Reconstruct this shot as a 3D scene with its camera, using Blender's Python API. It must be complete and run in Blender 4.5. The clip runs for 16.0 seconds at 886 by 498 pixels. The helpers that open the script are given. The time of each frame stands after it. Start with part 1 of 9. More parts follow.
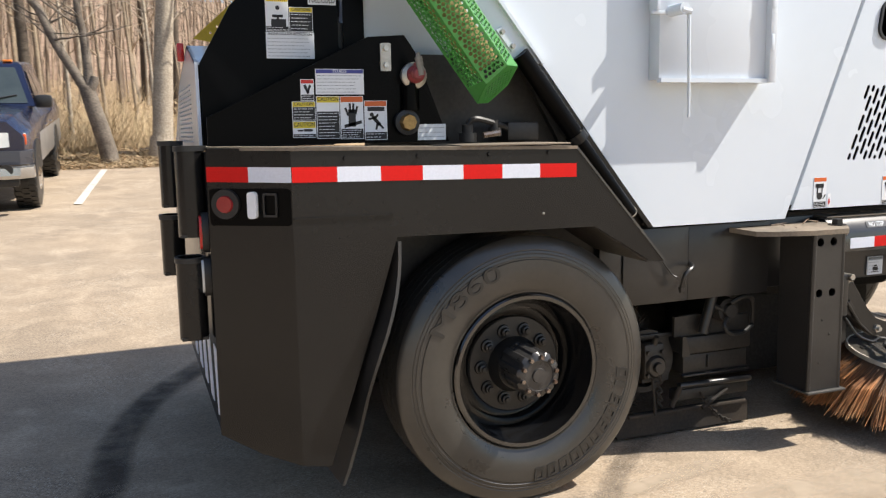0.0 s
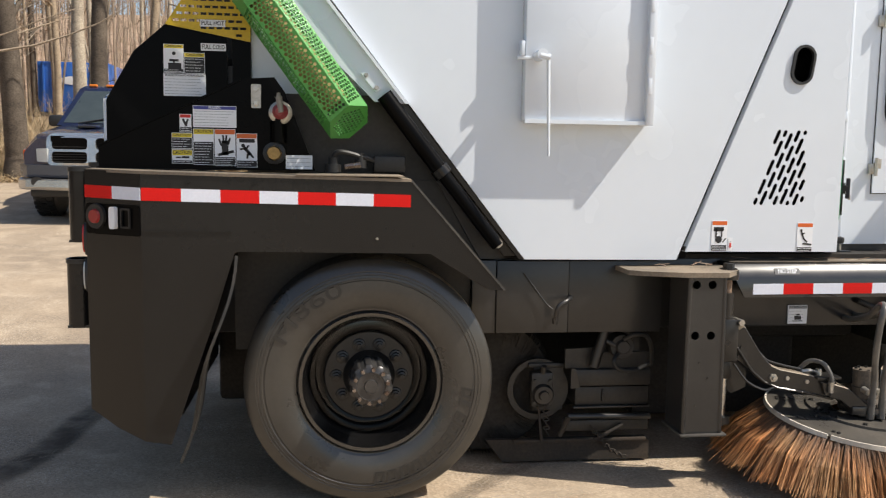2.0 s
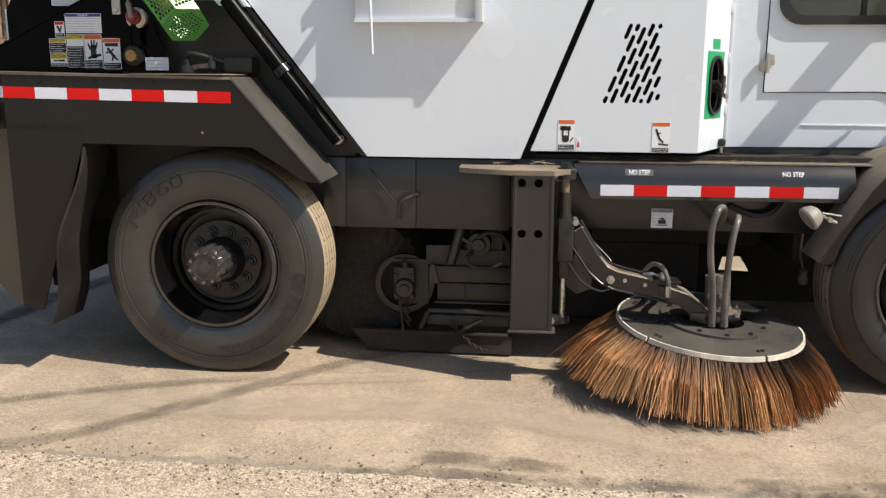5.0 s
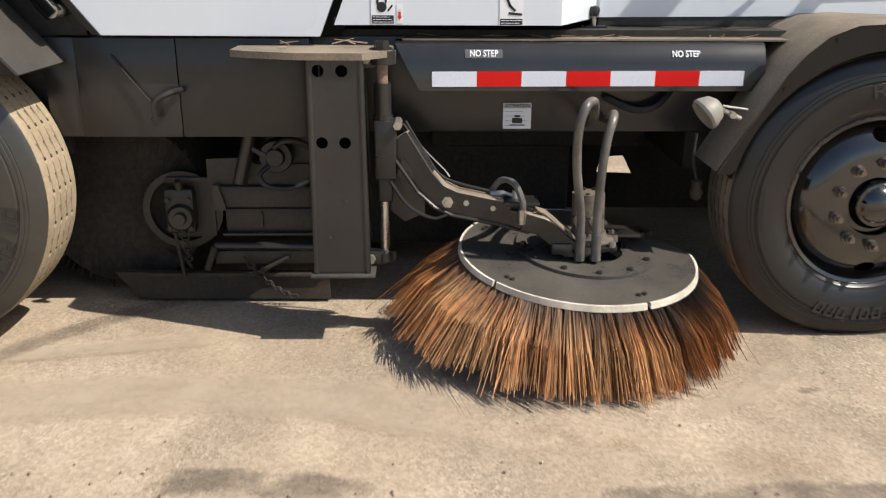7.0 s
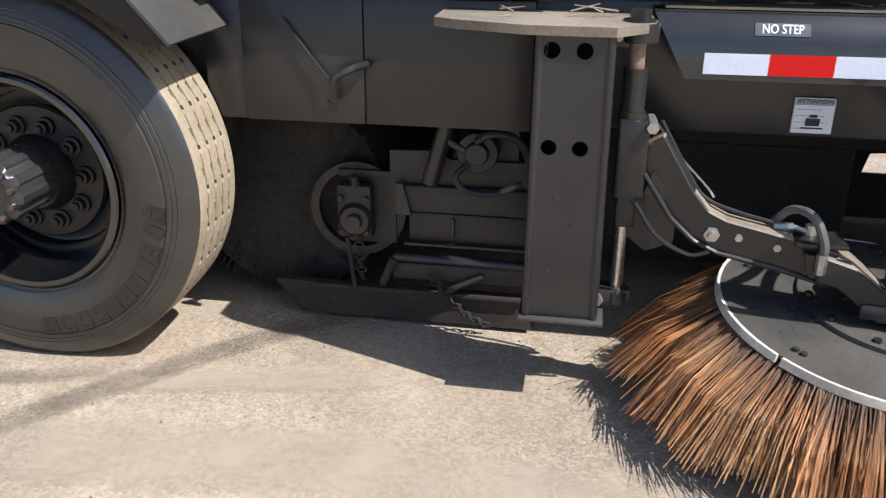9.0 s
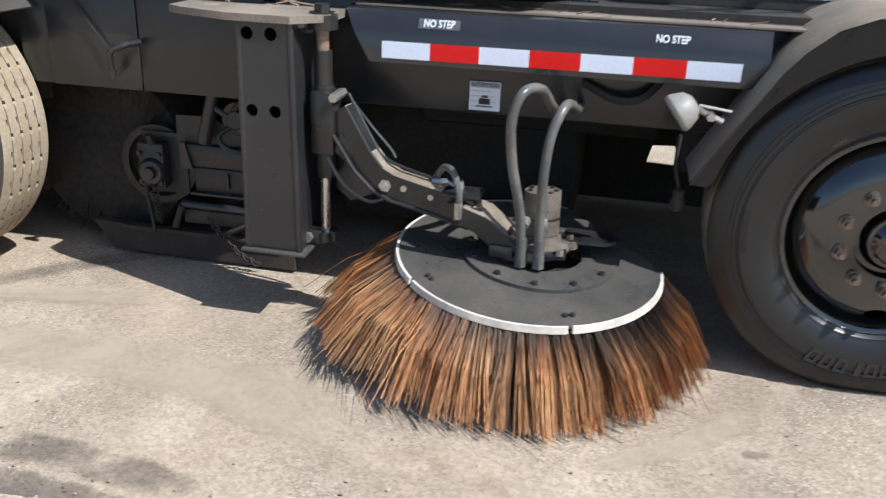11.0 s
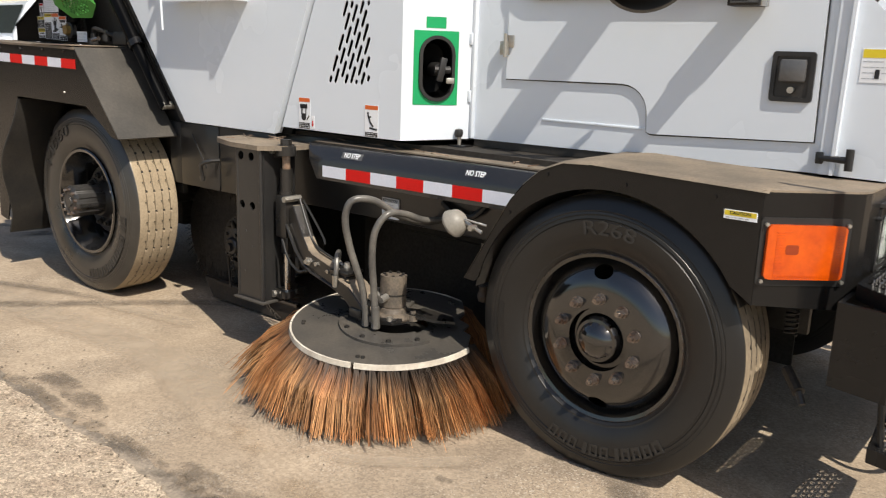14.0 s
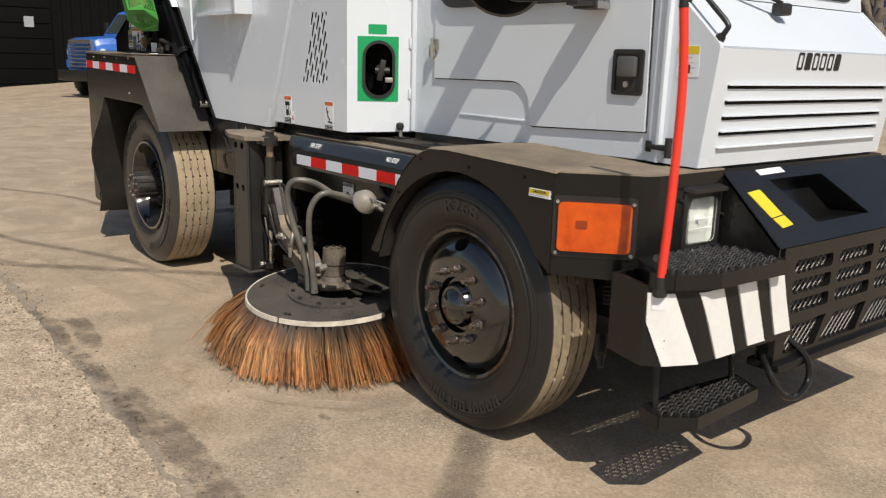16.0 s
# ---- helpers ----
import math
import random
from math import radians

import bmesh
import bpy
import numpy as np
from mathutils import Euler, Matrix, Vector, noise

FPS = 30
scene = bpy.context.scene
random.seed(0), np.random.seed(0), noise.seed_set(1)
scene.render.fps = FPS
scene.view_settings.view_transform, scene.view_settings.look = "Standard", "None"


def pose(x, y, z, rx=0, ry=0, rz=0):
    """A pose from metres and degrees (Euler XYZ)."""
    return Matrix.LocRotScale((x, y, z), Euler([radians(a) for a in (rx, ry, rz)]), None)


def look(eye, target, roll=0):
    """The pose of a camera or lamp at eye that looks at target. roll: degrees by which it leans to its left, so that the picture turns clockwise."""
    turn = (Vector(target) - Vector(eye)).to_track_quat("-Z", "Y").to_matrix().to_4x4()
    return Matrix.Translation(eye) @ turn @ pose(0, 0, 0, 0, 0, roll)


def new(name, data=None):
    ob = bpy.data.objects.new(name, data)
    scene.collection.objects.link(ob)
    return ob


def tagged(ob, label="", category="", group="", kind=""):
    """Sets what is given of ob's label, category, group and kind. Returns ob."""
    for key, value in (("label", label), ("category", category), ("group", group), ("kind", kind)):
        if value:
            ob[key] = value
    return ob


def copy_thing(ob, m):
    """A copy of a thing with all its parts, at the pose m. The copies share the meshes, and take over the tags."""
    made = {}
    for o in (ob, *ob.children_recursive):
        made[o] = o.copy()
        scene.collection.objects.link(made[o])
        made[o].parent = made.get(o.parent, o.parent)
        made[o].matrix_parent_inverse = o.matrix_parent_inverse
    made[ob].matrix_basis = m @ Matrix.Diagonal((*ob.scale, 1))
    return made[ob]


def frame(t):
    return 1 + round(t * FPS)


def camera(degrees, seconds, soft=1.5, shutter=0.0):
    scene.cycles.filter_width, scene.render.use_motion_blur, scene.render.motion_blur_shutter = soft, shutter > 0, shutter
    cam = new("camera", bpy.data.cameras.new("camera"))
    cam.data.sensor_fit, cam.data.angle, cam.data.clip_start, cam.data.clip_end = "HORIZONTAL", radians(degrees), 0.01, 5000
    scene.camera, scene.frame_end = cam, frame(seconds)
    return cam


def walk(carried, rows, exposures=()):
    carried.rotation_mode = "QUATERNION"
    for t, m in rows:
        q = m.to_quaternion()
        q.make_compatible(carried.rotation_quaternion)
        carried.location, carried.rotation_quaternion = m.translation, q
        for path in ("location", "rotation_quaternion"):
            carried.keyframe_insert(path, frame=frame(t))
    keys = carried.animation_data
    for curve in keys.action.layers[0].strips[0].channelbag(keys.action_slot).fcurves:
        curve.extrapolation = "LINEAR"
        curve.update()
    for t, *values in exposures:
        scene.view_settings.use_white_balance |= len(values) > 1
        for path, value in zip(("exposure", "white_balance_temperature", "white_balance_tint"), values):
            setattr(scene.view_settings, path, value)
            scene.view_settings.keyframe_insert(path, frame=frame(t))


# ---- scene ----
import mathutils.geometry

# ---- camera and walk ----
cam = camera(55.7, 16.0, soft=1.15, shutter=0.35)
PATH = [
    (0, (-3.249, -3.053, 1.485), (-2.551, -1.2, 1.203), -1.0),
    (0.5, (-2.953, -3.273, 1.488), (-2.381, -1.372, 1.246), -0.5),
    (1, (-2.66, -3.494, 1.49), (-2.16, -1.571, 1.265), 0.3),
    (1.5, (-2.334, -3.649, 1.501), (-1.949, -1.699, 1.274), 0.8),
    (2, (-1.976, -3.718, 1.509), (-1.718, -1.747, 1.291), 0.9),
    (2.5, (-1.626, -3.9, 1.509), (-1.449, -1.924, 1.26), 0.8),
    (3, (-1.284, -4.007, 1.503), (-1.206, -2.026, 1.235), 1.0),
    (3.2, (-1.175, -4.018, 1.48), (-1.136, -2.036, 1.216), 1.2),
    (5.3, (-0.211, -3.902, 1.408), (-0.439, -1.964, 0.965), -0.5),
    (5.5, (-0.131, -3.843, 1.396), (-0.364, -1.913, 0.926), -1.2),
    (6, (0.027, -3.546, 1.361), (-0.203, -1.633, 0.826), -1.6),
    (6.5, (0.029, -3.238, 1.301), (-0.072, -1.346, 0.661), -0.2),
    (7, (-0.028, -2.881, 1.303), (0.017, -0.993, 0.643), 0.3),
    (7.5, (-0.089, -2.509, 1.299), (-0.127, -0.623, 0.634), -0.1),
    (8, (-0.29, -2.247, 1.269), (-0.517, -0.393, 0.556), 0.3),
    (8.2, (-0.385, -2.131, 1.273), (-0.645, -0.292, 0.53), 0.2),
    (10.3, (0.271, -2.333, 1.3), (-0.054, -0.527, 0.504), 0.7),
    (10.5, (0.399, -2.385, 1.305), (0.07, -0.581, 0.506), 1.0),
    (11, (0.733, -2.534, 1.335), (0.364, -0.723, 0.57), 2.2),
    (11.5, (1.066, -2.634, 1.38), (0.603, -0.797, 0.739), 2.8),
    (12, (1.423, -2.628, 1.411), (0.827, -0.803, 0.848), 3.1),
    (12.5, (1.782, -2.684, 1.397), (1.011, -0.92, 0.855), 3.2),
    (13, (2.143, -2.67, 1.401), (1.178, -0.996, 0.882), 3.4),
    (13.5, (2.498, -2.643, 1.427), (1.37, -1.063, 0.945), 3.2),
    (14, (2.836, -2.639, 1.45), (1.619, -1.118, 0.997), 2.0),
    (14.5, (3.136, -2.526, 1.453), (1.799, -1.098, 1.038), 1.5),
    (15, (3.426, -2.448, 1.463), (2.002, -1.101, 1.066), 1.6),
    (15.5, (3.735, -2.356, 1.452), (2.264, -1.067, 1.031), 1.3),
    (16, (3.982, -2.16, 1.444), (2.456, -0.945, 1.003), 1.5),
]
EXPOSURES = ((0, 0.55, 6550, 10), (1, 0.46, 6700, 10), (2.1, 0.33, 6750, 10), (3.2, 0.36, 6750, 10), (5.5, 0.2, 6800, 10), (7, 0.3, 6650, 10), (8.2, 0.54, 6250, 10), (10.3, 0.47, 5480, 9), (11.5, 0.3, 6050, 8), (12, 0.12, 6600, 10), (12.5, 0.13, 6750, 10), (13.5, 0.17, 6800, 10), (15, -0.11, 6800, 10), (16, -0.24, 6850, 10))

walk(cam, [(t, look(eye, target, roll)) for t, eye, target, roll in PATH], EXPOSURES)

# ---- sky and sun ----
SUN_WAY = Vector((-0.76, 0.27, -1.0)).normalized()
world = bpy.data.worlds.new("sky")
scene.world = world
world.use_nodes = True
wn = world.node_tree
sky_node = wn.nodes.new("ShaderNodeTexSky")
sky_node.sky_type = 'NISHITA'
sky_node.sun_disc = False
sky_node.sun_elevation = math.asin(-SUN_WAY.z)
sky_node.sun_rotation = math.atan2(-SUN_WAY.x, -SUN_WAY.y)
sky_node.air_density, sky_node.dust_density, sky_node.ozone_density = 1.0, 1.2, 1.0
wn.links.new(sky_node.outputs[0], wn.nodes["Background"].inputs[0])
wn.nodes["Background"].inputs[1].default_value = 0.115
sun_data = bpy.data.lights.new("sun", 'SUN')
sun_data.energy, sun_data.angle, sun_data.color = 5.0, radians(0.55), (1.0, 0.945, 0.86)
sun = new("sun", sun_data)
sun.rotation_mode = "QUATERNION"
sun.rotation_quaternion = SUN_WAY.to_track_quat("-Z", "Y")
sun.location = (6, -4, 12)


# ---- materials ----
def material(name, base, rough=0.5, metal=0.0, second=None, big=1.3, fine=60.0, mix=0.5, grain=0.12, bump=0.0, coat=0.0, spec=0.5, island=0.0, gloss_var=0.12):
    """A surface whose colour wanders between base and second in large patches, with fine grain, uneven gloss and relief."""
    m = bpy.data.materials.new(name)
    m.use_nodes = True
    nt = m.node_tree
    bsdf = nt.nodes["Principled BSDF"]
    tc = nt.nodes.new("ShaderNodeTexCoord")
    n1 = nt.nodes.new("ShaderNodeTexNoise")
    n1.inputs["Scale"].default_value, n1.inputs["Detail"].default_value, n1.inputs["Roughness"].default_value = big, 5.0, 0.62
    n2 = nt.nodes.new("ShaderNodeTexNoise")
    n2.inputs["Scale"].default_value, n2.inputs["Detail"].default_value = fine, 3.0
    for n in (n1, n2):
        nt.links.new(tc.outputs["Object"], n.inputs["Vector"])
    ramp = nt.nodes.new("ShaderNodeMapRange")
    ramp.inputs["From Min"].default_value, ramp.inputs["From Max"].default_value = 0.34, 0.68
    ramp.inputs["To Max"].default_value = mix
    nt.links.new(n1.outputs["Fac"], ramp.inputs["Value"])
    mx = nt.nodes.new("ShaderNodeMix")
    mx.data_type = 'RGBA'
    second = second or tuple(min(1, c * 0.75) for c in base)
    mx.inputs["A"].default_value, mx.inputs["B"].default_value = (*base, 1), (*second, 1)
    nt.links.new(ramp.outputs["Result"], mx.inputs["Factor"])
    hsv = nt.nodes.new("ShaderNodeHueSaturation")
    val = nt.nodes.new("ShaderNodeMapRange")
    val.inputs["From Min"].default_value, val.inputs["From Max"].default_value = 0.25, 0.75
    val.inputs["To Min"].default_value, val.inputs["To Max"].default_value = 1 - grain, 1 + grain
    nt.links.new(n2.outputs["Fac"], val.inputs["Value"])
    value = val.outputs["Result"]
    if island:
        geo = nt.nodes.new("ShaderNodeNewGeometry")
        isl = nt.nodes.new("ShaderNodeMapRange")
        isl.inputs["To Min"].default_value, isl.inputs["To Max"].default_value = 1 - island, 1 + island
        nt.links.new(geo.outputs["Random Per Island"], isl.inputs["Value"])
        mul = nt.nodes.new("ShaderNodeMath")
        mul.operation = 'MULTIPLY'
        nt.links.new(value, mul.inputs[0])
        nt.links.new(isl.outputs["Result"], mul.inputs[1])
        value = mul.outputs[0]
    nt.links.new(value, hsv.inputs["Value"])
    nt.links.new(mx.outputs["Result"], hsv.inputs["Color"])
    nt.links.new(hsv.outputs["Color"], bsdf.inputs["Base Color"])
    rg = nt.nodes.new("ShaderNodeMapRange")
    rg.inputs["To Min"].default_value, rg.inputs["To Max"].default_value = max(0.02, rough - gloss_var), min(1, rough + gloss_var)
    nt.links.new(n1.outputs["Fac"], rg.inputs["Value"])
    nt.links.new(rg.outputs["Result"], bsdf.inputs["Roughness"])
    bsdf.inputs["Metallic"].default_value = metal
    bsdf.inputs["Coat Weight"].default_value, bsdf.inputs["Coat Roughness"].default_value = coat, 0.08
    bsdf.inputs["Specular IOR Level"].default_value = spec
    if bump:
        b = nt.nodes.new("ShaderNodeBump")
        b.inputs["Strength"].default_value, b.inputs["Distance"].default_value = min(1.0, bump), 0.004
        nt.links.new(n2.outputs["Fac"], b.inputs["Height"])
        nt.links.new(b.outputs["Normal"], bsdf.inputs["Normal"])
    return m


def glass_material(name, tint=(0.9, 0.95, 0.93), rough=0.01):
    m = bpy.data.materials.new(name)
    m.use_nodes = True
    b = m.node_tree.nodes["Principled BSDF"]
    b.inputs["Base Color"].default_value = (*tint, 1)
    b.inputs["Roughness"].default_value = rough
    b.inputs["Transmission Weight"].default_value = 1.0
    b.inputs["IOR"].default_value = 1.45
    return m


WHITE = material("white_paint", (0.675, 0.728, 0.79), 0.27, second=(0.655, 0.708, 0.765), big=0.5, fine=9, mix=0.6, grain=0.008, coat=0.5, bump=0.004, gloss_var=0.06)
BLACK = material("black_paint", (0.0052, 0.0052, 0.0056), 0.24, second=(0.016, 0.0152, 0.0145), big=0.7, fine=30, mix=0.7, grain=0.08, bump=0.004, spec=0.36, gloss_var=0.10)
GLOSS = material("black_gloss_paint", (0.0015, 0.0015, 0.0018), 0.3, second=(0.004, 0.004, 0.004), big=2.0, fine=40, grain=0.1, spec=0.08)
FRAME = material("grey_black_chassis_paint", (0.0165, 0.0165, 0.0172), 0.33, second=(0.037, 0.0345, 0.031), big=1.8, fine=45, mix=0.6, grain=0.1, bump=0.012, coat=0.15)
DARK = material("grimy_black_metal", (0.021, 0.0195, 0.0175), 0.5, second=(0.052, 0.044, 0.036), big=6, fine=60, grain=0.3, bump=0.1)
INNER = material("dark_inner_housing", (0.028, 0.0255, 0.023), 0.75, second=(0.052, 0.045, 0.038), big=3, fine=60, mix=0.8, grain=0.3, spec=0.2)
DUSTY = material("dusty_deck", (0.135, 0.112, 0.086), 0.8, second=(0.27, 0.215, 0.155), big=4, fine=120, mix=0.9, grain=0.2, bump=0.12)
PLATE = material("dusty_grey_plate", (0.046, 0.043, 0.039), 0.5, second=(0.090, 0.080, 0.068), big=3, fine=80, mix=0.8, grain=0.15, bump=0.04)
RUBBER = material("tyre_rubber", (0.0098, 0.0097, 0.0097), 0.36, second=(0.022, 0.0205, 0.019), big=1.6, fine=70, mix=0.7, grain=0.08, bump=0.02)
NUT = material("rusty_wheel_nut", (0.30, 0.27, 0.245), 0.28, metal=0.85, second=(0.12, 0.07, 0.05), big=26, fine=90, mix=0.9, grain=0.2)
RUBBER_REAR = material("dusty_tyre_rubber", (0.019, 0.0184, 0.0172), 0.29, second=(0.052, 0.047, 0.040), big=2.2, fine=60, mix=0.8, grain=0.1, bump=0.02, spec=0.75)
# letters lighter than the tyre, in place of the shading on their raised edges
LETTER_LIGHT = material("lighter_raised_rubber", (0.020, 0.0195, 0.019), 0.40, second=(0.036, 0.034, 0.031), big=5, fine=60, grain=0.1)
TREAD = material("tan_road_dust_on_tread", (0.30, 0.235, 0.155), 0.9, second=(0.40, 0.32, 0.22), big=8, fine=90, mix=0.8, grain=0.18, bump=0.15)
TICK = material("dark_tread_notch", (0.035, 0.03, 0.025), 0.9, second=(0.06, 0.05, 0.04), big=20, fine=90)
GROOVE = material("tread_groove_dust", (0.245, 0.192, 0.128), 0.9, second=(0.33, 0.262, 0.18), big=20, fine=90)
RIM = material("black_wheel_enamel", (0.0045, 0.0045, 0.005), 0.15, second=(0.009, 0.0088, 0.0085), big=4, fine=50, gloss_var=0.05, spec=0.7, coat=1.0)
RIM_DULL = material("dull_black_wheel", (0.009, 0.0088, 0.0085), 0.38, second=(0.022, 0.020, 0.018), big=6, fine=60, grain=0.25)
RED = material("red_reflective_tape", (0.66, 0.011, 0.009), 0.4, second=(0.58, 0.013, 0.010), big=6, fine=120, grain=0.05, spec=0.2)
TAPE = material("white_reflective_tape", (0.72, 0.75, 0.84), 0.35, second=(0.66, 0.69, 0.78), big=6, fine=120, grain=0.05, spec=0.6)
GREEN = material("green_powder_coat", (0.060, 0.27, 0.052), 0.35, second=(0.055, 0.22, 0.045), big=5, fine=80, grain=0.08)
GREEN_LABEL = material("green_label", (0.0, 0.33, 0.11), 0.4, big=4, fine=60, grain=0.03)
YELLOW = material("yellow_paint", (0.62, 0.43, 0.02), 0.4, second=(0.5, 0.34, 0.02), big=6, fine=60, grain=0.08)
YLABEL = material("yellow_label", (0.75, 0.58, 0.03), 0.4, big=5, fine=60, grain=0.03)
ORANGE_LABEL = material("orange_label", (0.68, 0.13, 0.02), 0.4, big=5, fine=60, grain=0.03)
BLUE_LABEL = material("blue_label", (0.05, 0.06, 0.30), 0.4, big=5, fine=60, grain=0.03)
PAPER = material("white_label", (0.80, 0.82, 0.85), 0.4, second=(0.74, 0.76, 0.79), big=12, fine=80, grain=0.03)
PRINT = material("black_print", (0.012, 0.012, 0.014), 0.5, big=5, fine=60, grain=0.05)
GREYPRINT = material("grey_print", (0.35, 0.37, 0.40), 0.5, big=5, fine=60, grain=0.05)
STEEL = material("bright_steel", (0.60, 0.58, 0.55), 0.28, metal=1.0, second=(0.42, 0.39, 0.35), big=14, fine=120, grain=0.1)
ZINC = material("zinc_plated_steel", (0.50, 0.48, 0.44), 0.4, metal=0.8, second=(0.3, 0.26, 0.2), big=20, fine=120, grain=0.15)
CHROME = material("chrome", (0.75, 0.76, 0.78), 0.08, metal=1.0, second=(0.7, 0.7, 0.72), big=4, fine=60, grain=0.02, gloss_var=0.04)
RUST = material("rusty_steel", (0.16, 0.085, 0.045), 0.8, second=(0.32, 0.25, 0.19), big=12, fine=90, mix=0.9, grain=0.3, bump=0.1)
BRASS = material("brass_cap", (0.42, 0.27, 0.10), 0.4, metal=0.7, second=(0.2, 0.13, 0.06), big=18, fine=90, grain=0.2)
ARM = material("dusty_broom_arm_paint", (0.013, 0.0127, 0.0126), 0.3, second=(0.042, 0.037, 0.031), big=7, fine=80, mix=0.5, grain=0.15, bump=0.02)
WORN = material("worn_black_steel", (0.022, 0.021, 0.020), 0.26, metal=0.2, second=(0.11, 0.10, 0.09), big=30, fine=120, mix=0.7, grain=0.2, spec=0.7)
# dust on the arm's top, its tone lightened for the sun on it
ARMTOP = material("sunlit_dust_on_arm_top", (0.15, 0.122, 0.092), 0.6, second=(0.33, 0.262, 0.185), big=9, fine=90, mix=0.8, grain=0.18, bump=0.03)
DISC = material("dusty_broom_disc", (0.056, 0.053, 0.049), 0.3, second=(0.125, 0.110, 0.090), big=4, fine=90, mix=0.8, grain=0.2, bump=0.03)
BAND = material("worn_white_band", (0.72, 0.67, 0.57), 0.6, second=(0.38, 0.33, 0.27), big=9, fine=80, mix=0.8, grain=0.12, bump=0.05)
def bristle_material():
    """Wire that is dark at its root and rust orange further down; each tuft has a tone of its own."""
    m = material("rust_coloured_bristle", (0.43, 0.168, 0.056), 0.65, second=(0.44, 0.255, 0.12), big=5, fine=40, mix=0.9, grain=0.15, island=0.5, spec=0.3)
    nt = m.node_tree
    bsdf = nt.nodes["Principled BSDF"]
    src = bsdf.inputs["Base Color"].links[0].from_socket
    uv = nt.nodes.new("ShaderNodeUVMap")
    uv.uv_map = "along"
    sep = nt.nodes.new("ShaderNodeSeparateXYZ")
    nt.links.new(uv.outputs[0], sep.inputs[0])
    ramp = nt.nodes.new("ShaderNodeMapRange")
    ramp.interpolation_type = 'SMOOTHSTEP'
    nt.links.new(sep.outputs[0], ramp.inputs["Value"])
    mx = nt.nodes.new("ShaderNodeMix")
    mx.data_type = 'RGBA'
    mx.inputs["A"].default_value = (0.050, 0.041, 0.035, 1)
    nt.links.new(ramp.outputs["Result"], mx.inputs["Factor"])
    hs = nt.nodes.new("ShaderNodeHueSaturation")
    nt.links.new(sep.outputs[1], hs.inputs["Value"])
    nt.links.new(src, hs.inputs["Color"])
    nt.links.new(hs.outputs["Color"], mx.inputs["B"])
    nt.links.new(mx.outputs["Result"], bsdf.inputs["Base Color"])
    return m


BRISTLE = bristle_material()
HOSE = material("grey_rubber_hose", (0.075, 0.072, 0.068), 0.34, second=(0.18, 0.167, 0.145), big=9, fine=120, mix=0.8, grain=0.12)
CAST = material("grey_cast_motor", (0.075, 0.064, 0.052), 0.5, second=(0.20, 0.16, 0.12), big=16, fine=110, mix=0.9, grain=0.25, bump=0.08)
LAMPGREY = material("grey_lamp_housing", (0.24, 0.225, 0.195), 0.5, second=(0.24, 0.22, 0.19), big=18, fine=90, mix=0.7)
REDPLASTIC = material("red_plastic", (0.62, 0.025, 0.02), 0.25, second=(0.5, 0.02, 0.02), big=5, fine=60, grain=0.04, coat=0.3)
REDPOLE = material("red_pole_plastic", (0.80, 0.045, 0.025), 0.38, second=(0.70, 0.035, 0.02), big=5, fine=60, grain=0.03)
AMBER = material("amber_lens", (0.74, 0.105, 0.002), 0.2, second=(0.46, 0.046, 0.002), big=9, fine=60, mix=0.9, grain=0.05, coat=0.4, bump=0)
AMBER_DEEP = material("amber_lens_depth", (0.30, 0.035, 0.004), 0.25, second=(0.2, 0.025, 0.004), big=9, fine=60, grain=0.04, coat=0.4)
LENS = material("clear_lens", (0.66, 0.68, 0.66), 0.08, second=(0.45, 0.47, 0.47), big=7, fine=60, grain=0.04, coat=0.8)
LEDGE = material("black_ledge_enamel", (0.014, 0.014, 0.015), 0.25, second=(0.03, 0.028, 0.026), big=2, fine=50, mix=0.6, grain=0.1, coat=0.6)
BLACKPLASTIC = material("black_plastic", (0.014, 0.014, 0.014), 0.45, second=(0.03, 0.028, 0.026), big=6, fine=90, grain=0.15, bump=0.04)
HEADGLASS = glass_material("headlamp_glass", (0.93, 0.96, 0.95), 0.06)
FELT = material("dark_cab_interior", (0.03, 0.03, 0.032), 0.9, big=5, fine=90)


# ---- mesh helpers ----
def part(name, bm, mat, parent=None, label="", smooth=35, recalc=True):
    """One mesh object out of a bmesh, under a thing or a part, where it stands."""
    if recalc:
        bmesh.ops.recalc_face_normals(bm, faces=bm.faces)
    me = bpy.data.meshes.new(name)
    bm.to_mesh(me)
    bm.free()
    mats = mat if isinstance(mat, (list, tuple)) else [mat]
    for m in mats:
        me.materials.append(m)
    me.polygons.foreach_set("use_smooth", [True] * len(me.polygons))
    me.set_sharp_from_angle(angle=radians(smooth))
    ob = new(name, me)
    if parent is not None:
        ob.parent = parent
        if parent.type == 'EMPTY':
            ob.matrix_parent_inverse = Matrix.Translation(-parent.location)
    if label:
        tagged(ob, label)
    return ob


def thing(name, place, label, category, group="", kind=""):
    ob = new(name)
    ob.empty_display_size = 0.2
    ob.location = place
    return tagged(ob, label, category, group, kind)


def box(bm, lo, hi, bevel=0.0, m=None):
    made = bmesh.ops.create_cube(bm, size=1.0)["verts"]
    c, s = [(a + b) / 2 for a, b in zip(lo, hi)], [abs(b - a) for a, b in zip(lo, hi)]
    bmesh.ops.transform(bm, matrix=Matrix.LocRotScale(c, None, s), verts=made)
    if bevel:
        edges = list({e for v in made for e in v.link_edges})
        res = bmesh.ops.bevel(bm, geom=edges, offset=bevel, segments=2, profile=0.5, affect='EDGES')
        made = res["verts"]
    if m is not None:
        bmesh.ops.transform(bm, matrix=m, verts=list({v for v in made if v.is_valid}))
    return bm


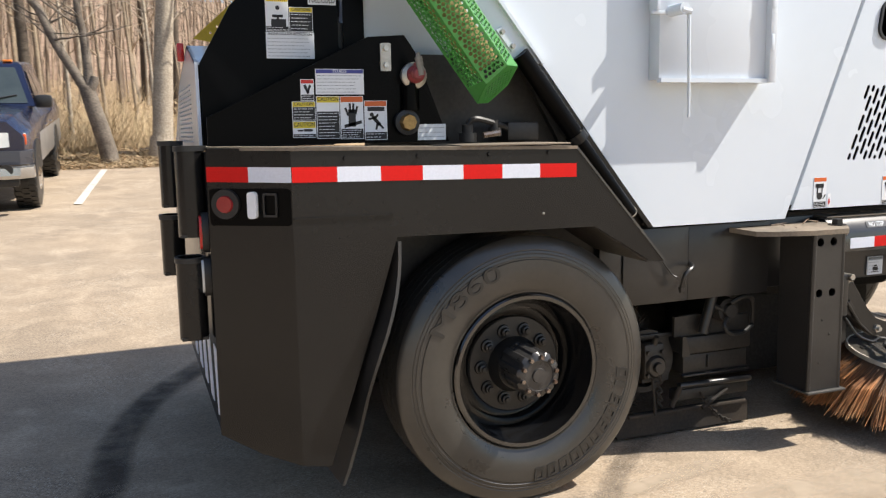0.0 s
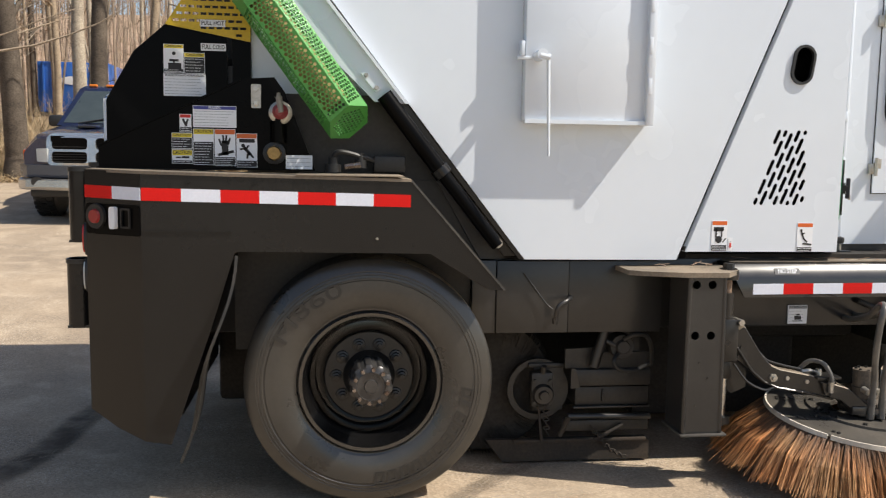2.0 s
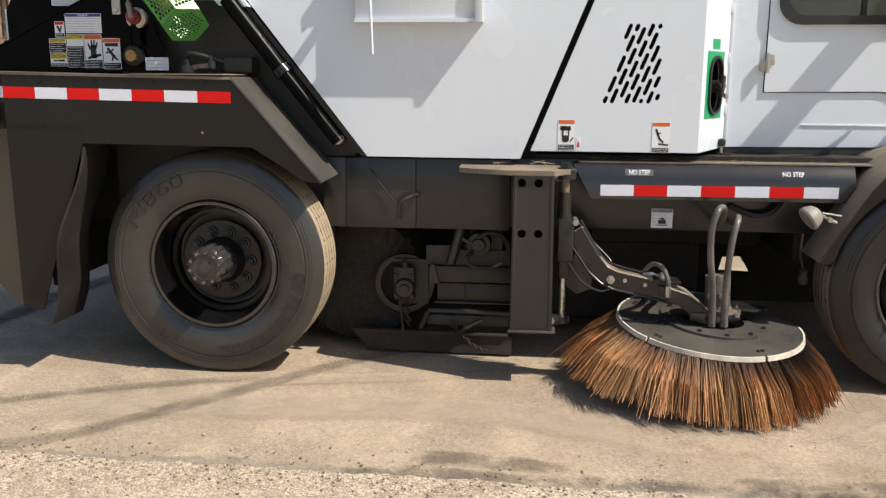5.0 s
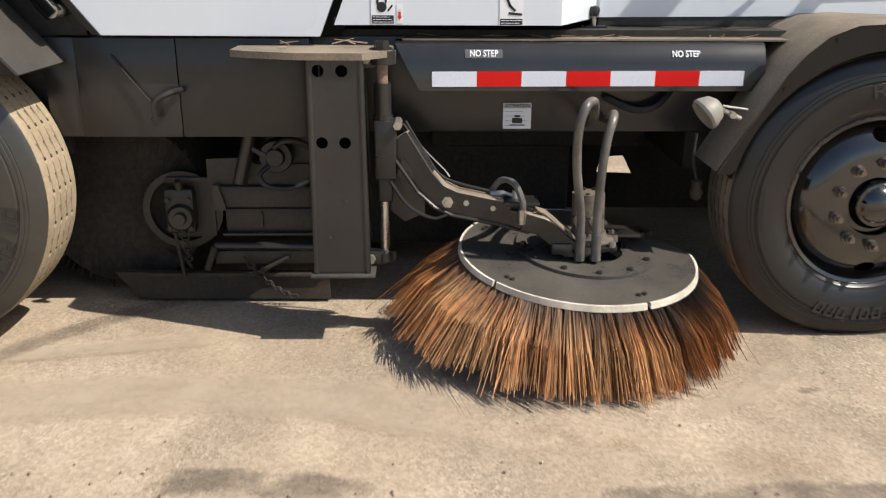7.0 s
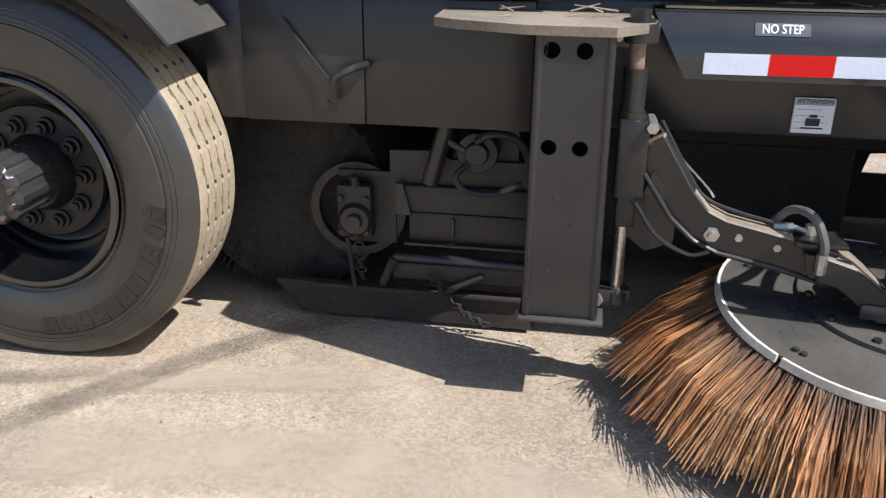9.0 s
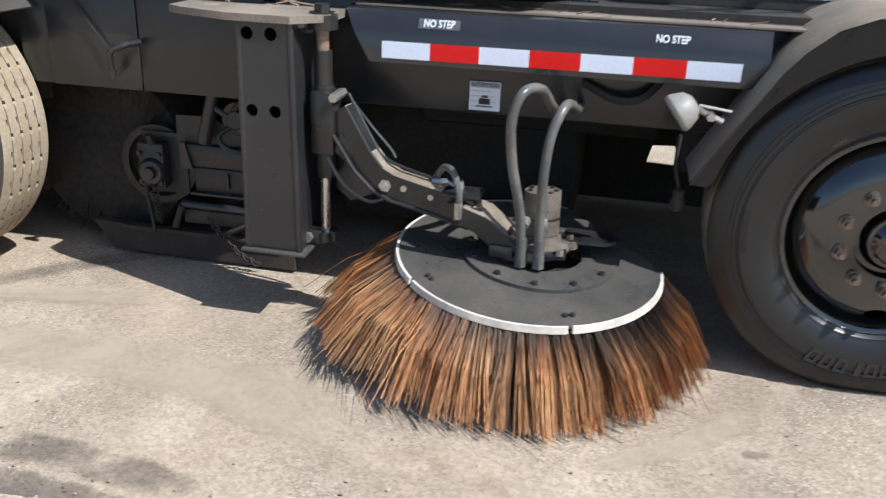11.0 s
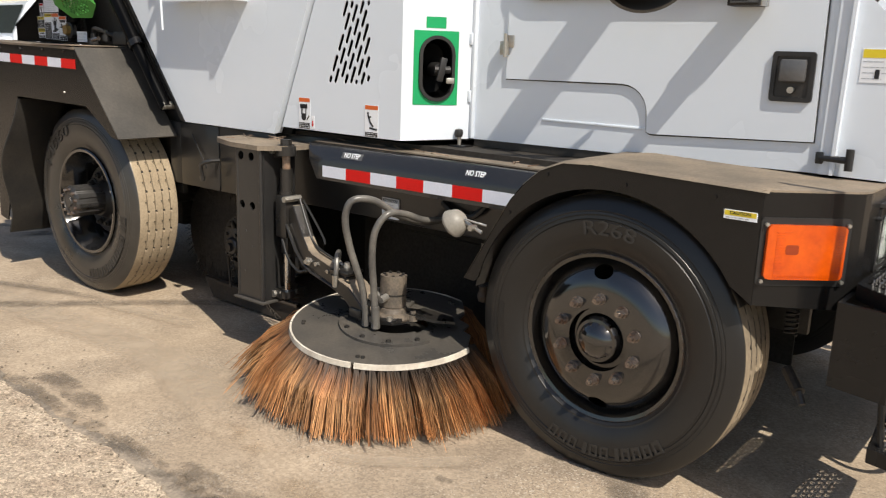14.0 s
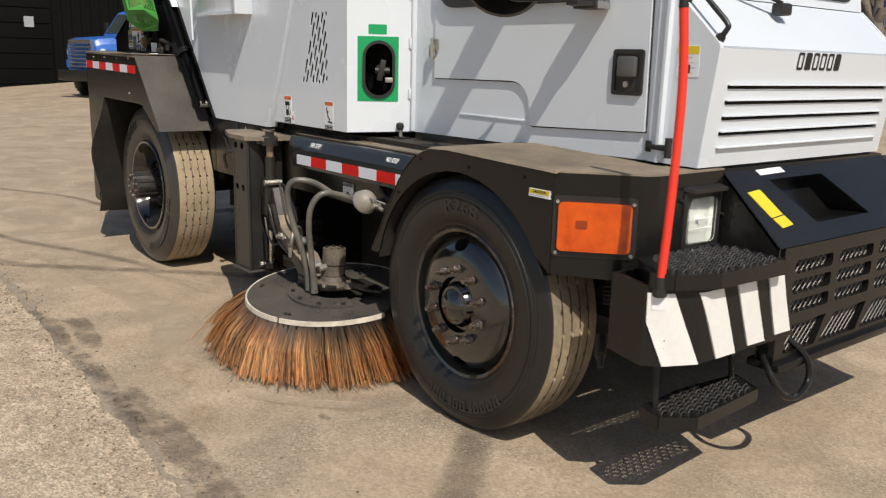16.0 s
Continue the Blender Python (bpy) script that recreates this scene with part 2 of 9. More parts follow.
def new_box(lo, hi, bevel=0.0, m=None):
    return box(bmesh.new(), lo, hi, bevel, m)


def frame_of(way):
    """Two unit vectors square to way."""
    way = Vector(way).normalized()
    a = way.orthogonal().normalized() if abs(way.z) > 0.95 else way.cross((0, 0, 1)).normalized()
    return a, way.cross(a).normalized()


def rod(bm, a, b, r, r2=None, segs=16, caps=True):
    a, b = Vector(a), Vector(b)
    r2 = r if r2 is None else r2
    u, v = frame_of(b - a)
    rings = []
    for p, rad in ((a, r), (b, r2)):
        rings.append([bm.verts.new(p + (u * math.cos(2 * math.pi * i / segs) + v * math.sin(2 * math.pi * i / segs)) * rad) for i in range(segs)])
    for i in range(segs):
        j = (i + 1) % segs
        bm.faces.new((rings[0][i], rings[0][j], rings[1][j], rings[1][i]))
    if caps:
        bm.faces.new(rings[0])
        bm.faces.new(list(reversed(rings[1])))
    return bm


def new_rod(a, b, r, r2=None, segs=16):
    return rod(bmesh.new(), a, b, r, r2, segs)


def smooth_path(pts, steps=6):
    """Points of a Catmull-Rom curve through pts."""
    pts = [Vector(p) for p in pts]
    ext = [pts[0] * 2 - pts[1], *pts, pts[-1] * 2 - pts[-2]]
    out = []
    for i in range(1, len(ext) - 2):
        p0, p1, p2, p3 = ext[i - 1:i + 3]
        for k in range(steps):
            t = k / steps
            out.append(0.5 * ((2 * p1) + (p2 - p0) * t + (2 * p0 - 5 * p1 + 4 * p2 - p3) * t * t + (3 * p1 - p0 - 3 * p2 + p3) * t ** 3))
    out.append(pts[-1])
    return out


def tube(bm, pts, r, segs=10, r_end=None):
    n = len(pts)
    rings, u = [], None
    for i, p in enumerate(pts):
        p = Vector(p)
        way = (Vector(pts[min(i + 1, n - 1)]) - Vector(pts[max(i - 1, 0)])).normalized()
        if u is None:
            u, _ = frame_of(way)
        u = (u - way * u.dot(way)).normalized()
        v = way.cross(u)
        rad = r if r_end is None else r + (r_end - r) * i / max(1, n - 1)
        rings.append([bm.verts.new(p + (u * math.cos(2 * math.pi * k / segs) + v * math.sin(2 * math.pi * k / segs)) * rad) for k in range(segs)])
    for a, b in zip(rings, rings[1:]):
        for k in range(segs):
            j = (k + 1) % segs
            bm.faces.new((a[k], a[j], b[j], b[k]))
    bm.faces.new(rings[0])
    bm.faces.new(list(reversed(rings[-1])))
    return bm


def revolve(bm, profile, place, axis=1, segs=48, mats=None, closed=True):
    """Turns (radius, along) pairs round an axis (0 x, 1 y, 2 z) through place."""
    c = Vector(place)
    rings = []
    for r, h in profile:
        ring = []
        for i in range(segs):
            a = 2 * math.pi * i / segs
            q = [r * math.cos(a), r * math.sin(a)]
            q.insert(axis, h)
            ring.append(bm.verts.new(c + Vector(q)))
        rings.append(ring)
    for k, (a, b) in enumerate(zip(rings, rings[1:])):
        for i in range(segs):
            j = (i + 1) % segs
            f = bm.faces.new((a[i], a[j], b[j], b[i]))
            if mats:
                f.material_index = mats[k]
    if closed:
        for ring in (rings[0], rings[-1]):
            bm.faces.new(ring)
    return bm


def inside(p, poly):
    x, y = p
    hit = False
    for (x1, y1), (x2, y2) in zip(poly, poly[1:] + poly[:1]):
        if (y1 > y) != (y2 > y) and x < (x2 - x1) * (y - y1) / (y2 - y1) + x1:
            hit = not hit
    return hit


def plate(bm, outline, to3d, thick, holes=()):
    """A flat sheet with that outline and real holes; to3d(u, v, w) lays it in space, w from 0 (face) to thick."""
    pts, edges = [], []
    loops = [list(outline), *[list(h) for h in holes]]
    for loop in loops:
        s = len(pts)
        pts += [Vector(p) for p in loop]
        edges += [(s + i, s + (i + 1) % len(loop)) for i in range(len(loop))]
    vs, es, fs, *_ = mathutils.geometry.delaunay_2d_cdt(pts, edges, [], 0, 1e-6)
    boxes = [(min(p[0] for p in h), max(p[0] for p in h), min(p[1] for p in h), max(p[1] for p in h), list(h)) for h in loops[1:]]
    front = [bm.verts.new(to3d(v[0], v[1], 0)) for v in vs]
    back = [bm.verts.new(to3d(v[0], v[1], thick)) for v in vs]
    count = {}
    outer = loops[0]
    for f in fs:
        cx, cy = sum(vs[i][0] for i in f) / 3, sum(vs[i][1] for i in f) / 3
        if not inside((cx, cy), outer) or any(a < cx < b and c < cy < d and inside((cx, cy), h) for a, b, c, d, h in boxes):
            continue
        bm.faces.new([front[i] for i in f])
        bm.faces.new([back[i] for i in reversed(f)])
        for i in range(3):
            e = (f[i], f[(i + 1) % 3])
            if (e[1], e[0]) in count:
                count.pop((e[1], e[0]))
            else:
                count[e] = True
    for a, b in count:
        bm.faces.new((front[b], front[a], back[a], back[b]))
    loose = [v for v in bm.verts if not v.link_faces]
    bmesh.ops.delete(bm, geom=loose, context='VERTS')
    return bm


def side(y):
    """Lays a sheet upright along the truck, its face at y towards the walk."""
    return lambda u, v, w: Vector((u, y + w, v))


def new_plate(outline, to3d, thick, holes=()):
    return plate(bmesh.new(), outline, to3d, thick, holes)


def circle(cx, cy, r, n=16, ry=None, start=0.0):
    ry = ry or r
    return [(cx + r * math.cos(start + 2 * math.pi * i / n), cy + ry * math.sin(start + 2 * math.pi * i / n)) for i in range(n)]


def capsule(cx, cy, length, width, angle, n=4):
    """A slot with round ends."""
    c, s = math.cos(angle), math.sin(angle)
    out = []
    for k in range(2 * n + 2):
        end = 1 if k <= n else -1
        a = -math.pi / 2 + math.pi * (k if end > 0 else k - 1) / n
        x, y = end * (length - width) / 2 + width / 2 * math.cos(a), width / 2 * math.sin(a)
        out.append((cx + x * c - y * s, cy + x * s + y * c))
    return out


def rounded(x0, y0, x1, y1, r, n=4):
    out = []
    for cx, cy, a0 in ((x1 - r, y0 + r, -90), (x1 - r, y1 - r, 0), (x0 + r, y1 - r, 90), (x0 + r, y0 + r, 180)):
        out += [(cx + r * math.cos(radians(a0 + 90 * k / n)), cy + r * math.sin(radians(a0 + 90 * k / n))) for k in range(n + 1)]
    return out


def letters(text, size, depth=0.001, bold=0.012):
    """Lettering as a mesh in its own plane, centred."""
    cu = bpy.data.curves.new("lettering", 'FONT')
    cu.body, cu.size, cu.extrude, cu.align_x, cu.align_y = text, size, depth, 'CENTER', 'CENTER'
    cu.resolution_u = 3
    cu.offset = size * bold
    ob = bpy.data.objects.new("lettering", cu)
    me = bpy.data.meshes.new_from_object(ob)
    bm = bmesh.new()
    bm.from_mesh(me)
    bpy.data.objects.remove(ob)
    bpy.data.curves.remove(cu)
    bpy.data.meshes.remove(me)
    return bm


def lay(bm, o, u, v, stretch=1.0):
    """Moves a mesh from its own plane to the plane at o with axes u and v."""
    u, v = Vector(u).normalized(), Vector(v).normalized()
    n = u.cross(v)
    m = Matrix(((u.x, v.x, n.x, o[0]), (u.y, v.y, n.y, o[1]), (u.z, v.z, n.z, o[2]), (0, 0, 0, 1)))
    bmesh.ops.transform(bm, matrix=m @ Matrix.Diagonal((stretch, 1, 1, 1)), verts=bm.verts)
    return bm

# ---- ground ----
def rise(x, y):
    """Height of the lot: level under the truck, climbing gently towards the woods and steeply on the far hill."""
    t = max(0.0, y - 1.6)
    h = 0.073 * t * min(1.0, t / 2.5) if t < 13 else 0.949 + 0.11 * (min(t, 44) - 13)
    if y > 45:
        h += 0.17 * (min(y, 200) - 45)
    return h


def ground_material():
    m = material("sunbleached_asphalt", (0.385, 0.303, 0.218), 0.9, second=(0.262, 0.210, 0.157), big=1.1, fine=150, mix=0.9, grain=0.17, bump=0.3, spec=0.2)
    nt = m.node_tree
    bsdf = nt.nodes["Principled BSDF"]
    src = bsdf.inputs["Base Color"].links[0].from_socket
    tc = nt.nodes.new("ShaderNodeTexCoord")
    # pale dusty sweeps and darker damp blotches
    blot = nt.nodes.new("ShaderNodeTexNoise")
    blot.inputs["Scale"].default_value, blot.inputs["Detail"].default_value, blot.inputs["Distortion"].default_value = 3.2, 7, 0.6
    nt.links.new(tc.outputs["Object"], blot.inputs["Vector"])
    rr = nt.nodes.new("ShaderNodeMapRange")
    rr.inputs["From Min"].default_value, rr.inputs["From Max"].default_value, rr.inputs["To Max"].default_value = 0.46, 0.70, 0.75
    nt.links.new(blot.outputs["Fac"], rr.inputs["Value"])
    mx = nt.nodes.new("ShaderNodeMix")
    mx.data_type = 'RGBA'
    mx.inputs["B"].default_value = (0.455, 0.365, 0.268, 1)
    nt.links.new(rr.outputs["Result"], mx.inputs["Factor"])
    nt.links.new(src, mx.inputs["A"])
    # single stones
    vor = nt.nodes.new("ShaderNodeTexVoronoi")
    vor.inputs["Scale"].default_value = 95
    nt.links.new(tc.outputs["Object"], vor.inputs["Vector"])
    st = nt.nodes.new("ShaderNodeMapRange")
    st.inputs["From Min"].default_value, st.inputs["From Max"].default_value = 0.0, 1.0
    st.inputs["To Min"].default_value, st.inputs["To Max"].default_value = 0.84, 1.16
    sep = nt.nodes.new("ShaderNodeSeparateColor")
    nt.links.new(vor.outputs["Color"], sep.inputs[0])
    nt.links.new(sep.outputs[0], st.inputs["Value"])
    hs = nt.nodes.new("ShaderNodeHueSaturation")
    nt.links.new(st.outputs["Result"], hs.inputs["Value"])
    nt.links.new(mx.outputs["Result"], hs.inputs["Color"])
    # pale and dark chips of the aggregate, worn bare in patches
    chip = nt.nodes.new("ShaderNodeTexVoronoi")
    chip.inputs["Scale"].default_value = 170
    nt.links.new(tc.outputs["Object"], chip.inputs["Vector"])
    csep = nt.nodes.new("ShaderNodeSeparateColor")
    nt.links.new(chip.outputs["Color"], csep.inputs[0])
    worn = nt.nodes.new("ShaderNodeTexNoise")
    worn.inputs["Scale"].default_value, worn.inputs["Detail"].default_value = 1.9, 5
    nt.links.new(tc.outputs["Object"], worn.inputs["Vector"])
    bare = nt.nodes.new("ShaderNodeMapRange")
    bare.inputs["From Min"].default_value, bare.inputs["From Max"].default_value = 0.42, 0.62
    nt.links.new(worn.outputs["Fac"], bare.inputs["Value"])
    out = hs.outputs["Color"]
    for channel, low, colour in ((1, 0.86, (0.62, 0.56, 0.47, 1)), (2, 0.84, (0.10, 0.085, 0.07, 1))):
        pick = nt.nodes.new("ShaderNodeMapRange")
        pick.inputs["From Min"].default_value, pick.inputs["From Max"].default_value, pick.inputs["To Max"].default_value = low, low + 0.05, 0.45
        nt.links.new(csep.outputs[channel], pick.inputs["Value"])
        both = nt.nodes.new("ShaderNodeMath")
        both.operation = 'MULTIPLY'
        nt.links.new(pick.outputs["Result"], both.inputs[0])
        nt.links.new(bare.outputs["Result"], both.inputs[1])
        m2 = nt.nodes.new("ShaderNodeMix")
        m2.data_type = 'RGBA'
        m2.inputs["B"].default_value = colour
        nt.links.new(both.outputs[0], m2.inputs["Factor"])
        nt.links.new(out, m2.inputs["A"])
        out = m2.outputs["Result"]
    nt.links.new(out, bsdf.inputs["Base Color"])
    return m


ASPHALT = ground_material()
CONCRETE = material("exposed_aggregate_concrete", (0.52, 0.425, 0.32), 0.9, second=(0.36, 0.28, 0.205), big=6, fine=130, mix=0.9, grain=0.3, bump=0.5, spec=0.2)
def pebbles(m, scale, lo, hi, relief):
    """Adds single pebbles of uneven tone, proud of their bed."""
    nt = m.node_tree
    bsdf = nt.nodes["Principled BSDF"]
    src = bsdf.inputs["Base Color"].links[0].from_socket
    tc = nt.nodes.new("ShaderNodeTexCoord")
    warp = nt.nodes.new("ShaderNodeTexNoise")
    warp.inputs["Scale"].default_value = scale * 0.8
    nt.links.new(tc.outputs["Object"], warp.inputs["Vector"])
    add = nt.nodes.new("ShaderNodeMixRGB")
    add.blend_type = 'ADD'
    add.inputs[0].default_value = 0.01
    nt.links.new(tc.outputs["Object"], add.inputs[1])
    nt.links.new(warp.outputs["Color"], add.inputs[2])
    vor = nt.nodes.new("ShaderNodeTexVoronoi")
    vor.inputs["Scale"].default_value = scale
    nt.links.new(add.outputs[0], vor.inputs["Vector"])
    sep = nt.nodes.new("ShaderNodeSeparateColor")
    nt.links.new(vor.outputs["Color"], sep.inputs[0])
    mr = nt.nodes.new("ShaderNodeMapRange")
    mr.inputs["To Min"].default_value, mr.inputs["To Max"].default_value = lo, hi
    nt.links.new(sep.outputs[0], mr.inputs["Value"])
    hs = nt.nodes.new("ShaderNodeHueSaturation")
    nt.links.new(mr.outputs["Result"], hs.inputs["Value"])
    nt.links.new(src, hs.inputs["Color"])
    nt.links.new(hs.outputs["Color"], bsdf.inputs["Base Color"])
    bp = nt.nodes.new("ShaderNodeBump")
    bp.inputs["Strength"].default_value, bp.inputs["Distance"].default_value = relief, 0.006
    bp.invert = True
    nt.links.new(vor.outputs["Distance"], bp.inputs["Height"])
    old = bsdf.inputs["Normal"].links[0].from_socket if bsdf.inputs["Normal"].links else None
    if old:
        nt.links.new(old, bp.inputs["Normal"])
    nt.links.new(bp.outputs["Normal"], bsdf.inputs["Normal"])
    return m


pebbles(CONCRETE, 120, 0.66, 1.3, 0.8)
pebbles(CONCRETE, 45, 0.86, 1.12, 0.35)
TAR = material("dark_worn_seam", (0.20, 0.166, 0.13), 0.9, second=(0.35, 0.29, 0.222), big=7, fine=90, mix=0.9, grain=0.3, bump=0.5)
LITTER = material("leaf_litter", (0.30, 0.205, 0.125), 0.95, second=(0.42, 0.31, 0.19), big=1.5, fine=26, mix=0.9, grain=0.45, bump=1.0, spec=0.1)
HILL = material("bare_wooded_hillside", (0.31, 0.21, 0.15), 0.95, second=(0.43, 0.315, 0.225), big=0.12, fine=2.2, mix=0.9, grain=0.4, spec=0.05)


def axis_steps(stops):
    out = []
    for a, b, n in stops:
        out += [a + (b - a) * i / n for i in range(n)]
    return out + [stops[-1][1]]


def sheet(name, xs, ys, mat, height, label, category, jag=0.0):
    bm = bmesh.new()
    rows = []
    for iy, y in enumerate(ys):
        rows.append([bm.verts.new((x, y + (jag * noise.noise((x * 2.1, y, 3)) if iy in (0, len(ys) - 1) else 0), height(x, y))) for x in xs])
    for a, b in zip(rows, rows[1:]):
        for i in range(len(xs) - 1):
            bm.faces.new((a[i], a[i + 1], b[i + 1], b[i]))
    return tagged(part(name, bm, mat, smooth=60, recalc=False), label, category, kind="structure")


far_x = axis_steps([(-900, -60, 12), (-60, -8, 26), (-8, 8, 64), (8, 60, 26), (60, 900, 12)])
lot_y = axis_steps([(-900, -60, 10), (-60, -6, 12), (-6, 6, 48), (6, 16, 20), (16, 46, 14), (46, 210, 10), (210, 1500, 10)])
sheet("ground", far_x, lot_y, ASPHALT, lambda x, y: rise(x, y) + (0.004 * noise.noise((x * 1.7, y * 1.7, 0)) if abs(x) < 8 and abs(y) < 6 else 0),
      "sun-bleached tan grey asphalt of a parking lot", "ground")

# the old slab on the walk's side: a proud sheet with a ragged, broken edge
rng = random.Random(5)


def slab_edge(x):
    return -1.205 - 0.028 * x + 0.028 * noise.noise((x * 2.3, 0.4, 0)) + 0.018 * noise.noise((x * 9, 2.0, 0)) + 0.012 * noise.noise((x * 24, 1.0, 0)) + 0.008 * noise.noise((x * 55, 1.5, 0))


bm = bmesh.new()
xs = axis_steps([(-40, -6, 20), (-6, 7, 800), (7, 40, 20)])
top = [bm.verts.new((x, slab_edge(x), 0.012)) for x in xs]
low = [bm.verts.new((x, slab_edge(x) + 0.012, -0.01)) for x in xs]
out1 = [bm.verts.new((x, slab_edge(x) - 0.35, 0.014)) for x in xs]
out2 = [bm.verts.new((x, -30, 0.014)) for x in xs]
for a, b in ((low, top), (top, out1), (out1, out2)):
    for i in range(len(xs) - 1):
        bm.faces.new((a[i], a[i + 1], b[i + 1], b[i]))
tagged(part("pavement", bm, CONCRETE, smooth=60), "old pale concrete slab with exposed pebbles and a broken edge", "pavement", kind="structure")

# dark worn band along the slab's edge
bm = bmesh.new()
va, vb, vc = [], [], []
for x in xs:
    w = 0.045 + 0.05 * noise.noise((x * 1.1, 5, 0)) + 0.035 * noise.noise((x * 6, 7, 0)) + 0.02 * noise.noise((x * 19, 3, 0))
    va.append(bm.verts.new((x, slab_edge(x) + 0.004, 0.006)))
    vb.append(bm.verts.new((x, slab_edge(x) + max(0.02, w), 0.0075)))
for i in range(len(xs) - 1):
    bm.faces.new((va[i], va[i + 1], vb[i + 1], vb[i]))
tagged(part("seam", bm, TAR, smooth=60), "dark worn joint between asphalt and concrete slab", "pavement joint", kind="structure")


def stain_material(name, colour, strength, scale=7.0, low=0.12, high=0.62, ragged=False):
    """A patchy film: a dark coat that thins out to its edges and in spots."""
    m = bpy.data.materials.new(name)
    m.use_nodes = True
    nt = m.node_tree
    bsdf, outp = nt.nodes["Principled BSDF"], nt.nodes["Material Output"]
    bsdf.inputs["Base Color"].default_value = (*colour, 1)
    bsdf.inputs["Roughness"].default_value = 0.9
    uv = nt.nodes.new("ShaderNodeUVMap")
    uv.uv_map = "across"
    sep = nt.nodes.new("ShaderNodeSeparateXYZ")
    nt.links.new(uv.outputs[0], sep.inputs[0])
    tc = nt.nodes.new("ShaderNodeTexCoord")
    no = nt.nodes.new("ShaderNodeTexNoise")
    no.inputs["Scale"].default_value, no.inputs["Detail"].default_value = scale, 6.0
    nt.links.new(tc.outputs["Object"], no.inputs["Vector"])
    mr = nt.nodes.new("ShaderNodeMapRange")
    mr.inputs["From Min"].default_value, mr.inputs["From Max"].default_value, mr.inputs["To Max"].default_value = low, high, strength
    nt.links.new(no.outputs["Fac"], mr.inputs["Value"])
    mu = nt.nodes.new("ShaderNodeMath")
    mu.operation = 'MULTIPLY'
    nt.links.new(mr.outputs["Result"], mu.inputs[0])
    nt.links.new(sep.outputs[0], mu.inputs[1])
    fac = mu.outputs[0]
    if ragged:
        # the coat breaks off at a torn outline and shows the stones through
        no.inputs["Detail"].default_value, no.inputs["Roughness"].default_value = 12.0, 0.68
        mr.inputs["From Min"].default_value, mr.inputs["From Max"].default_value = 0.0, 1.0
        mr.inputs["To Min"].default_value, mr.inputs["To Max"].default_value = -1.15, 1.15
        mu.operation = 'ADD'
        torn = nt.nodes.new("ShaderNodeMapRange")
        torn.inputs["From Min"].default_value, torn.inputs["From Max"].default_value, torn.inputs["To Max"].default_value = low, high, strength
        nt.links.new(fac, torn.inputs["Value"])
        fac = torn.outputs["Result"]
    tr = nt.nodes.new("ShaderNodeBsdfTransparent")
    mix = nt.nodes.new("ShaderNodeMixShader")
    nt.links.new(fac, mix.inputs[0])
    nt.links.new(tr.outputs[0], mix.inputs[1])
    nt.links.new(bsdf.outputs[0], mix.inputs[2])
    nt.links.new(mix.outputs[0], outp.inputs["Surface"])
    return m


MARK = stain_material("tyre_mark_film", (0.05, 0.044, 0.038), 0.7)
FAINT = stain_material("faint_tyre_film", (0.09, 0.076, 0.062), 0.4)
DAMP = stain_material("damp_patch_film", (0.095, 0.079, 0.063), 0.38, 6.5, 0.58, 1.05, True)
TAN = stain_material("tan_stain_film", (0.34, 0.235, 0.13), 0.34, 9.0, 0.35, 0.7)
PALE = stain_material("pale_dust_film", (0.50, 0.41, 0.305), 0.6)


def strip(name, pts, width, mat, label, category, z=0.008):
    """A flat mark along a curve, thinning to both sides."""
    path = smooth_path([(x, y, 0) for x, y in pts], 10)
    bm = bmesh.new()
    uv = bm.loops.layers.uv.new("across")
    rows = []
    for i, p in enumerate(path):
        way = (path[min(i + 1, len(path) - 1)] - path[max(i - 1, 0)]).normalized()
        n = Vector((-way.y, way.x, 0))
        fade = min(1.0, i / 4, (len(path) - 1 - i) / 4)
        row = []
        for k, off in enumerate((-1, -0.55, 0, 0.55, 1)):
            q = p + n * off * width / 2
            row.append((bm.verts.new((q.x, q.y, rise(q.x, q.y) + z)), (0, 0.85, 1, 0.85, 0)[k] * fade))
        rows.append(row)
    for a, b in zip(rows, rows[1:]):
        for k in range(4):
            f = bm.faces.new((a[k][0], a[k + 1][0], b[k + 1][0], b[k][0]))
            for loop, val in zip(f.loops, (a[k][1], a[k + 1][1], b[k + 1][1], b[k][1])):
                loop[uv].uv = (val, 0)
    return tagged(part(name, bm, mat, smooth=60, recalc=False), label, category, kind="structure")


strip("tyre_mark", [(-3.55, 0.1), (-3.42, 0.6), (-3.36, 1.2), (-3.15, 1.9), (-2.7, 2.6)], 0.22, MARK, "faint curved dark tyre mark on the asphalt", "tyre mark")
strip("tyre_mark", [(-2.6, -1.14), (-2.2, -1.0), (-1.75, -0.55), (-1.3, -0.05), (-0.9, 0.3)], 0.13, FAINT, "narrow faint tyre mark running under the truck", "tyre mark")
strip("tyre_mark", [(-4.6, -1.1), (-3.2, -0.88), (-2.2, -0.45), (-1.5, -0.2)], 0.10, FAINT, "thin dark tyre mark on the asphalt", "tyre mark")
strip("tyre_mark", [(-6.5, -0.9), (-5.0, 0.0), (-4.0, 0.25), (-3.3, 0.6)], 0.10, FAINT, "thin dark tyre mark on the asphalt", "tyre mark")
strip("tyre_mark", [(1.55, -0.0), (1.9, -0.38), (2.25, -0.75), (2.8, -1.15), (3.5, -1.4)], 0.18, FAINT, "broad dark tyre mark beside the front wheel", "tyre mark")
strip("damp_patch", [(-1.15, -1.19), (-0.7, -1.13), (-0.3, -1.15), (0.15, -1.14), (0.6, -1.17), (1.1, -1.19)], 0.14, DAMP, "long dark damp band beside the seam", "stain")
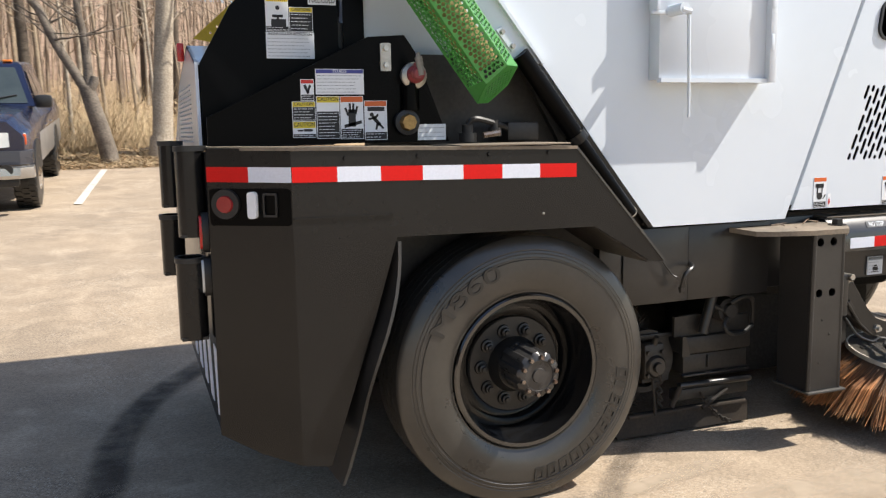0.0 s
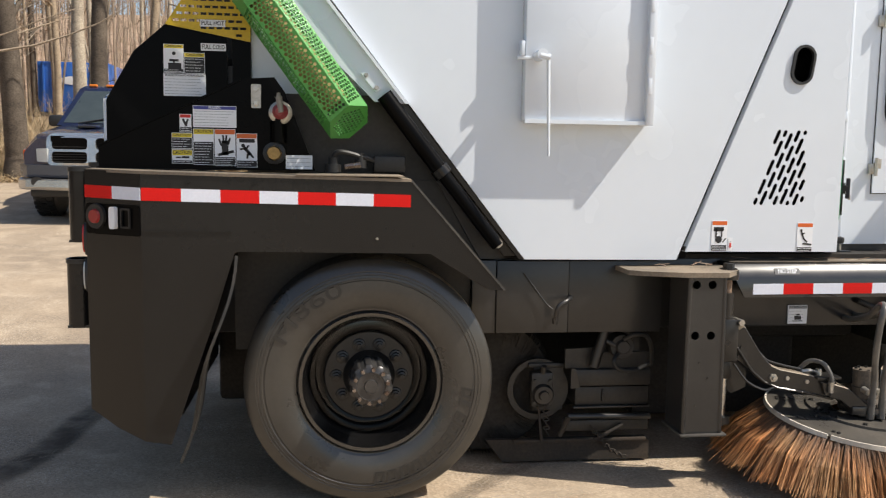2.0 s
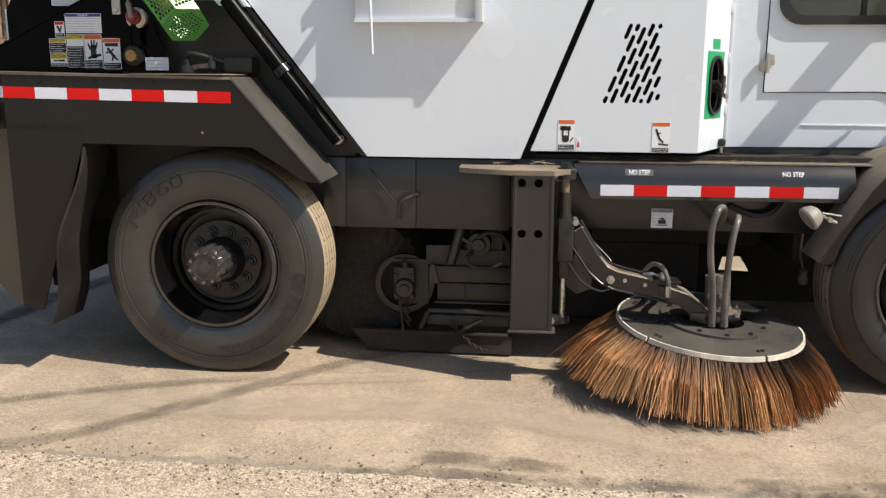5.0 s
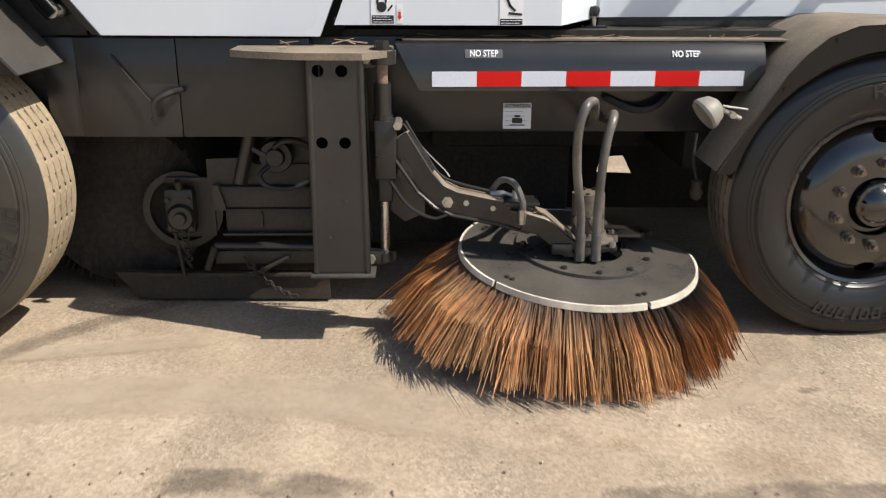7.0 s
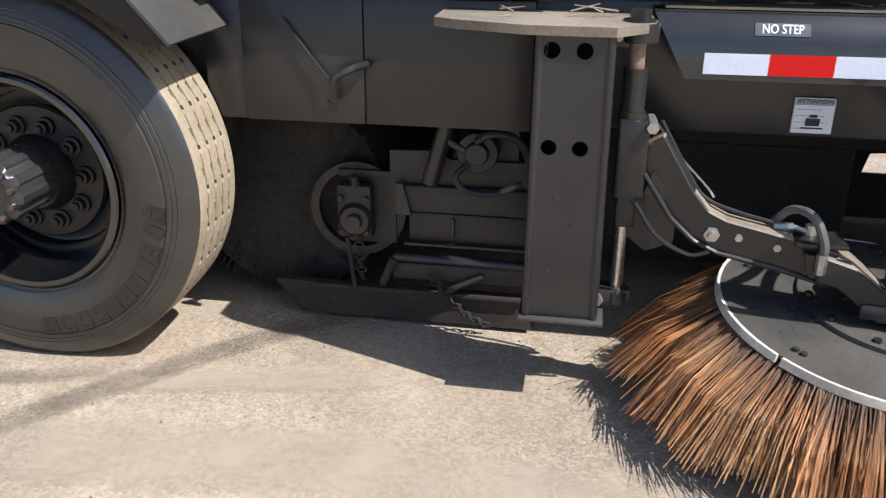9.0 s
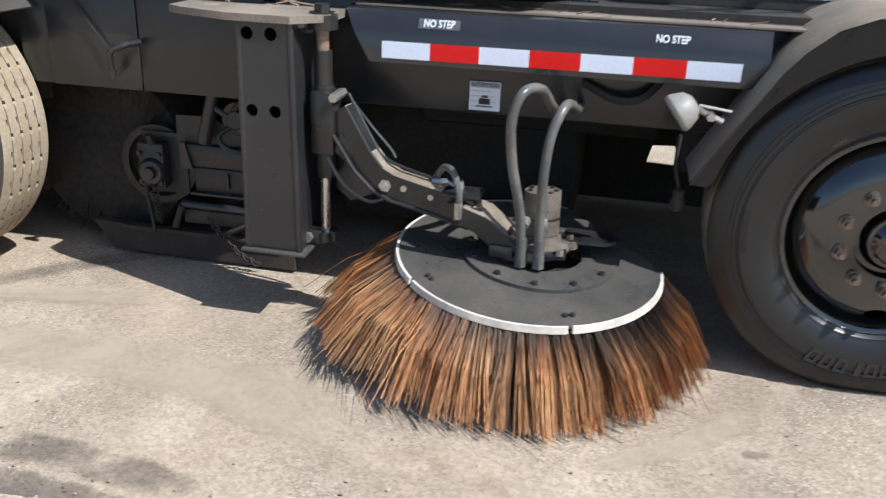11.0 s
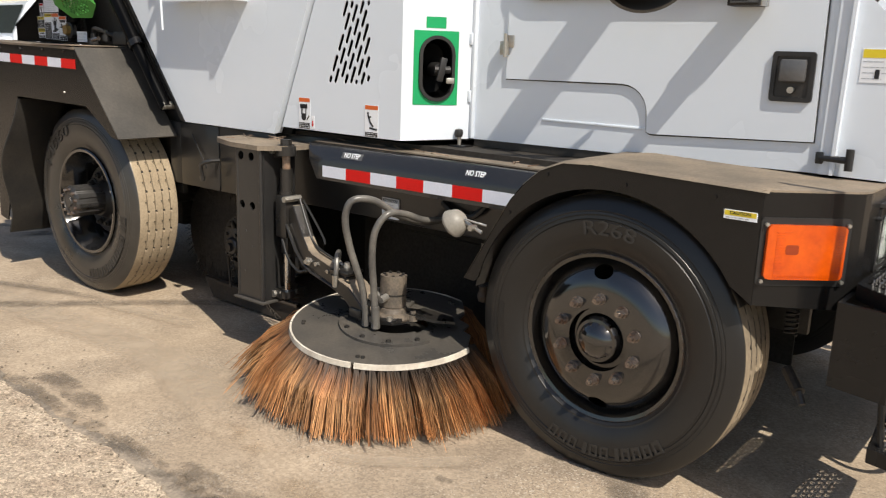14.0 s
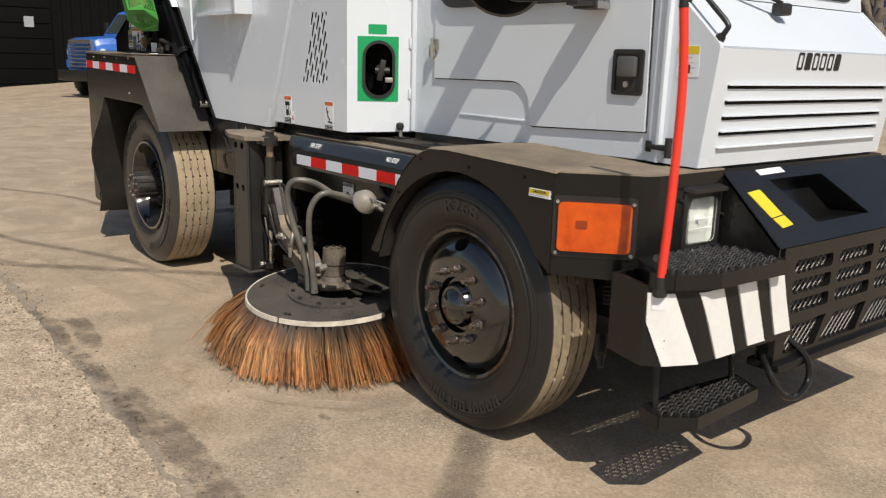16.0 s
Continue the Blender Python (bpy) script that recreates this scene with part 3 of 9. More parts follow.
strip("damp_patch", [(1.15, -0.54), (1.2, -0.54), (1.24, -0.53)], 0.05, DAMP, "small dark oil spot on the asphalt", "stain")
strip("dust_streak", [(-1.7, -0.30), (-1.2, -0.22), (-0.7, -0.12)], 0.14, PALE, "pale swept dust beside the rear wheel", "dust")
strip("dust_streak", [(-2.6, -0.75), (-1.6, -0.6), (-0.5, -0.55), (0.2, -0.75)], 0.3, PALE, "pale swept dust along the truck", "dust")
strip("dust_streak", [(0.75, -0.72), (1.0, -0.55), (1.25, -0.3)], 0.10, PALE, "pale dust under the broom", "dust")

strip("tan_stain", [(0.78, -0.98), (0.95, -0.93), (1.12, -0.95)], 0.20, TAN, "tan rust stain on the asphalt", "stain")
strip("tan_stain", [(0.20, -0.86), (0.42, -0.80), (0.62, -0.84)], 0.16, TAN, "tan rust stain on the asphalt", "stain")
strip("damp_patch", [(-0.75, -1.02), (-0.55, -1.00), (-0.35, -1.03), (-0.1, -1.06)], 0.17, DAMP, "ragged dark damp blotch by the seam", "stain")
strip("damp_patch", [(0.30, -1.14), (0.75, -1.10), (1.25, -1.12), (1.8, -1.16), (2.4, -1.18)], 0.22, DAMP, "long dark damp band beside the seam", "stain")
# scattered grit, thickest along the broken edge
stone = bmesh.new()
bmesh.ops.create_icosphere(stone, subdivisions=1, radius=1.0)
stone_verts, stone_faces = [v.co.copy() for v in stone.verts], [tuple(v.index for v in f.verts) for f in stone.faces]
stone.free()
verts, faces = [], []
for i in range(2600):
    x = rng.uniform(-3.5, 4.2)
    if i < 420:
        y, r = rng.uniform(-2.2, 0.2), rng.uniform(0.0015, 0.0045)
    else:
        y, r = slab_edge(x) + rng.gauss(-0.05, 0.11), rng.uniform(0.0018, 0.0065)
    on_slab = y < slab_edge(x)
    if i < 420 and on_slab and rng.random() < 0.3:
        continue
    c, wide, turn = Vector((x, y, r * 0.35 + (0.014 if on_slab else 0.004))), rng.uniform(0.6, 1.3), rng.uniform(0, 3)
    base = len(verts)
    for v in stone_verts:
        px, py = v.x * wide, v.y / wide
        verts.append(tuple(c + r * Vector((px * math.cos(turn) - py * math.sin(turn), px * math.sin(turn) + py * math.cos(turn), v.z * 0.6))))
    faces += [tuple(base + k for k in f) for f in stone_faces]
me = bpy.data.meshes.new("grit")
me.from_pydata(verts, [], faces)
me.materials.append(material("grit", (0.34, 0.28, 0.21), 0.9, second=(0.20, 0.15, 0.11), big=9, island=0.55))
tagged(new("grit", me), "scattered small stones on the asphalt", "gravel", kind="stuff")

sheet("woods_floor", axis_steps([(-70, -14, 20), (-14, 6, 50), (6, 70, 20)]), axis_steps([(13.55, 14.3, 8), (14.3, 18, 16), (18, 46, 16)]), LITTER,
      lambda x, y: rise(x, y) - 0.015 + 0.15 * min(1, max(0, (y - 13.55)) / 1.2) + 0.09 * noise.noise((x * 0.8, y * 0.8, 2)) * min(1, max(0.0, y - 13.6)), "brown leaf litter on the floor of bare woods", "ground", jag=0.35)
sheet("hillside", axis_steps([(-400, 400, 40)]), axis_steps([(43, 230, 22)]), HILL, lambda x, y: rise(x, y) + 0.12 + max(0.0, 3.0 * noise.noise((x * 0.015, y * 0.02, 1)) + 1.0) * min(1.0, (y - 43) / 30), "brown wooded hillside in early spring", "hillside")

# ---- the street sweeper ----
truck = thing("street_sweeper", (0.0, 0.9, 0.0), "white and black street sweeper truck parked with its side broom down", "street sweeper")


def tp(name, bm, mat, label="", parent=None, smooth=35):
    return part(name, bm, mat, parent or truck, label, smooth)


RUSTDARK = material("dark_rusty_steel", (0.022, 0.018, 0.014), 0.8, second=(0.06, 0.043, 0.03), big=7, fine=80, mix=0.8, grain=0.3, bump=0.1)
# chassis and dark inside
tp("chassis_rail", new_box((-2.9, 0.135, 0.70), (2.15, 0.22, 1.04), 0.006), FRAME)
tp("chassis_rail", new_box((-2.9, 1.60, 0.70), (2.15, 1.68, 1.04), 0.006), FRAME)
for x0, x1, y in ((-1.34, -1.226, 0.083), (-1.2245, -0.880, 0.075), (-0.8785, -0.42, 0.0785)):
    tp("side_plate", new_box((x0, y, 0.692), (x1, y + 0.05, 1.035), 0.004), FRAME)
tp("cross_member", new_box((-2.3, 0.2, 0.45), (-2.15, 1.65, 1.0)), INNER)
tp("cross_member", new_box((0.95, 0.2, 0.55), (1.1, 1.65, 1.0)), INNER)
tp("tank", new_box((0.0, 0.55, 0.55), (0.9, 1.5, 1.0), 0.03), INNER)
tp("floor_pan", new_box((-2.9, 0.14, 1.035), (2.2, 1.9, 1.06)), INNER)
# added dark fill that hides the far ground; the real inside is unseen
tp("belly_fill", new_box((-0.35, 0.62, 0.10), (0.60, 1.55, 0.98), 0.04), INNER, "added dark box filling the underside of the truck")
# added screen; its gap lets a patch of sunlit ground show through
tp("belly_screen", new_plate([(0.55, 0.015), (1.75, 0.015), (1.75, 0.70), (0.55, 0.70)], side(1.48), 0.015, [[(0.895, 0.212), (1.085, 0.205), (1.035, 0.305), (0.915, 0.298)]]), INNER, "added dark screen under the truck with a gap low down")
tp("belly_fill", new_box((-1.35, 0.95, 0.06), (-0.35, 1.62, 1.0), 0.04), INNER)
tp("far_skirt", new_box((-2.9, 1.86, 0.25), (2.1, 1.88, 1.05)), INNER)
tp("belly_wall", new_box((-2.58, 0.75, 0.2), (-2.25, 1.8, 1.0), 0.03), INNER)
tp("rear_axle", new_rod((-1.82, 0.0, 0.54), (-1.82, 1.85, 0.54), 0.08), DARK)
tp("front_axle", new_rod((1.533, 0.0, 0.50), (1.533, 1.85, 0.50), 0.07), DARK)
# pick-up head between the axles
tp("main_broom", revolve(bmesh.new(), [(0.05, 0.34), (0.33, 0.34), (0.36, 0.4), (0.36, 1.5), (0.05, 1.52)], (-1.22, 0, 0.37), 1, 40), INNER)
bm = bmesh.new()
rg = random.Random(77)
for k in range(200):
    a, r0 = rg.uniform(0, 2 * math.pi), rg.uniform(0.22, 0.30)
    p, q = Vector((-1.22 + r0 * math.cos(a), 0.335, 0.37 + r0 * math.sin(a))), Vector((-1.22 + 0.35 * math.cos(a + 0.1), rg.uniform(0.30, 0.34), 0.37 + 0.35 * math.sin(a + 0.1)))
    rod(bm, p, q, 0.002, 0.001, 4, False)
tp("main_broom_bristles", bm, INNER, "dark worn bristles of the main broom")
tp("pulley", new_plate(circle(-0.965, 0.365, 0.155, 36), side(0.27), 0.03, [circle(-0.965, 0.365, 0.128, 32)]), DARK)
tp("pulley_spoke", new_plate([(-0.99, 0.26), (-0.84, 0.26), (-0.84, 0.49), (-0.99, 0.49)], side(0.262), 0.02, [capsule(-0.955, 0.46, 0.06, 0.025, 0.1)]), DARK)
tp("bearing_block", new_box((-1.015, 0.205, 0.290), (-0.905, 0.26, 0.465), 0.012), DARK)
tp("bearing", revolve(bmesh.new(), [(0.0, -0.035), (0.022, -0.035), (0.024, -0.03), (0.026, -0.018), (0.044, -0.018), (0.052, -0.010), (0.055, 0.0)], (-0.955, 0.205, 0.355), 1, 24), FRAME)
for dx, dz in ((-0.042, 0.06), (0.038, 0.06), (-0.042, -0.05), (0.038, -0.05)):
    tp("bolt", new_rod((-0.958 + dx, 0.207, 0.365 + dz), (-0.958 + dx, 0.192, 0.365 + dz), 0.010, None, 6), DARK)
tp("grease_fitting", new_rod((-0.955, 0.22, 0.46), (-0.955, 0.20, 0.50), 0.016, 0.012, 10), DARK)
tp("pivot_arm", new_box((-1.02, 0.255, 0.475), (-0.82, 0.275, 0.50), 0.006), DARK)
tp("gear_housing", new_box((-0.815, 0.19, 0.395), (-0.41, 0.40, 0.482), 0.012), DARK)
tp("housing_rib", new_plate([(-0.822, 0.390), (-0.775, 0.390), (-0.800, 0.488), (-0.822, 0.488)], side(0.180), 0.02), FRAME)
tp("lower_housing", new_box((-0.79, 0.215, 0.290), (-0.41, 0.40, 0.388), 0.010), DARK)
tp("housing_rib", new_box((-0.655, 0.202, 0.315), (-0.645, 0.22, 0.375), 0.003), FRAME)
tp("housing_lip", new_box((-0.80, 0.195, 0.283), (-0.41, 0.22, 0.293), 0.003), FRAME)
tp("guide_rod", new_rod((-0.83, 0.19, 0.247), (-0.41, 0.19, 0.240), 0.016, None, 12), FRAME)
tp("lower_beam", new_box((-0.84, 0.20, 0.165), (-0.41, 0.26, 0.222), 0.008), DARK)
tp("cover_plate", new_plate([(-0.845, 0.482), (-0.41, 0.482), (-0.41, 0.560), (-0.66, 0.560), (-0.70, 0.585), (-0.845, 0.580)], side(0.215), 0.02), DARK)
tp("lift_cylinder", new_rod((-0.715, 0.17, 0.50), (-0.665, 0.17, 0.68), 0.026, None, 14), FRAME)
tp("lift_rod", new_rod((-0.675, 0.165, 0.64), (-0.600, 0.165, 0.60), 0.012, None, 10), FRAME)
tp("drive_motor", revolve(bmesh.new(), [(0.0, -0.05), (0.030, -0.05), (0.034, -0.044), (0.036, -0.03), (0.058, -0.03), (0.062, -0.022), (0.062, 0.06), (0.0, 0.06)], (-0.575, 0.19, 0.60), 1, 24), DARK)
tp("motor_bracket", new_plate([(-0.66, 0.56), (-0.46, 0.56), (-0.46, 0.70), (-0.52, 0.70), (-0.53, 0.66), (-0.62, 0.66), (-0.63, 0.62)], side(0.235), 0.015), DARK)
tp("drive_hose", tube(bmesh.new(), smooth_path([(-0.575, 0.145, 0.64), (-0.53, 0.12, 0.67), (-0.47, 0.13, 0.66), (-0.43, 0.16, 0.60), (-0.42, 0.18, 0.5)], 6), 0.011, 8), BLACKPLASTIC)
tp("drive_hose", tube(bmesh.new(), smooth_path([(-0.60, 0.145, 0.57), (-0.63, 0.12, 0.54), (-0.60, 0.12, 0.50), (-0.52, 0.13, 0.49), (-0.44, 0.15, 0.52)], 6), 0.010, 8), BLACKPLASTIC)
tp("drag_shoe", new_plate([(-1.235, 0.130), (-1.15, 0.018), (-0.40, 0.015), (-0.40, 0.110)], side(0.21), 0.03), RUSTDARK, "scuffed dark drag shoe near the ground")
tp("shoe_rail", new_box((-1.10, 0.195, 0.112), (-0.42, 0.235, 0.130), 0.004), RUSTDARK)


def link_chain(a, b, sag, n):
    """A slack chain of n oval links from a to b."""
    bm = bmesh.new()
    a, b = Vector(a), Vector(b)
    for i in range(n):
        t = (i + 0.5) / n
        p = a.lerp(b, t) - Vector((0, 0, sag * math.sin(math.pi * t)))
        ring = []
        for q in range(12):
            g = 2 * math.pi * q / 12
            ring.append(p + (Vector((0.015 * math.cos(g), 0.0, 0.008 * math.sin(g))) if i % 2 else Vector((0.012 * math.cos(g) * 0.7, 0.009 * math.sin(g), -0.014 * math.cos(g)))))
        tube(bm, ring + ring[:1], 0.0034, 6)
    tp("chain", bm, RUSTDARK, "slack steel lift chain")


link_chain((-0.72, 0.17, 0.205), (-0.53, 0.18, 0.035), 0.03, 12)
link_chain((-0.945, 0.19, 0.31), (-0.935, 0.19, 0.16), 0.0, 7)
for a, b, r in (((-0.83, 0.18, 0.245), (-0.87, 0.19, 0.15), 0.013), ((-0.70, 0.18, 0.125), (-0.55, 0.185, 0.20), 0.009), ((-0.98, 0.19, 0.30), (-0.96, 0.19, 0.12), 0.007)):
    tp("drag_link", new_rod(a, b, r), RUSTDARK)
# hydraulic stub on the side plate
bm = tube(bmesh.new(), smooth_path([(-0.87, 0.07, 0.86), (-0.90, 0.02, 0.855), (-0.945, 0.005, 0.83), (-0.955, 0.02, 0.765)], 5), 0.011, 10)
tp("hydraulic_stub", bm, FRAME)
tp("fitting", new_rod((-0.955, 0.02, 0.77), (-0.955, 0.02, 0.745), 0.016, 0.012, 6), FRAME)
tp("cable", tube(bmesh.new(), smooth_path([(-1.10, 0.065, 0.98), (-1.04, 0.062, 0.90), (-0.985, 0.06, 0.83), (-0.96, 0.05, 0.81)], 5), 0.0035, 6), BLACKPLASTIC)

# ---- wheels ----
def tyre(c, R, y0, y1, bead, rib_rows, mats, segs=270, every=9):
    """A tyre with sidewall relief, ribbed tread, notched rib edges and a flat spot where it stands."""
    w = y1 - y0
    prof = [(bead, 0.044), (bead + 0.010, 0.034), (bead + 0.020, 0.028), (bead + 0.024, 0.023), (bead + 0.030, 0.0225), (bead + 0.034, 0.0195), (bead + 0.050, 0.0125), (bead + 0.066, 0.0070), (bead + 0.082, 0.0034), (bead + 0.098, 0.0012),
            (bead + 0.112, 0.0002), (bead + 0.124, 0.0004), (R - 0.094, 0.0020), (R - 0.091, 0.0052), (R - 0.086, 0.0055), (R - 0.083, 0.0030), (R - 0.073, 0.0048), (R - 0.0715, 0.0068), (R - 0.0695, 0.0068), (R - 0.068, 0.0056),
            (R - 0.060, 0.0078), (R - 0.0585, 0.0098), (R - 0.0565, 0.0098), (R - 0.055, 0.0088), (R - 0.040, 0.0145), (R - 0.026, 0.0205), (R - 0.014, 0.0265), (R - 0.006, 0.0325)]
    rows = [(r, y0 + h, 0, False) for r, h in prof]
    n = rib_rows
    t0, t1 = 0.036, w - 0.036
    for k in range(n):
        a, b = t0 + (t1 - t0) * k / n + (0.003 if k else 0), t0 + (t1 - t0) * (k + 1) / n - (0.003 if k < n - 1 else 0)
        crown = lambda h: R - 0.006 * ((h - w / 2) / (w / 2)) ** 2
        rows += [(crown(a), y0 + a, 1, 1 if k > 0 else 0), (crown(a + 0.008), y0 + a + 0.008, 1, False), (crown(b - 0.008), y0 + b - 0.008, 1, False), (crown(b), y0 + b, 1, 2 if k < n - 1 else 0)]
        if k < n - 1:
            rows += [(crown(b) - 0.010, y0 + b + 0.0015, 2, False), (crown(b) - 0.010, y0 + b + 0.0045, 2, False)]
    rows += [(r, y1 - h, 0, False) for r, h in reversed(prof)]
    bm = bmesh.new()
    rings = []
    for r, y, kind, notch in rows:
        ring = []
        for i in range(segs):
            a = 2 * math.pi * i / segs
            rr = r - (0.010 if notch and i % every == (notch - 1) * (every // 2) else 0)
            p = Vector((c[0] + rr * math.cos(a), y, c[2] + rr * math.sin(a)))
            if p.z < 0.004:
                p.z = 0.004
            ring.append(bm.verts.new(p))
        rings.append(ring)
    for k, (a, b) in enumerate(zip(rings, rings[1:])):
        ka, kb = rows[k][2], rows[k + 1][2]
        for i in range(segs):
            j = (i + 1) % segs
            f = bm.faces.new((a[i], a[j], b[j], b[i]))
            near_notch = any(n0 and i % every == (n0 - 1) * (every // 2) for n0 in (rows[k][3], rows[k + 1][3]))
            f.material_index = 3 if near_notch and every == 9 else (2 if 2 in (ka, kb) else (1 if ka == 1 and kb == 1 else 0))
    return bm, mats


def arc_writing(text, size, c, y, r, mid, turn=1, depth=0.005, squeeze=1.0):
    """Raised lettering bent round a wheel's middle; mid in degrees from the front of the truck, turn -1 reads from below."""
    bm = letters(text, size, depth, 0.0)
    for v in bm.verts:
        a = radians(mid) - turn * v.co.x * squeeze / r
        rad = r + turn * v.co.y
        v.co = Vector((c[0] + rad * math.cos(a), y - max(0.0, v.co.z), c[2] + rad * math.sin(a)))
    return bm


def arc_bars(c, y, r, h, start, stop, n, depth=0.003, seed=1):
    """Raised plain blocks of lettering's size along an arc, some with one or two openings."""
    rg = random.Random(seed)
    out = []
    step = (stop - start) / n
    for k in range(n):
        narrow = rg.random() < 0.15
        x1 = 0.5 if narrow else 0.88
        bars = 0.2 if h > 0.03 else 0.3
        holes = [] if narrow else rg.choice(([(0.2, 0.8)], [(0.14, 0.42), (0.58, 0.86)], [(0.3, 0.84)]))
        bm = bmesh.new()

        def put(u, v, w):
            a = radians(start + step * (k + u + 0.12 * (v - 0.5)))
            rad = r + (v - 0.5) * h
            return Vector((c[0] + rad * math.cos(a), y - depth + w, c[2] + rad * math.sin(a)))

        plate(bm, [(0.12, 0), (x1, 0), (x1, 1), (0.12, 1)], put, depth + 0.004, [[(0.12 + bars, a), (x1 - bars, a), (x1 - bars, b), (0.12 + bars, b)] for a, b in holes])
        out.append(bm)
    return out


REDDARK = material("dark_red_plastic", (0.30, 0.012, 0.014), 0.3, second=(0.22, 0.01, 0.012), big=9, fine=60, coat=0.3)
RC = (-1.82, 0, 0.538)
def fade_forward(m, back_tone, x0, x1):
    """Fades the tread along x, from a dark tone behind x0 to its own dust colour ahead of x1."""
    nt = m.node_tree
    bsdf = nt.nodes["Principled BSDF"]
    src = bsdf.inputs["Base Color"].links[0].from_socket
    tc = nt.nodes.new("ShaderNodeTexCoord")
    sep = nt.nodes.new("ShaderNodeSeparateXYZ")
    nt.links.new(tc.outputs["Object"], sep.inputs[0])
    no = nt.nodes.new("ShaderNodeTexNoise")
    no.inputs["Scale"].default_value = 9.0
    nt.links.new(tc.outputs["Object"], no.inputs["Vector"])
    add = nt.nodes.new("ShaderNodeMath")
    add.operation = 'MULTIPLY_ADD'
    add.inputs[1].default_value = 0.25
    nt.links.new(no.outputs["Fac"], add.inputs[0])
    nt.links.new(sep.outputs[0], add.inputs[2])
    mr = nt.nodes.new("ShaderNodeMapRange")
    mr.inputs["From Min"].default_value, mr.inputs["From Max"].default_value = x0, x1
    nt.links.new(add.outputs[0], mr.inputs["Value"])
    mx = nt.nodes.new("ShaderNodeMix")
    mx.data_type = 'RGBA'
    mx.inputs["A"].default_value = (*back_tone, 1)
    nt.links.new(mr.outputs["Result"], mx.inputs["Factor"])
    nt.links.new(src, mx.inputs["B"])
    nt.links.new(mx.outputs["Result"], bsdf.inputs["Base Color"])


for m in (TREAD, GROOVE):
    fade_forward(m, (0.028, 0.026, 0.023), -1.83, -1.63)
LETTER_DARK = material("dark_raised_rubber", (0.020, 0.019, 0.018), 0.35, second=(0.045, 0.042, 0.037), big=5, fine=60, grain=0.1)
bm, _ = tyre(RC, 0.540, -0.195, 0.115, 0.292, 5, None)
rim_prof = [(0.262, 0.10), (0.262, -0.02), (0.270, -0.10), (0.283, -0.135), (0.292, -0.155), (0.305, -0.165), (0.310, -0.178), (0.304, -0.184), (0.290, -0.182), (0.282, -0.160), (0.274, -0.13), (0.258, -0.10), (0.252, -0.02), (0.235, 0.005), (0.21, 0.0), (0.195, -0.015), (0.12, -0.02)]
rear_wheel = tp("rear_wheel", revolve(bmesh.new(), rim_prof, RC, 1, 64), RIM, "black steel rear wheel with a deep dish")
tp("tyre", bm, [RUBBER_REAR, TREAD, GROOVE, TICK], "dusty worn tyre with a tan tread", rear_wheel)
tp("tyre_writing", arc_writing("M860", 0.092, RC, -0.1945, 0.424, 131, 1, 0.0045, 1.75), LETTER_DARK, "raised model letters", rear_wheel)
for bm in arc_bars(RC, -0.1945, 0.424, 0.052, 357, 272, 11, 0.003, seed=3):
    tp("tyre_mark_block", bm, LETTER_DARK, "raised maker's mark", rear_wheel)
tp("hub", revolve(bmesh.new(), [(0.0, -0.02), (0.196, -0.022), (0.20, -0.045), (0.194, -0.052), (0.115, -0.056), (0.108, -0.075), (0.098, -0.09), (0.092, -0.105)], RC, 1, 48), RIM_DULL, "", rear_wheel)
bm = bmesh.new()
n = 80
rings = []
for h, r0 in ((-0.10, 0.084), (-0.265, 0.084), (-0.277, 0.078), (-0.281, 0.06), (-0.277, 0.058), (-0.277, 0.03), (-0.285, 0.027), (-0.285, 0.0005)):
    rings.append([bm.verts.new((RC[0] + (r0 + (0.007 if (i // 4) % 2 and -0.275 < h else 0)) * math.cos(2 * math.pi * i / n), h, RC[2] + 0.01 + (r0 + (0.007 if (i // 4) % 2 and -0.275 < h else 0)) * math.sin(2 * math.pi * i / n))) for i in range(n)])
for a, b in zip(rings, rings[1:]):
    for i in range(n):
        bm.faces.new((a[i], a[(i + 1) % n], b[(i + 1) % n], b[i]))
tp("hub_cap", bm, material("black_hub_casting", (0.045, 0.043, 0.042), 0.3, metal=0.4, second=(0.10, 0.095, 0.09), big=12, fine=80), "ribbed grey hub end with bolts", rear_wheel)
for k in range(10):
    a = 2 * math.pi * k / 10 + 0.2
    p = Vector((RC[0] + 0.072 * math.cos(a), -0.277, RC[2] + 0.01 + 0.072 * math.sin(a)))
    tp("hub_bolt", new_rod(p, p + Vector((0, -0.014, 0)), 0.011, 0.008, 10), NUT, "", rear_wheel)
for k in range(10):
    a = 2 * math.pi * k / 10
    p = Vector((RC[0] + 0.145 * math.cos(a), -0.06, RC[2] + 0.145 * math.sin(a)))
    bm = revolve(bmesh.new(), [(0.030, 0.0), (0.028, -0.014), (0.020, -0.016), (0.019, -0.034), (0.012, -0.036), (0.011, -0.046), (0.0, -0.047)], (p.x, p.y + 0.010, p.z), 1, 12)
    tp("wheel_nut", bm, RIM_DULL, "", rear_wheel)

FC = (1.533, 0, 0.502)
front_prof = [(0.262, 0.12), (0.262, 0.0), (0.275, -0.06), (0.285, -0.085), (0.300, -0.095), (0.306, -0.105), (0.300, -0.112), (0.288, -0.108), (0.278, -0.085), (0.268, -0.055), (0.262, -0.030)]
front_wheel = tp("front_wheel", revolve(bmesh.new(), front_prof, FC, 1, 72, closed=False), RIM, "glossy black steel front wheel with ten nuts")
bm = bmesh.new()
prof = [(0.284, -0.046), (0.277, -0.063), (0.263, -0.088), (0.243, -0.111), (0.220, -0.126), (0.195, -0.134), (0.165, -0.137), (0.100, -0.138)]


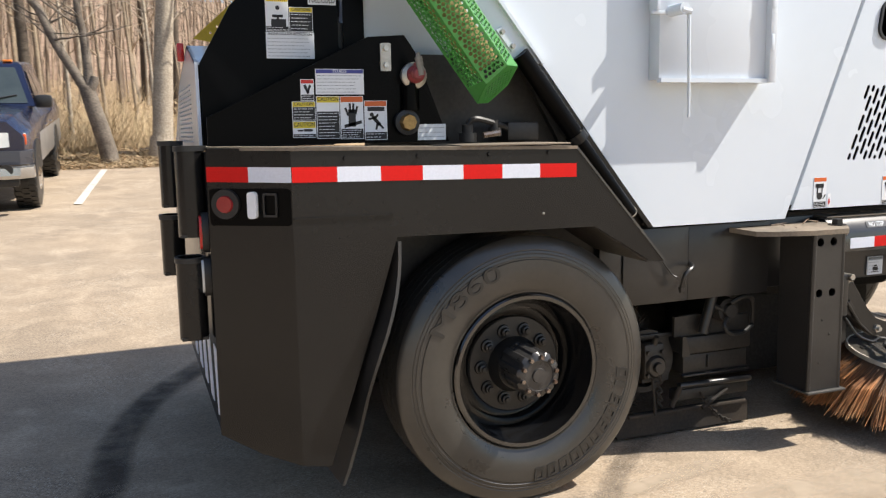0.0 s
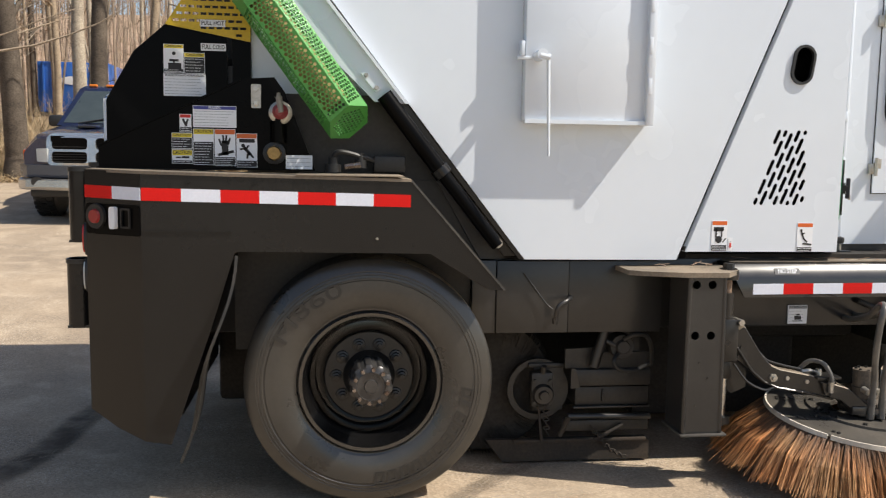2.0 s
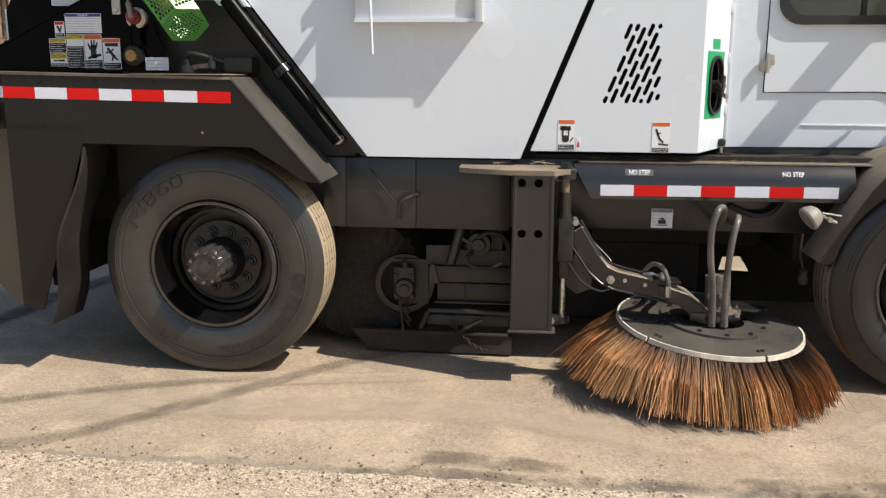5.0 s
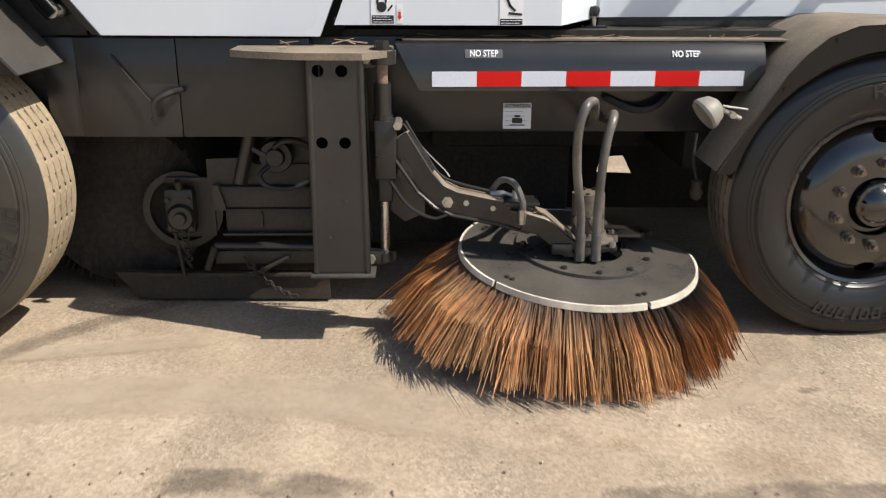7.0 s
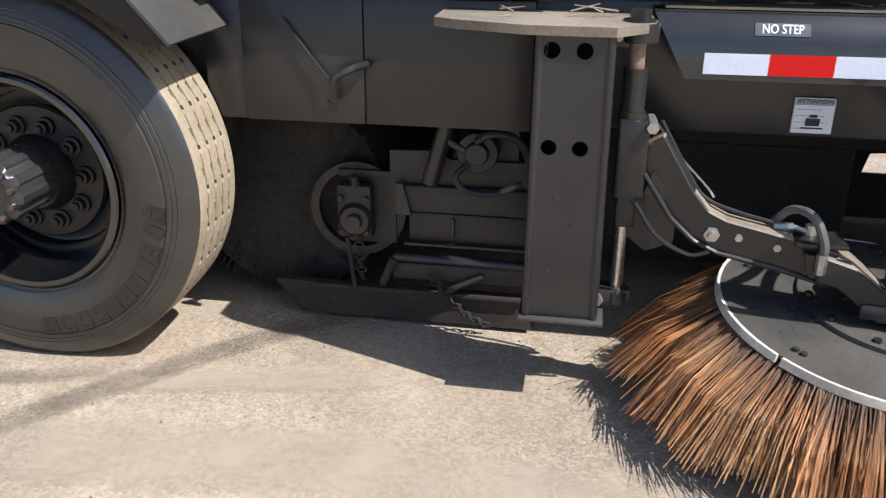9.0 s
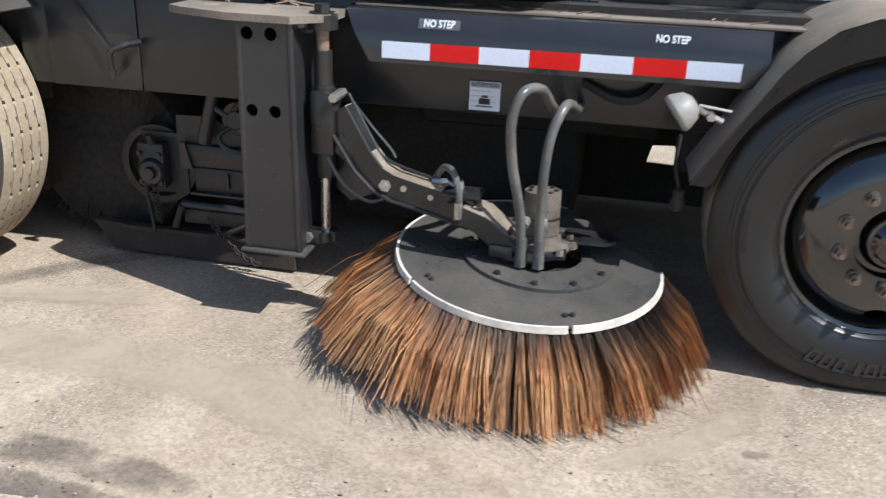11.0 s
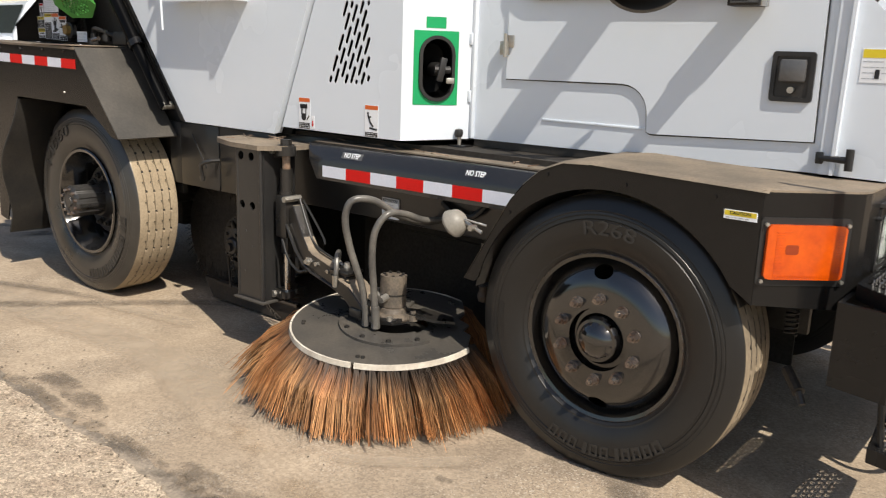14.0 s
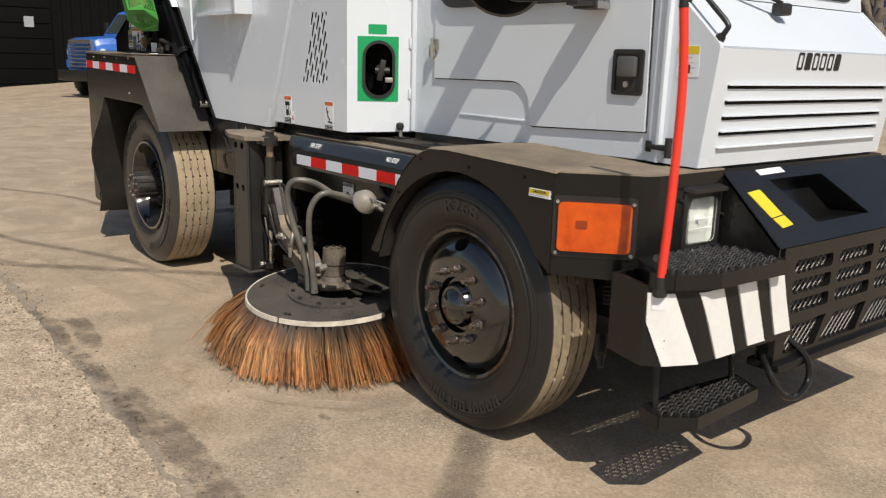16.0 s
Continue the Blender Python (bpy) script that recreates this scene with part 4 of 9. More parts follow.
def dish(r):
    for (r1, h1), (r2, h2) in zip(prof, prof[1:]):
        if r2 <= r <= r1:
            return h1 + (h2 - h1) * (r1 - r) / (r1 - r2)
    return prof[0][1] if r > prof[0][0] else prof[-1][1]


def dish_map(u, v, w):
    r = math.hypot(u, v)
    return Vector((FC[0] + u, dish(r) + w, FC[2] + v))


rows_r = [p[0] for p in prof]
outer = circle(0, 0, 0.284, 64)
hand = [circle(0.238 * math.cos(radians(a)), 0.238 * math.sin(radians(a)), 0.036, 20, 0.023) for a in (92, 272)]
plate_bm = bmesh.new()
vs2, ed2 = [], []
for loop in [outer, circle(0, 0, 0.112, 48), *hand]:
    s = len(vs2)
    vs2 += [Vector(p) for p in loop]
    ed2 += [(s + i, s + (i + 1) % len(loop)) for i in range(len(loop))]
for r in rows_r[1:-1]:
    vs2 += [Vector(p) for p in circle(0, 0, r, 64) if not any(inside(p, h) for h in hand)]
ov, oe, of, *_ = mathutils.geometry.delaunay_2d_cdt(vs2, ed2, [], 0, 1e-6)
fv = [plate_bm.verts.new(dish_map(v[0], v[1], 0)) for v in ov]
for f in of:
    cx, cy = sum(ov[i][0] for i in f) / 3, sum(ov[i][1] for i in f) / 3
    if math.hypot(cx, cy) < 0.1115 or any(inside((cx, cy), h) for h in hand):
        continue
    plate_bm.faces.new([fv[i] for i in f])
tp("wheel_disc", plate_bm, RIM, "", front_wheel, 50)
bm, _ = tyre(FC, 0.508, -0.142, 0.15, 0.292, 5, None, every=15)
TREAD_FRONT = material("front_tread_dust", (0.11, 0.09, 0.066), 0.85, second=(0.36, 0.285, 0.19), big=4, fine=60, mix=0.9, grain=0.2, bump=0.1)
tp("tyre", bm, [RUBBER, TREAD_FRONT, TICK, TICK], "black tyre with ribbed dusty tread", front_wheel)
tp("tyre_writing", arc_writing("R268", 0.070, FC, -0.1415, 0.392, 88, 1, 0.003, 1.4), LETTER_LIGHT, "raised model letters", front_wheel)
for bm in arc_bars(FC, -0.1415, 0.409, 0.045, 312, 246, 11, 0.003, seed=5):
    tp("tyre_mark_block", bm, LETTER_LIGHT, "raised maker's mark", front_wheel)
for bm in arc_bars(FC, -0.1415, 0.405, 0.02, 192, 172, 9, 0.0015, seed=7):
    tp("tyre_mark_block", bm, RUBBER, "small raised size marks", front_wheel)
tp("hub", revolve(bmesh.new(), [(0.125, -0.118), (0.092, -0.121), (0.084, -0.128), (0.080, -0.144), (0.076, -0.150), (0.066, -0.152), (0.060, -0.160), (0.050, -0.170), (0.034, -0.178), (0.018, -0.182), (0.0, -0.1835)], FC, 1, 40), RIM, "domed black hub cap", front_wheel)
# thin ring that draws the rim's rust line and its bright highlight
tp("rim_edge", revolve(bmesh.new(), [(0.3005, -0.1122), (0.3055, -0.1078), (0.3075, -0.1040), (0.3060, -0.1035), (0.3040, -0.1075), (0.2995, -0.1112), (0.3005, -0.1122)], FC, 1, 72, closed=False), NUT, "rim edge ring, rusty with its highlight drawn in", front_wheel)
for k in range(10):
    a = 2 * math.pi * (k + 0.5) / 10
    x, z = FC[0] + 0.147 * math.cos(a), FC[2] + 0.147 * math.sin(a)
    tp("wheel_nut", rod(rod(bmesh.new(), (x, -0.134, z), (x, -0.143, z), 0.0225, 0.0205, 18), (x, -0.143, z), (x, -0.164, z), 0.0178, 0.0165, 6), NUT, "", front_wheel)
    tp("stud", new_rod((x, -0.162, z), (x, -0.180, z), 0.0108, 0.009, 12), NUT, "", front_wheel)
# wheels on the far side
for c, R, name in ((RC, 0.54, "rear_wheel"), (FC, 0.508, "front_wheel")):
    bm, _ = tyre(c, R, 1.55, 1.85, 0.292, 5, None, 72, 8)
    w = tp(name, revolve(bmesh.new(), [(0.30, 1.56), (0.30, 1.84), (0.05, 1.84), (0.05, 1.6)], c, 1, 32), RIM_DULL)
    tp("tyre", bm, [RUBBER, TREAD_FRONT, GROOVE, TICK], "", w)

# ---- rear skirt ----
skirt = [(-2.735, 1.432), (-1.665, 1.413), (-1.262, 0.952), (-1.325, 0.956), (-1.578, 1.108), (-2.372, 1.116), (-2.47, 0.80), (-2.59, 0.45), (-2.635, 0.318), (-2.735, 0.335)]
tp("rear_skirt", new_plate(skirt, side(-0.275), 0.008), BLACK, "black steel skirt around the rear wheel, faintly dusty")
C0, C1 = Vector((-2.735, -0.275, 0)), Vector((-2.990, -0.110, 0))
cw = (C1 - C0).normalized()
cn = Vector((cw.y, -cw.x, 0)).normalized()
if cn.y > 0:
    cn = -cn


def chamfer(y_off=0.0):
    return lambda u, v, w: Vector((C0.x + cw.x * u, C0.y + cw.y * u, v)) - cn * (w + y_off)


CL = (C1 - C0).length
tp("corner_panel", new_plate([(0, 1.432), (CL, 1.436), (CL, 0.43), (CL * 0.5, 0.37), (0, 0.335)], chamfer(), 0.008), BLACK, "bent black corner panel")
tp("lamp_panel", new_plate(rounded(0.004, 1.175, CL - 0.006, 1.300, 0.012), chamfer(-0.003), 0.003), GLOSS)
for u, r, m in ((0.235, 0.0, None),):
    o = chamfer(-0.004)(u, 1.248, 0)
    lamp = tp("marker_lamp", rod(bmesh.new(), o, o + cn * 0.012, 0.052, 0.050, 28), BLACKPLASTIC, "round red marker lamp in a rubber ring")
    tp("lens", rod(bmesh.new(), o + cn * 0.012, o + cn * 0.020, 0.030, 0.027, 24), REDDARK, "red lens", lamp)
tp("latch", new_plate(rounded(0.120, 1.200, 0.152, 1.290, 0.012), chamfer(-0.022), 0.018), PAPER, "small white plastic latch")
tp("socket", new_plate(rounded(0.050, 1.205, 0.100, 1.285, 0.004), chamfer(-0.012), 0.008, [rounded(0.056, 1.212, 0.094, 1.278, 0.003)]), BLACKPLASTIC)
# lower crease of the skirt
tp("skirt_seam", new_box((-2.73, -0.281, 1.196), (-2.38, -0.2745, 1.200)), BLACK)
# top and sloping plates
tp("top_deck", new_plate([(-2.735, -0.28), (-1.66, -0.28), (-1.66, 0.12), (-2.97, 0.12), (-2.985, -0.11)], lambda u, v, w: Vector((u, v, 1.436 - 0.018 * (u + 2.735) + w)), -0.012), DUSTY, "dusty black top plate")
tp("deck_strip", new_box((-2.13, -0.285, 1.424), (-1.69, 0.05, 1.430), 0.002), DUSTY)
tp("slope_plate", new_plate([(-0.278, 0), (0.075, 0), (0.075, 0.612), (-0.278, 0.612)], lambda u, v, w: Vector((-1.662 + 0.6585 * v, u, 1.414 - 0.7526 * v)) + Vector((0.7526, 0, 0.6585)) * (0.004 - w), 0.008), PLATE, "dusty grey sloping fender plate")
for x in (-2.55, -2.29, -2.02, -1.78):
    tp("bolt", new_rod((x, -0.275, 1.395), (x, -0.283, 1.395), 0.009, 0.007, 6), BLACK)
tp("bolt", new_rod((-1.80, -0.275, 1.17), (-1.80, -0.280, 1.17), 0.006, 0.004, 8), ZINC)
# inner wheel house
tp("wheel_house", new_box((-2.42, 0.13, 0.62), (-1.30, 0.16, 1.40)), DARK)
tp("wheel_house_roof", new_plate([(-2.40, 1.12), (-1.60, 1.12), (-1.33, 0.95), (-1.33, 0.965), (-1.60, 1.135), (-2.40, 1.135)], side(-0.26), 0.4), DARK)
tp("wheel_house_back", new_box((-2.62, -0.2, 0.42), (-2.60, 0.9, 1.4)), DARK)
# mud flap: a curled rubber sheet
bm = bmesh.new()
rows = []
for i in range(15):
    t = i / 14
    x, z = -2.372 - 0.235 * t ** 1.15 + 0.012 * math.sin(t * 9), 1.10 - 0.855 * t
    y = -0.280 - 0.070 * math.sin(math.pi * min(1, t * 1.15)) * (1 if t < 0.87 else 0.6) + 0.008 * math.sin(t * 11)
    rows.append([bm.verts.new((x, y, z)), bm.verts.new((x + 0.012, y + 0.001, z)), bm.verts.new((x - 0.02 + 0.02 * t, y + 0.30, z - 0.01)), bm.verts.new((x - 0.03 + 0.02 * t, y + 0.30, z - 0.01))])
for a, b in zip(rows, rows[1:]):
    for k in range(4):
        bm.faces.new((a[k], a[(k + 1) % 4], b[(k + 1) % 4], b[k]))
bm.faces.new(rows[0]), bm.faces.new(rows[-1])
tp("mud_flap", bm, material("dusty_rubber_flap", (0.011, 0.0105, 0.010), 0.6, second=(0.06, 0.05, 0.038), big=5, fine=70, mix=0.4, grain=0.2), "curled black rubber mud flap with a dusty edge")


def tape_strip(pts, n, first_red, height, off):
    """A row of reflective tape segments along a line of two ends (top edge)."""
    a, b = Vector(pts[0]), Vector(pts[1])
    out = Vector(off)
    for k in range(n):
        p, q = a.lerp(b, k / n), a.lerp(b, (k + 1) / n)
        bm = bmesh.new()
        vs = [bm.verts.new(c) for c in (p, q, q - Vector((0, 0, height)), p - Vector((0, 0, height)))]
        ws = [bm.verts.new(v.co + out) for v in vs]
        bm.faces.new(ws)
        for i in range(4):
            bm.faces.new((vs[i], vs[(i + 1) % 4], ws[(i + 1) % 4], ws[i]))
        red = (k % 2 == 0) == first_red
        tp("tape_segment", bm, RED if red else TAPE, "red reflective tape" if red else "white reflective tape")


tape_strip([(-2.732, -0.275, 1.370), (-1.662, -0.275, 1.352)], 7, True, 0.051, (0, -0.002, 0))
tape_strip([C0 + cn * 0.0005 + Vector((0, 0, 1.370)), C1 + cn * 0.0005 + Vector((0, 0, 1.374))], 2, False, 0.051, cn * 0.002)

# rear face, tool tubes, lamps and striped bumper
tp("rear_panel", new_box((-2.99, -0.108, 0.44), (-2.96, 1.92, 1.42), 0.006), BLACK)
def tool_tube(x, y, z0, z1, w):
    """An open oval tube with a rolled rim."""
    bm = bmesh.new()
    plate(bm, rounded(x - w, y - 0.055, x + w, y + 0.055, 0.045, 6), lambda u, v, d: Vector((u, v, z1 - d)), z1 - z0, [rounded(x - w + 0.007, y - 0.048, x + w - 0.007, y + 0.048, 0.04, 6)])
    t = tp("tool_tube", bm, BLACK, "black oval tool tube")
    tp("tube_rim", new_plate(rounded(x - w - 0.004, y - 0.059, x + w + 0.004, y + 0.059, 0.048, 6), lambda u, v, d: Vector((u, v, z1 + 0.004 - d)), 0.018, [rounded(x - w + 0.007, y - 0.048, x + w - 0.007, y + 0.048, 0.04, 6)]), BLACKPLASTIC, "", t)
    tp("tube_floor", new_box((x - w + 0.005, y - 0.05, z0), (x + w - 0.005, y + 0.05, z0 + 0.01)), DARK, "", t)


tool_tube(-3.035, 0.01, 1.128, 1.440, 0.050)
tool_tube(-3.052, 0.01, 0.762, 1.052, 0.050)
tool_tube(-3.075, 0.45, 1.20, 1.455, 0.045)
tool_tube(-3.085, 0.45, 0.93, 1.165, 0.045)
for z, m, lab in ((1.145, REDPLASTIC, "red oval tail lamp"), (0.99, LENS, "clear oval tail lamp")):
    lp = tp("tail_lamp", new_plate(circle(-0.045, z, 0.028, 20, 0.07), lambda u, v, w: Vector((-3.012 + w, u, v)), 0.022), BLACKPLASTIC, lab)
    tp("lens", new_plate(circle(-0.045, z, 0.02, 20, 0.058), lambda u, v, w: Vector((-3.02 + w, u, v)), 0.01), m, "", lp)
for k in range(5):
    y = -0.1 + 0.24 * k
    tp("bumper_stripe", new_plate([(y, 0.74), (y + 0.11, 0.74), (y + 0.04, 0.50), (y - 0.07, 0.50)] if k else [(y, 0.74), (y + 0.08, 0.74), (y + 0.02, 0.50), (y, 0.50)], lambda u, v, w: Vector((-2.993 + w, u, v)), 0.003), TAPE, "white bumper stripe")
# white rear face of the engine hood with small perforations, a red marker lamp and the end of the yellow guard
holes = []
for i in range(7):
    for j in range(13):
        holes.append(capsule(0.47 + 0.105 * i + 0.03 * (j % 2), 1.455 + 0.0185 * j, 0.075, 0.008, radians(4), 2))
tp("rear_hood_face", new_plate([(0.18, 1.432), (1.62, 1.432), (1.10, 1.71), (0.52, 1.835), (0.19, 1.745)], lambda u, v, w: Vector((-2.985 + w, u, v)), 0.012, holes), WHITE, "white perforated rear face of the engine cover")
tp("rear_hood_backing", new_box((-2.955, 0.25, 1.44), (-2.945, 1.25, 1.69)), DARK)
tp("rear_hood", new_box((-2.94, 0.36, 1.43), (-2.4, 1.60, 1.70), 0.03), WHITE)
tp("rear_hood_top", new_plate([(0.19, 0), (0.52, 0), (1.10, 0), (1.10, 0.3), (0.52, 0.3), (0.19, 0.3)], lambda u, v, w: Vector((-2.985 + v, u, (1.745 if u < 0.3 else 1.835 if u < 0.8 else 1.71) - w)), 0.01), WHITE)
tp("marker_lamp", new_box((-3.012, 0.665, 1.785), (-2.985, 0.725, 1.86), 0.006), REDPLASTIC, "small red marker lamp")
tp("guard_end", new_plate([(-2.927, 1.904), (-2.852, 1.890), (-2.70, 1.96), (-2.66, 2.16), (-2.755, 2.060)], side(0.90), 0.010, [circle(-2.85 + 0.03 * k, 1.93 + 0.028 * k, 0.006, 8) for k in range(4)]), YELLOW, "yellow end of the fan guard")

# ---- black service panels at the rear ----
tp("service_panel", new_plate([(-2.968, 1.440), (-2.968, 1.541), (-2.375, 1.830), (-2.232, 1.840), (-2.188, 1.778), (-2.056, 1.440)], side(0.025), 0.01), GLOSS, "glossy black service panel with warning labels")
tp("service_panel_lip", new_plate([(-2.968, 1.541), (-2.375, 1.830), (-2.375, 1.822), (-2.968, 1.533)], side(0.017), 0.01), GLOSS)
tp("cooler_panel", new_plate([(-2.968, 1.44), (-2.968, 1.74), (-2.850, 1.95), (-2.712, 2.072), (-2.345, 2.005), (-2.345, 1.44)], side(0.175), 0.012, [capsule(-2.437, 1.93, 0.26, 0.022, math.pi / 2)]), GLOSS, "black side panel of the cooler")
tp("cooler_box", new_box((-2.72, 0.2, 1.44), (-2.36, 1.7, 1.90)), DARK)
grid = []
for j in range(9):
    z = 2.03 + 0.030 * j
    for i in range(12):
        x = -2.70 + 0.034 * i + (0.017 if j % 2 else 0)
        if x < -2.37 and z > 2.085 - 0.19 * (x + 2.71) and z < 2.285 and x > -2.69 + (z - 2.07) * 0.7:
            grid.append([(x - 0.013, z - 0.006), (x + 0.013, z - 0.006), (x + 0.013, z + 0.006), (x - 0.013, z + 0.006)])
tp("guard", new_plate([(-2.712, 2.070), (-2.55, 2.31), (-2.345, 2.31), (-2.345, 2.003)], side(0.165), 0.008, grid), YELLOW, "yellow perforated fan guard")
tp("guard_back", new_box((-2.62, 0.55, 1.97), (-2.35, 1.6, 2.3)), DARK)
tp("bracket", new_plate(rounded(-2.330, 1.706, -2.289, 1.808, 0.006), side(0.012), 0.012, [circle(-2.31, 1.788, 0.006, 8), circle(-2.31, 1.726, 0.009, 10)]), ZINC, "zinc strap bracket")
for z in (1.788, 1.726):
    tp("bolt", new_rod((-2.31, 0.014, z), (-2.31, 0.0, z), 0.012, 0.010, 6), STEEL)
valve = tp("valve", revolve(bmesh.new(), [(0.0, 0.02), (0.046, 0.02), (0.050, 0.0), (0.050, -0.012), (0.042, -0.018), (0.0, -0.02)], (-2.205, 0.005, 1.688), 1, 28), ZINC, "red valve body on a grey flange")
DULLRED = material("faded_red_casting", (0.30, 0.035, 0.04), 0.5, second=(0.2, 0.06, 0.06), big=16, fine=80, mix=0.8, grain=0.15)
bm = revolve(bmesh.new(), [(0.0, -0.02), (0.034, -0.02), (0.033, -0.035), (0.024, -0.045), (0.026, -0.06), (0.018, -0.07), (0.0, -0.072)], (-2.205, 0.0, 1.692), 1, 20)
box(bm, (-2.235, -0.055, 1.688), (-2.175, -0.03, 1.704), 0.005)
box(bm, (-2.217, -0.055, 1.692), (-2.197, -0.03, 1.735), 0.005)
tp("valve_body", bm, DULLRED, "faded red casting", valve)
bm = new_rod((-2.198, -0.07, 1.685), (-2.208, -0.066, 1.752), 0.0115, 0.0145, 12)
tp("lever", rod(bm, (-2.208, -0.066, 1.750), (-2.209, -0.064, 1.768), 0.010, 0.007, 10), LAMPGREY, "grey lever", valve)
cap = tp("filler_cap", revolve(bmesh.new(), [(0.0, 0.02), (0.048, 0.02), (0.048, -0.012), (0.040, -0.014), (0.0, -0.016)], (-2.233, 0.01, 1.514), 1, 28), BLACKPLASTIC)
tp("cap_face", rod(bmesh.new(), (-2.233, -0.004, 1.514), (-2.233, -0.028, 1.514), 0.034, 0.028, 8), BRASS, "brass coloured filler cap", cap)
tp("pipe", new_rod((-2.215, 0.02, 1.69), (-2.215, 0.02, 1.56), 0.036, None, 20), GLOSS)

# ---- hopper ----
hopper_side = [(-1.108, 1.047), (-0.377, 1.045), (0.366, 2.90), (0.366, 3.35), (-2.9, 3.35)]
tp("hopper_side", new_plate(hopper_side, side(0.03), 0.02), WHITE, "large white hopper side")
tp("hopper_body", new_plate([(-1.05, 1.06), (-0.42, 1.06), (0.31, 2.88), (0.31, 3.34), (-2.8, 3.34)], side(0.06), 1.92), WHITE)
tp("hopper_edge", new_plate([(-1.108, 1.047), (-1.135, 1.05), (-2.06, 2.20), (-2.03, 2.20)], side(0.022), 0.03), BLACK)
# the flange's unseen upper end is widened to shade the cooler labels
tp("hopper_flange", new_plate([(-1.652, 1.738), (-1.800, 1.745), (-2.98, 2.90), (-2.58, 2.90)], side(0.010), 0.02), WHITE, "white folded hopper flange")
tp("hopper_flange_edge", new_plate([(-1.652, 1.738), (-1.668, 1.738), (-2.60, 2.90), (-2.58, 2.90)], side(-0.012), 0.024), WHITE)
tp("hopper_rear", new_plate([(-2.345, 1.76), (-1.80, 1.70), (-1.70, 1.74), (-2.45, 2.9), (-2.9, 2.9), (-2.345, 2.2)], side(0.20), 1.4), WHITE, "white rear part of the hopper")
lp = tp("latch_plate", new_plate([(p[0], p[1]) for p in [(-1.862, 1.865), (-1.835, 1.880), (-1.770, 1.800), (-1.797, 1.785)]], side(0.0), 0.012), WHITE, "small white latch plate with bolts")
for x, z in ((-1.838, 1.858), (-1.793, 1.805)):
    tp("bolt", new_rod((x, 0.0, z), (x, -0.014, z), 0.011, 0.009, 6), ZINC, "", lp)
tp("lift_cylinder", rod(rod(bmesh.new(), (-1.76, 0.0, 1.775), (-1.50, 0.0, 1.44), 0.036, None, 20), (-1.50, 0.0, 1.44), (-1.24, 0.0, 1.115), 0.030, None, 20), GLOSS, "black hydraulic hopper cylinder")
tp("collar", new_rod((-1.515, 0.0, 1.46), (-1.49, 0.0, 1.43), 0.043, None, 20), BLACK)
tp("pin", new_rod((-1.243, -0.02, 1.126), (-1.243, 0.05, 1.126), 0.022, None, 16), ZINC)
tp("cylinder_guard", new_plate([(-1.66, 1.74), (-1.60, 1.74), (-1.13, 1.06), (-1.20, 1.06)], side(0.055), 0.02), BLACK)
tp("inner_wall", new_box((-2.36, 0.14, 1.40), (-1.2, 0.16, 1.78)), DARK)
tp("inner_frame", new_plate([(-1.72, 1.76), (-1.64, 1.76), (-1.18, 1.04), (-1.30, 1.04)], side(0.11), 0.03), DARK)
for p, r in (((-1.98, 0.02, 1.47), 0.035), ((-1.86, 0.03, 1.49), 0.028)):
    tp("hydraulic_fitting", revolve(bmesh.new(), [(0.0, -0.035), (r, -0.035), (r, 0.0), (r * 0.6, 0.0), (r * 0.6, 0.03), (0, 0.03)], p, 2, 14), BLACKPLASTIC)
tp("hydraulic_hose", tube(bmesh.new(), smooth_path([(-1.98, 0.02, 1.50), (-1.95, 0.01, 1.525), (-1.84, 0.03, 1.50), (-1.75, 0.06, 1.47), (-1.66, 0.06, 1.46)], 6), 0.012, 8), BLACKPLASTIC)
tp("valve_block", new_box((-1.80, 0.03, 1.435), (-1.66, 0.13, 1.51), 0.008), DARK)
tp("fitting", new_rod((-1.93, -0.02, 1.46), (-1.86, -0.02, 1.47), 0.012, None, 8), NUT)

# hopper inspection door
door = tp("hopper_door", new_box((-1.142, -0.045, 1.676), (-0.585, 0.03, 2.55), 0.004), WHITE, "raised white hopper inspection door")
tp("door_lip", new_plate([(-1.142, 1.664), (-0.585, 1.664), (-0.585, 1.682), (-1.142, 1.682)], side(-0.062), 0.03), WHITE, "", door)
tp("door_rib", new_box((-0.592, -0.075, 1.664), (-0.557, 0.03, 2.55), 0.003), WHITE, "white hinge channel", door)
for z in (1.80, 1.98, 2.16):
    tp("hinge_pin", new_box((-0.590, -0.079, z), (-0.572, -0.07, z + 0.07), 0.003), WHITE, "", door)
hd = tp("door_handle", new_rod((-1.062, -0.13, 1.945), (-1.048, -0.125, 1.520), 0.0085, 0.006, 12), WHITE, "white lever handle", door)
tp("handle_pivot", rod(rod(bmesh.new(), (-1.088, -0.045, 1.955), (-1.088, -0.14, 1.955), 0.024, None, 16), (-1.10, -0.13, 1.95), (-1.055, -0.13, 1.942), 0.015, None, 10), WHITE, "", hd)
tp("handle_stop", box(new_box((-1.165, -0.06, 1.955), (-1.15, 0.0, 2.02), 0.002), (-1.18, -0.05, 1.94), (-1.09, -0.03, 1.955), 0.002), WHITE, "", hd)

# black seal and the white vent cabinet
tp("body_seal", new_plate([(-0.400, 1.045), (-0.310, 1.045), (0.425, 2.90), (0.342, 2.90)], side(0.085), 0.02), GLOSS)
tp("cabinet_return", new_plate([(-0.3295, 1.082), (-0.3255, 1.082), (0.4015, 2.90), (0.3975, 2.90)], side(0.0405), 0.05), WHITE)
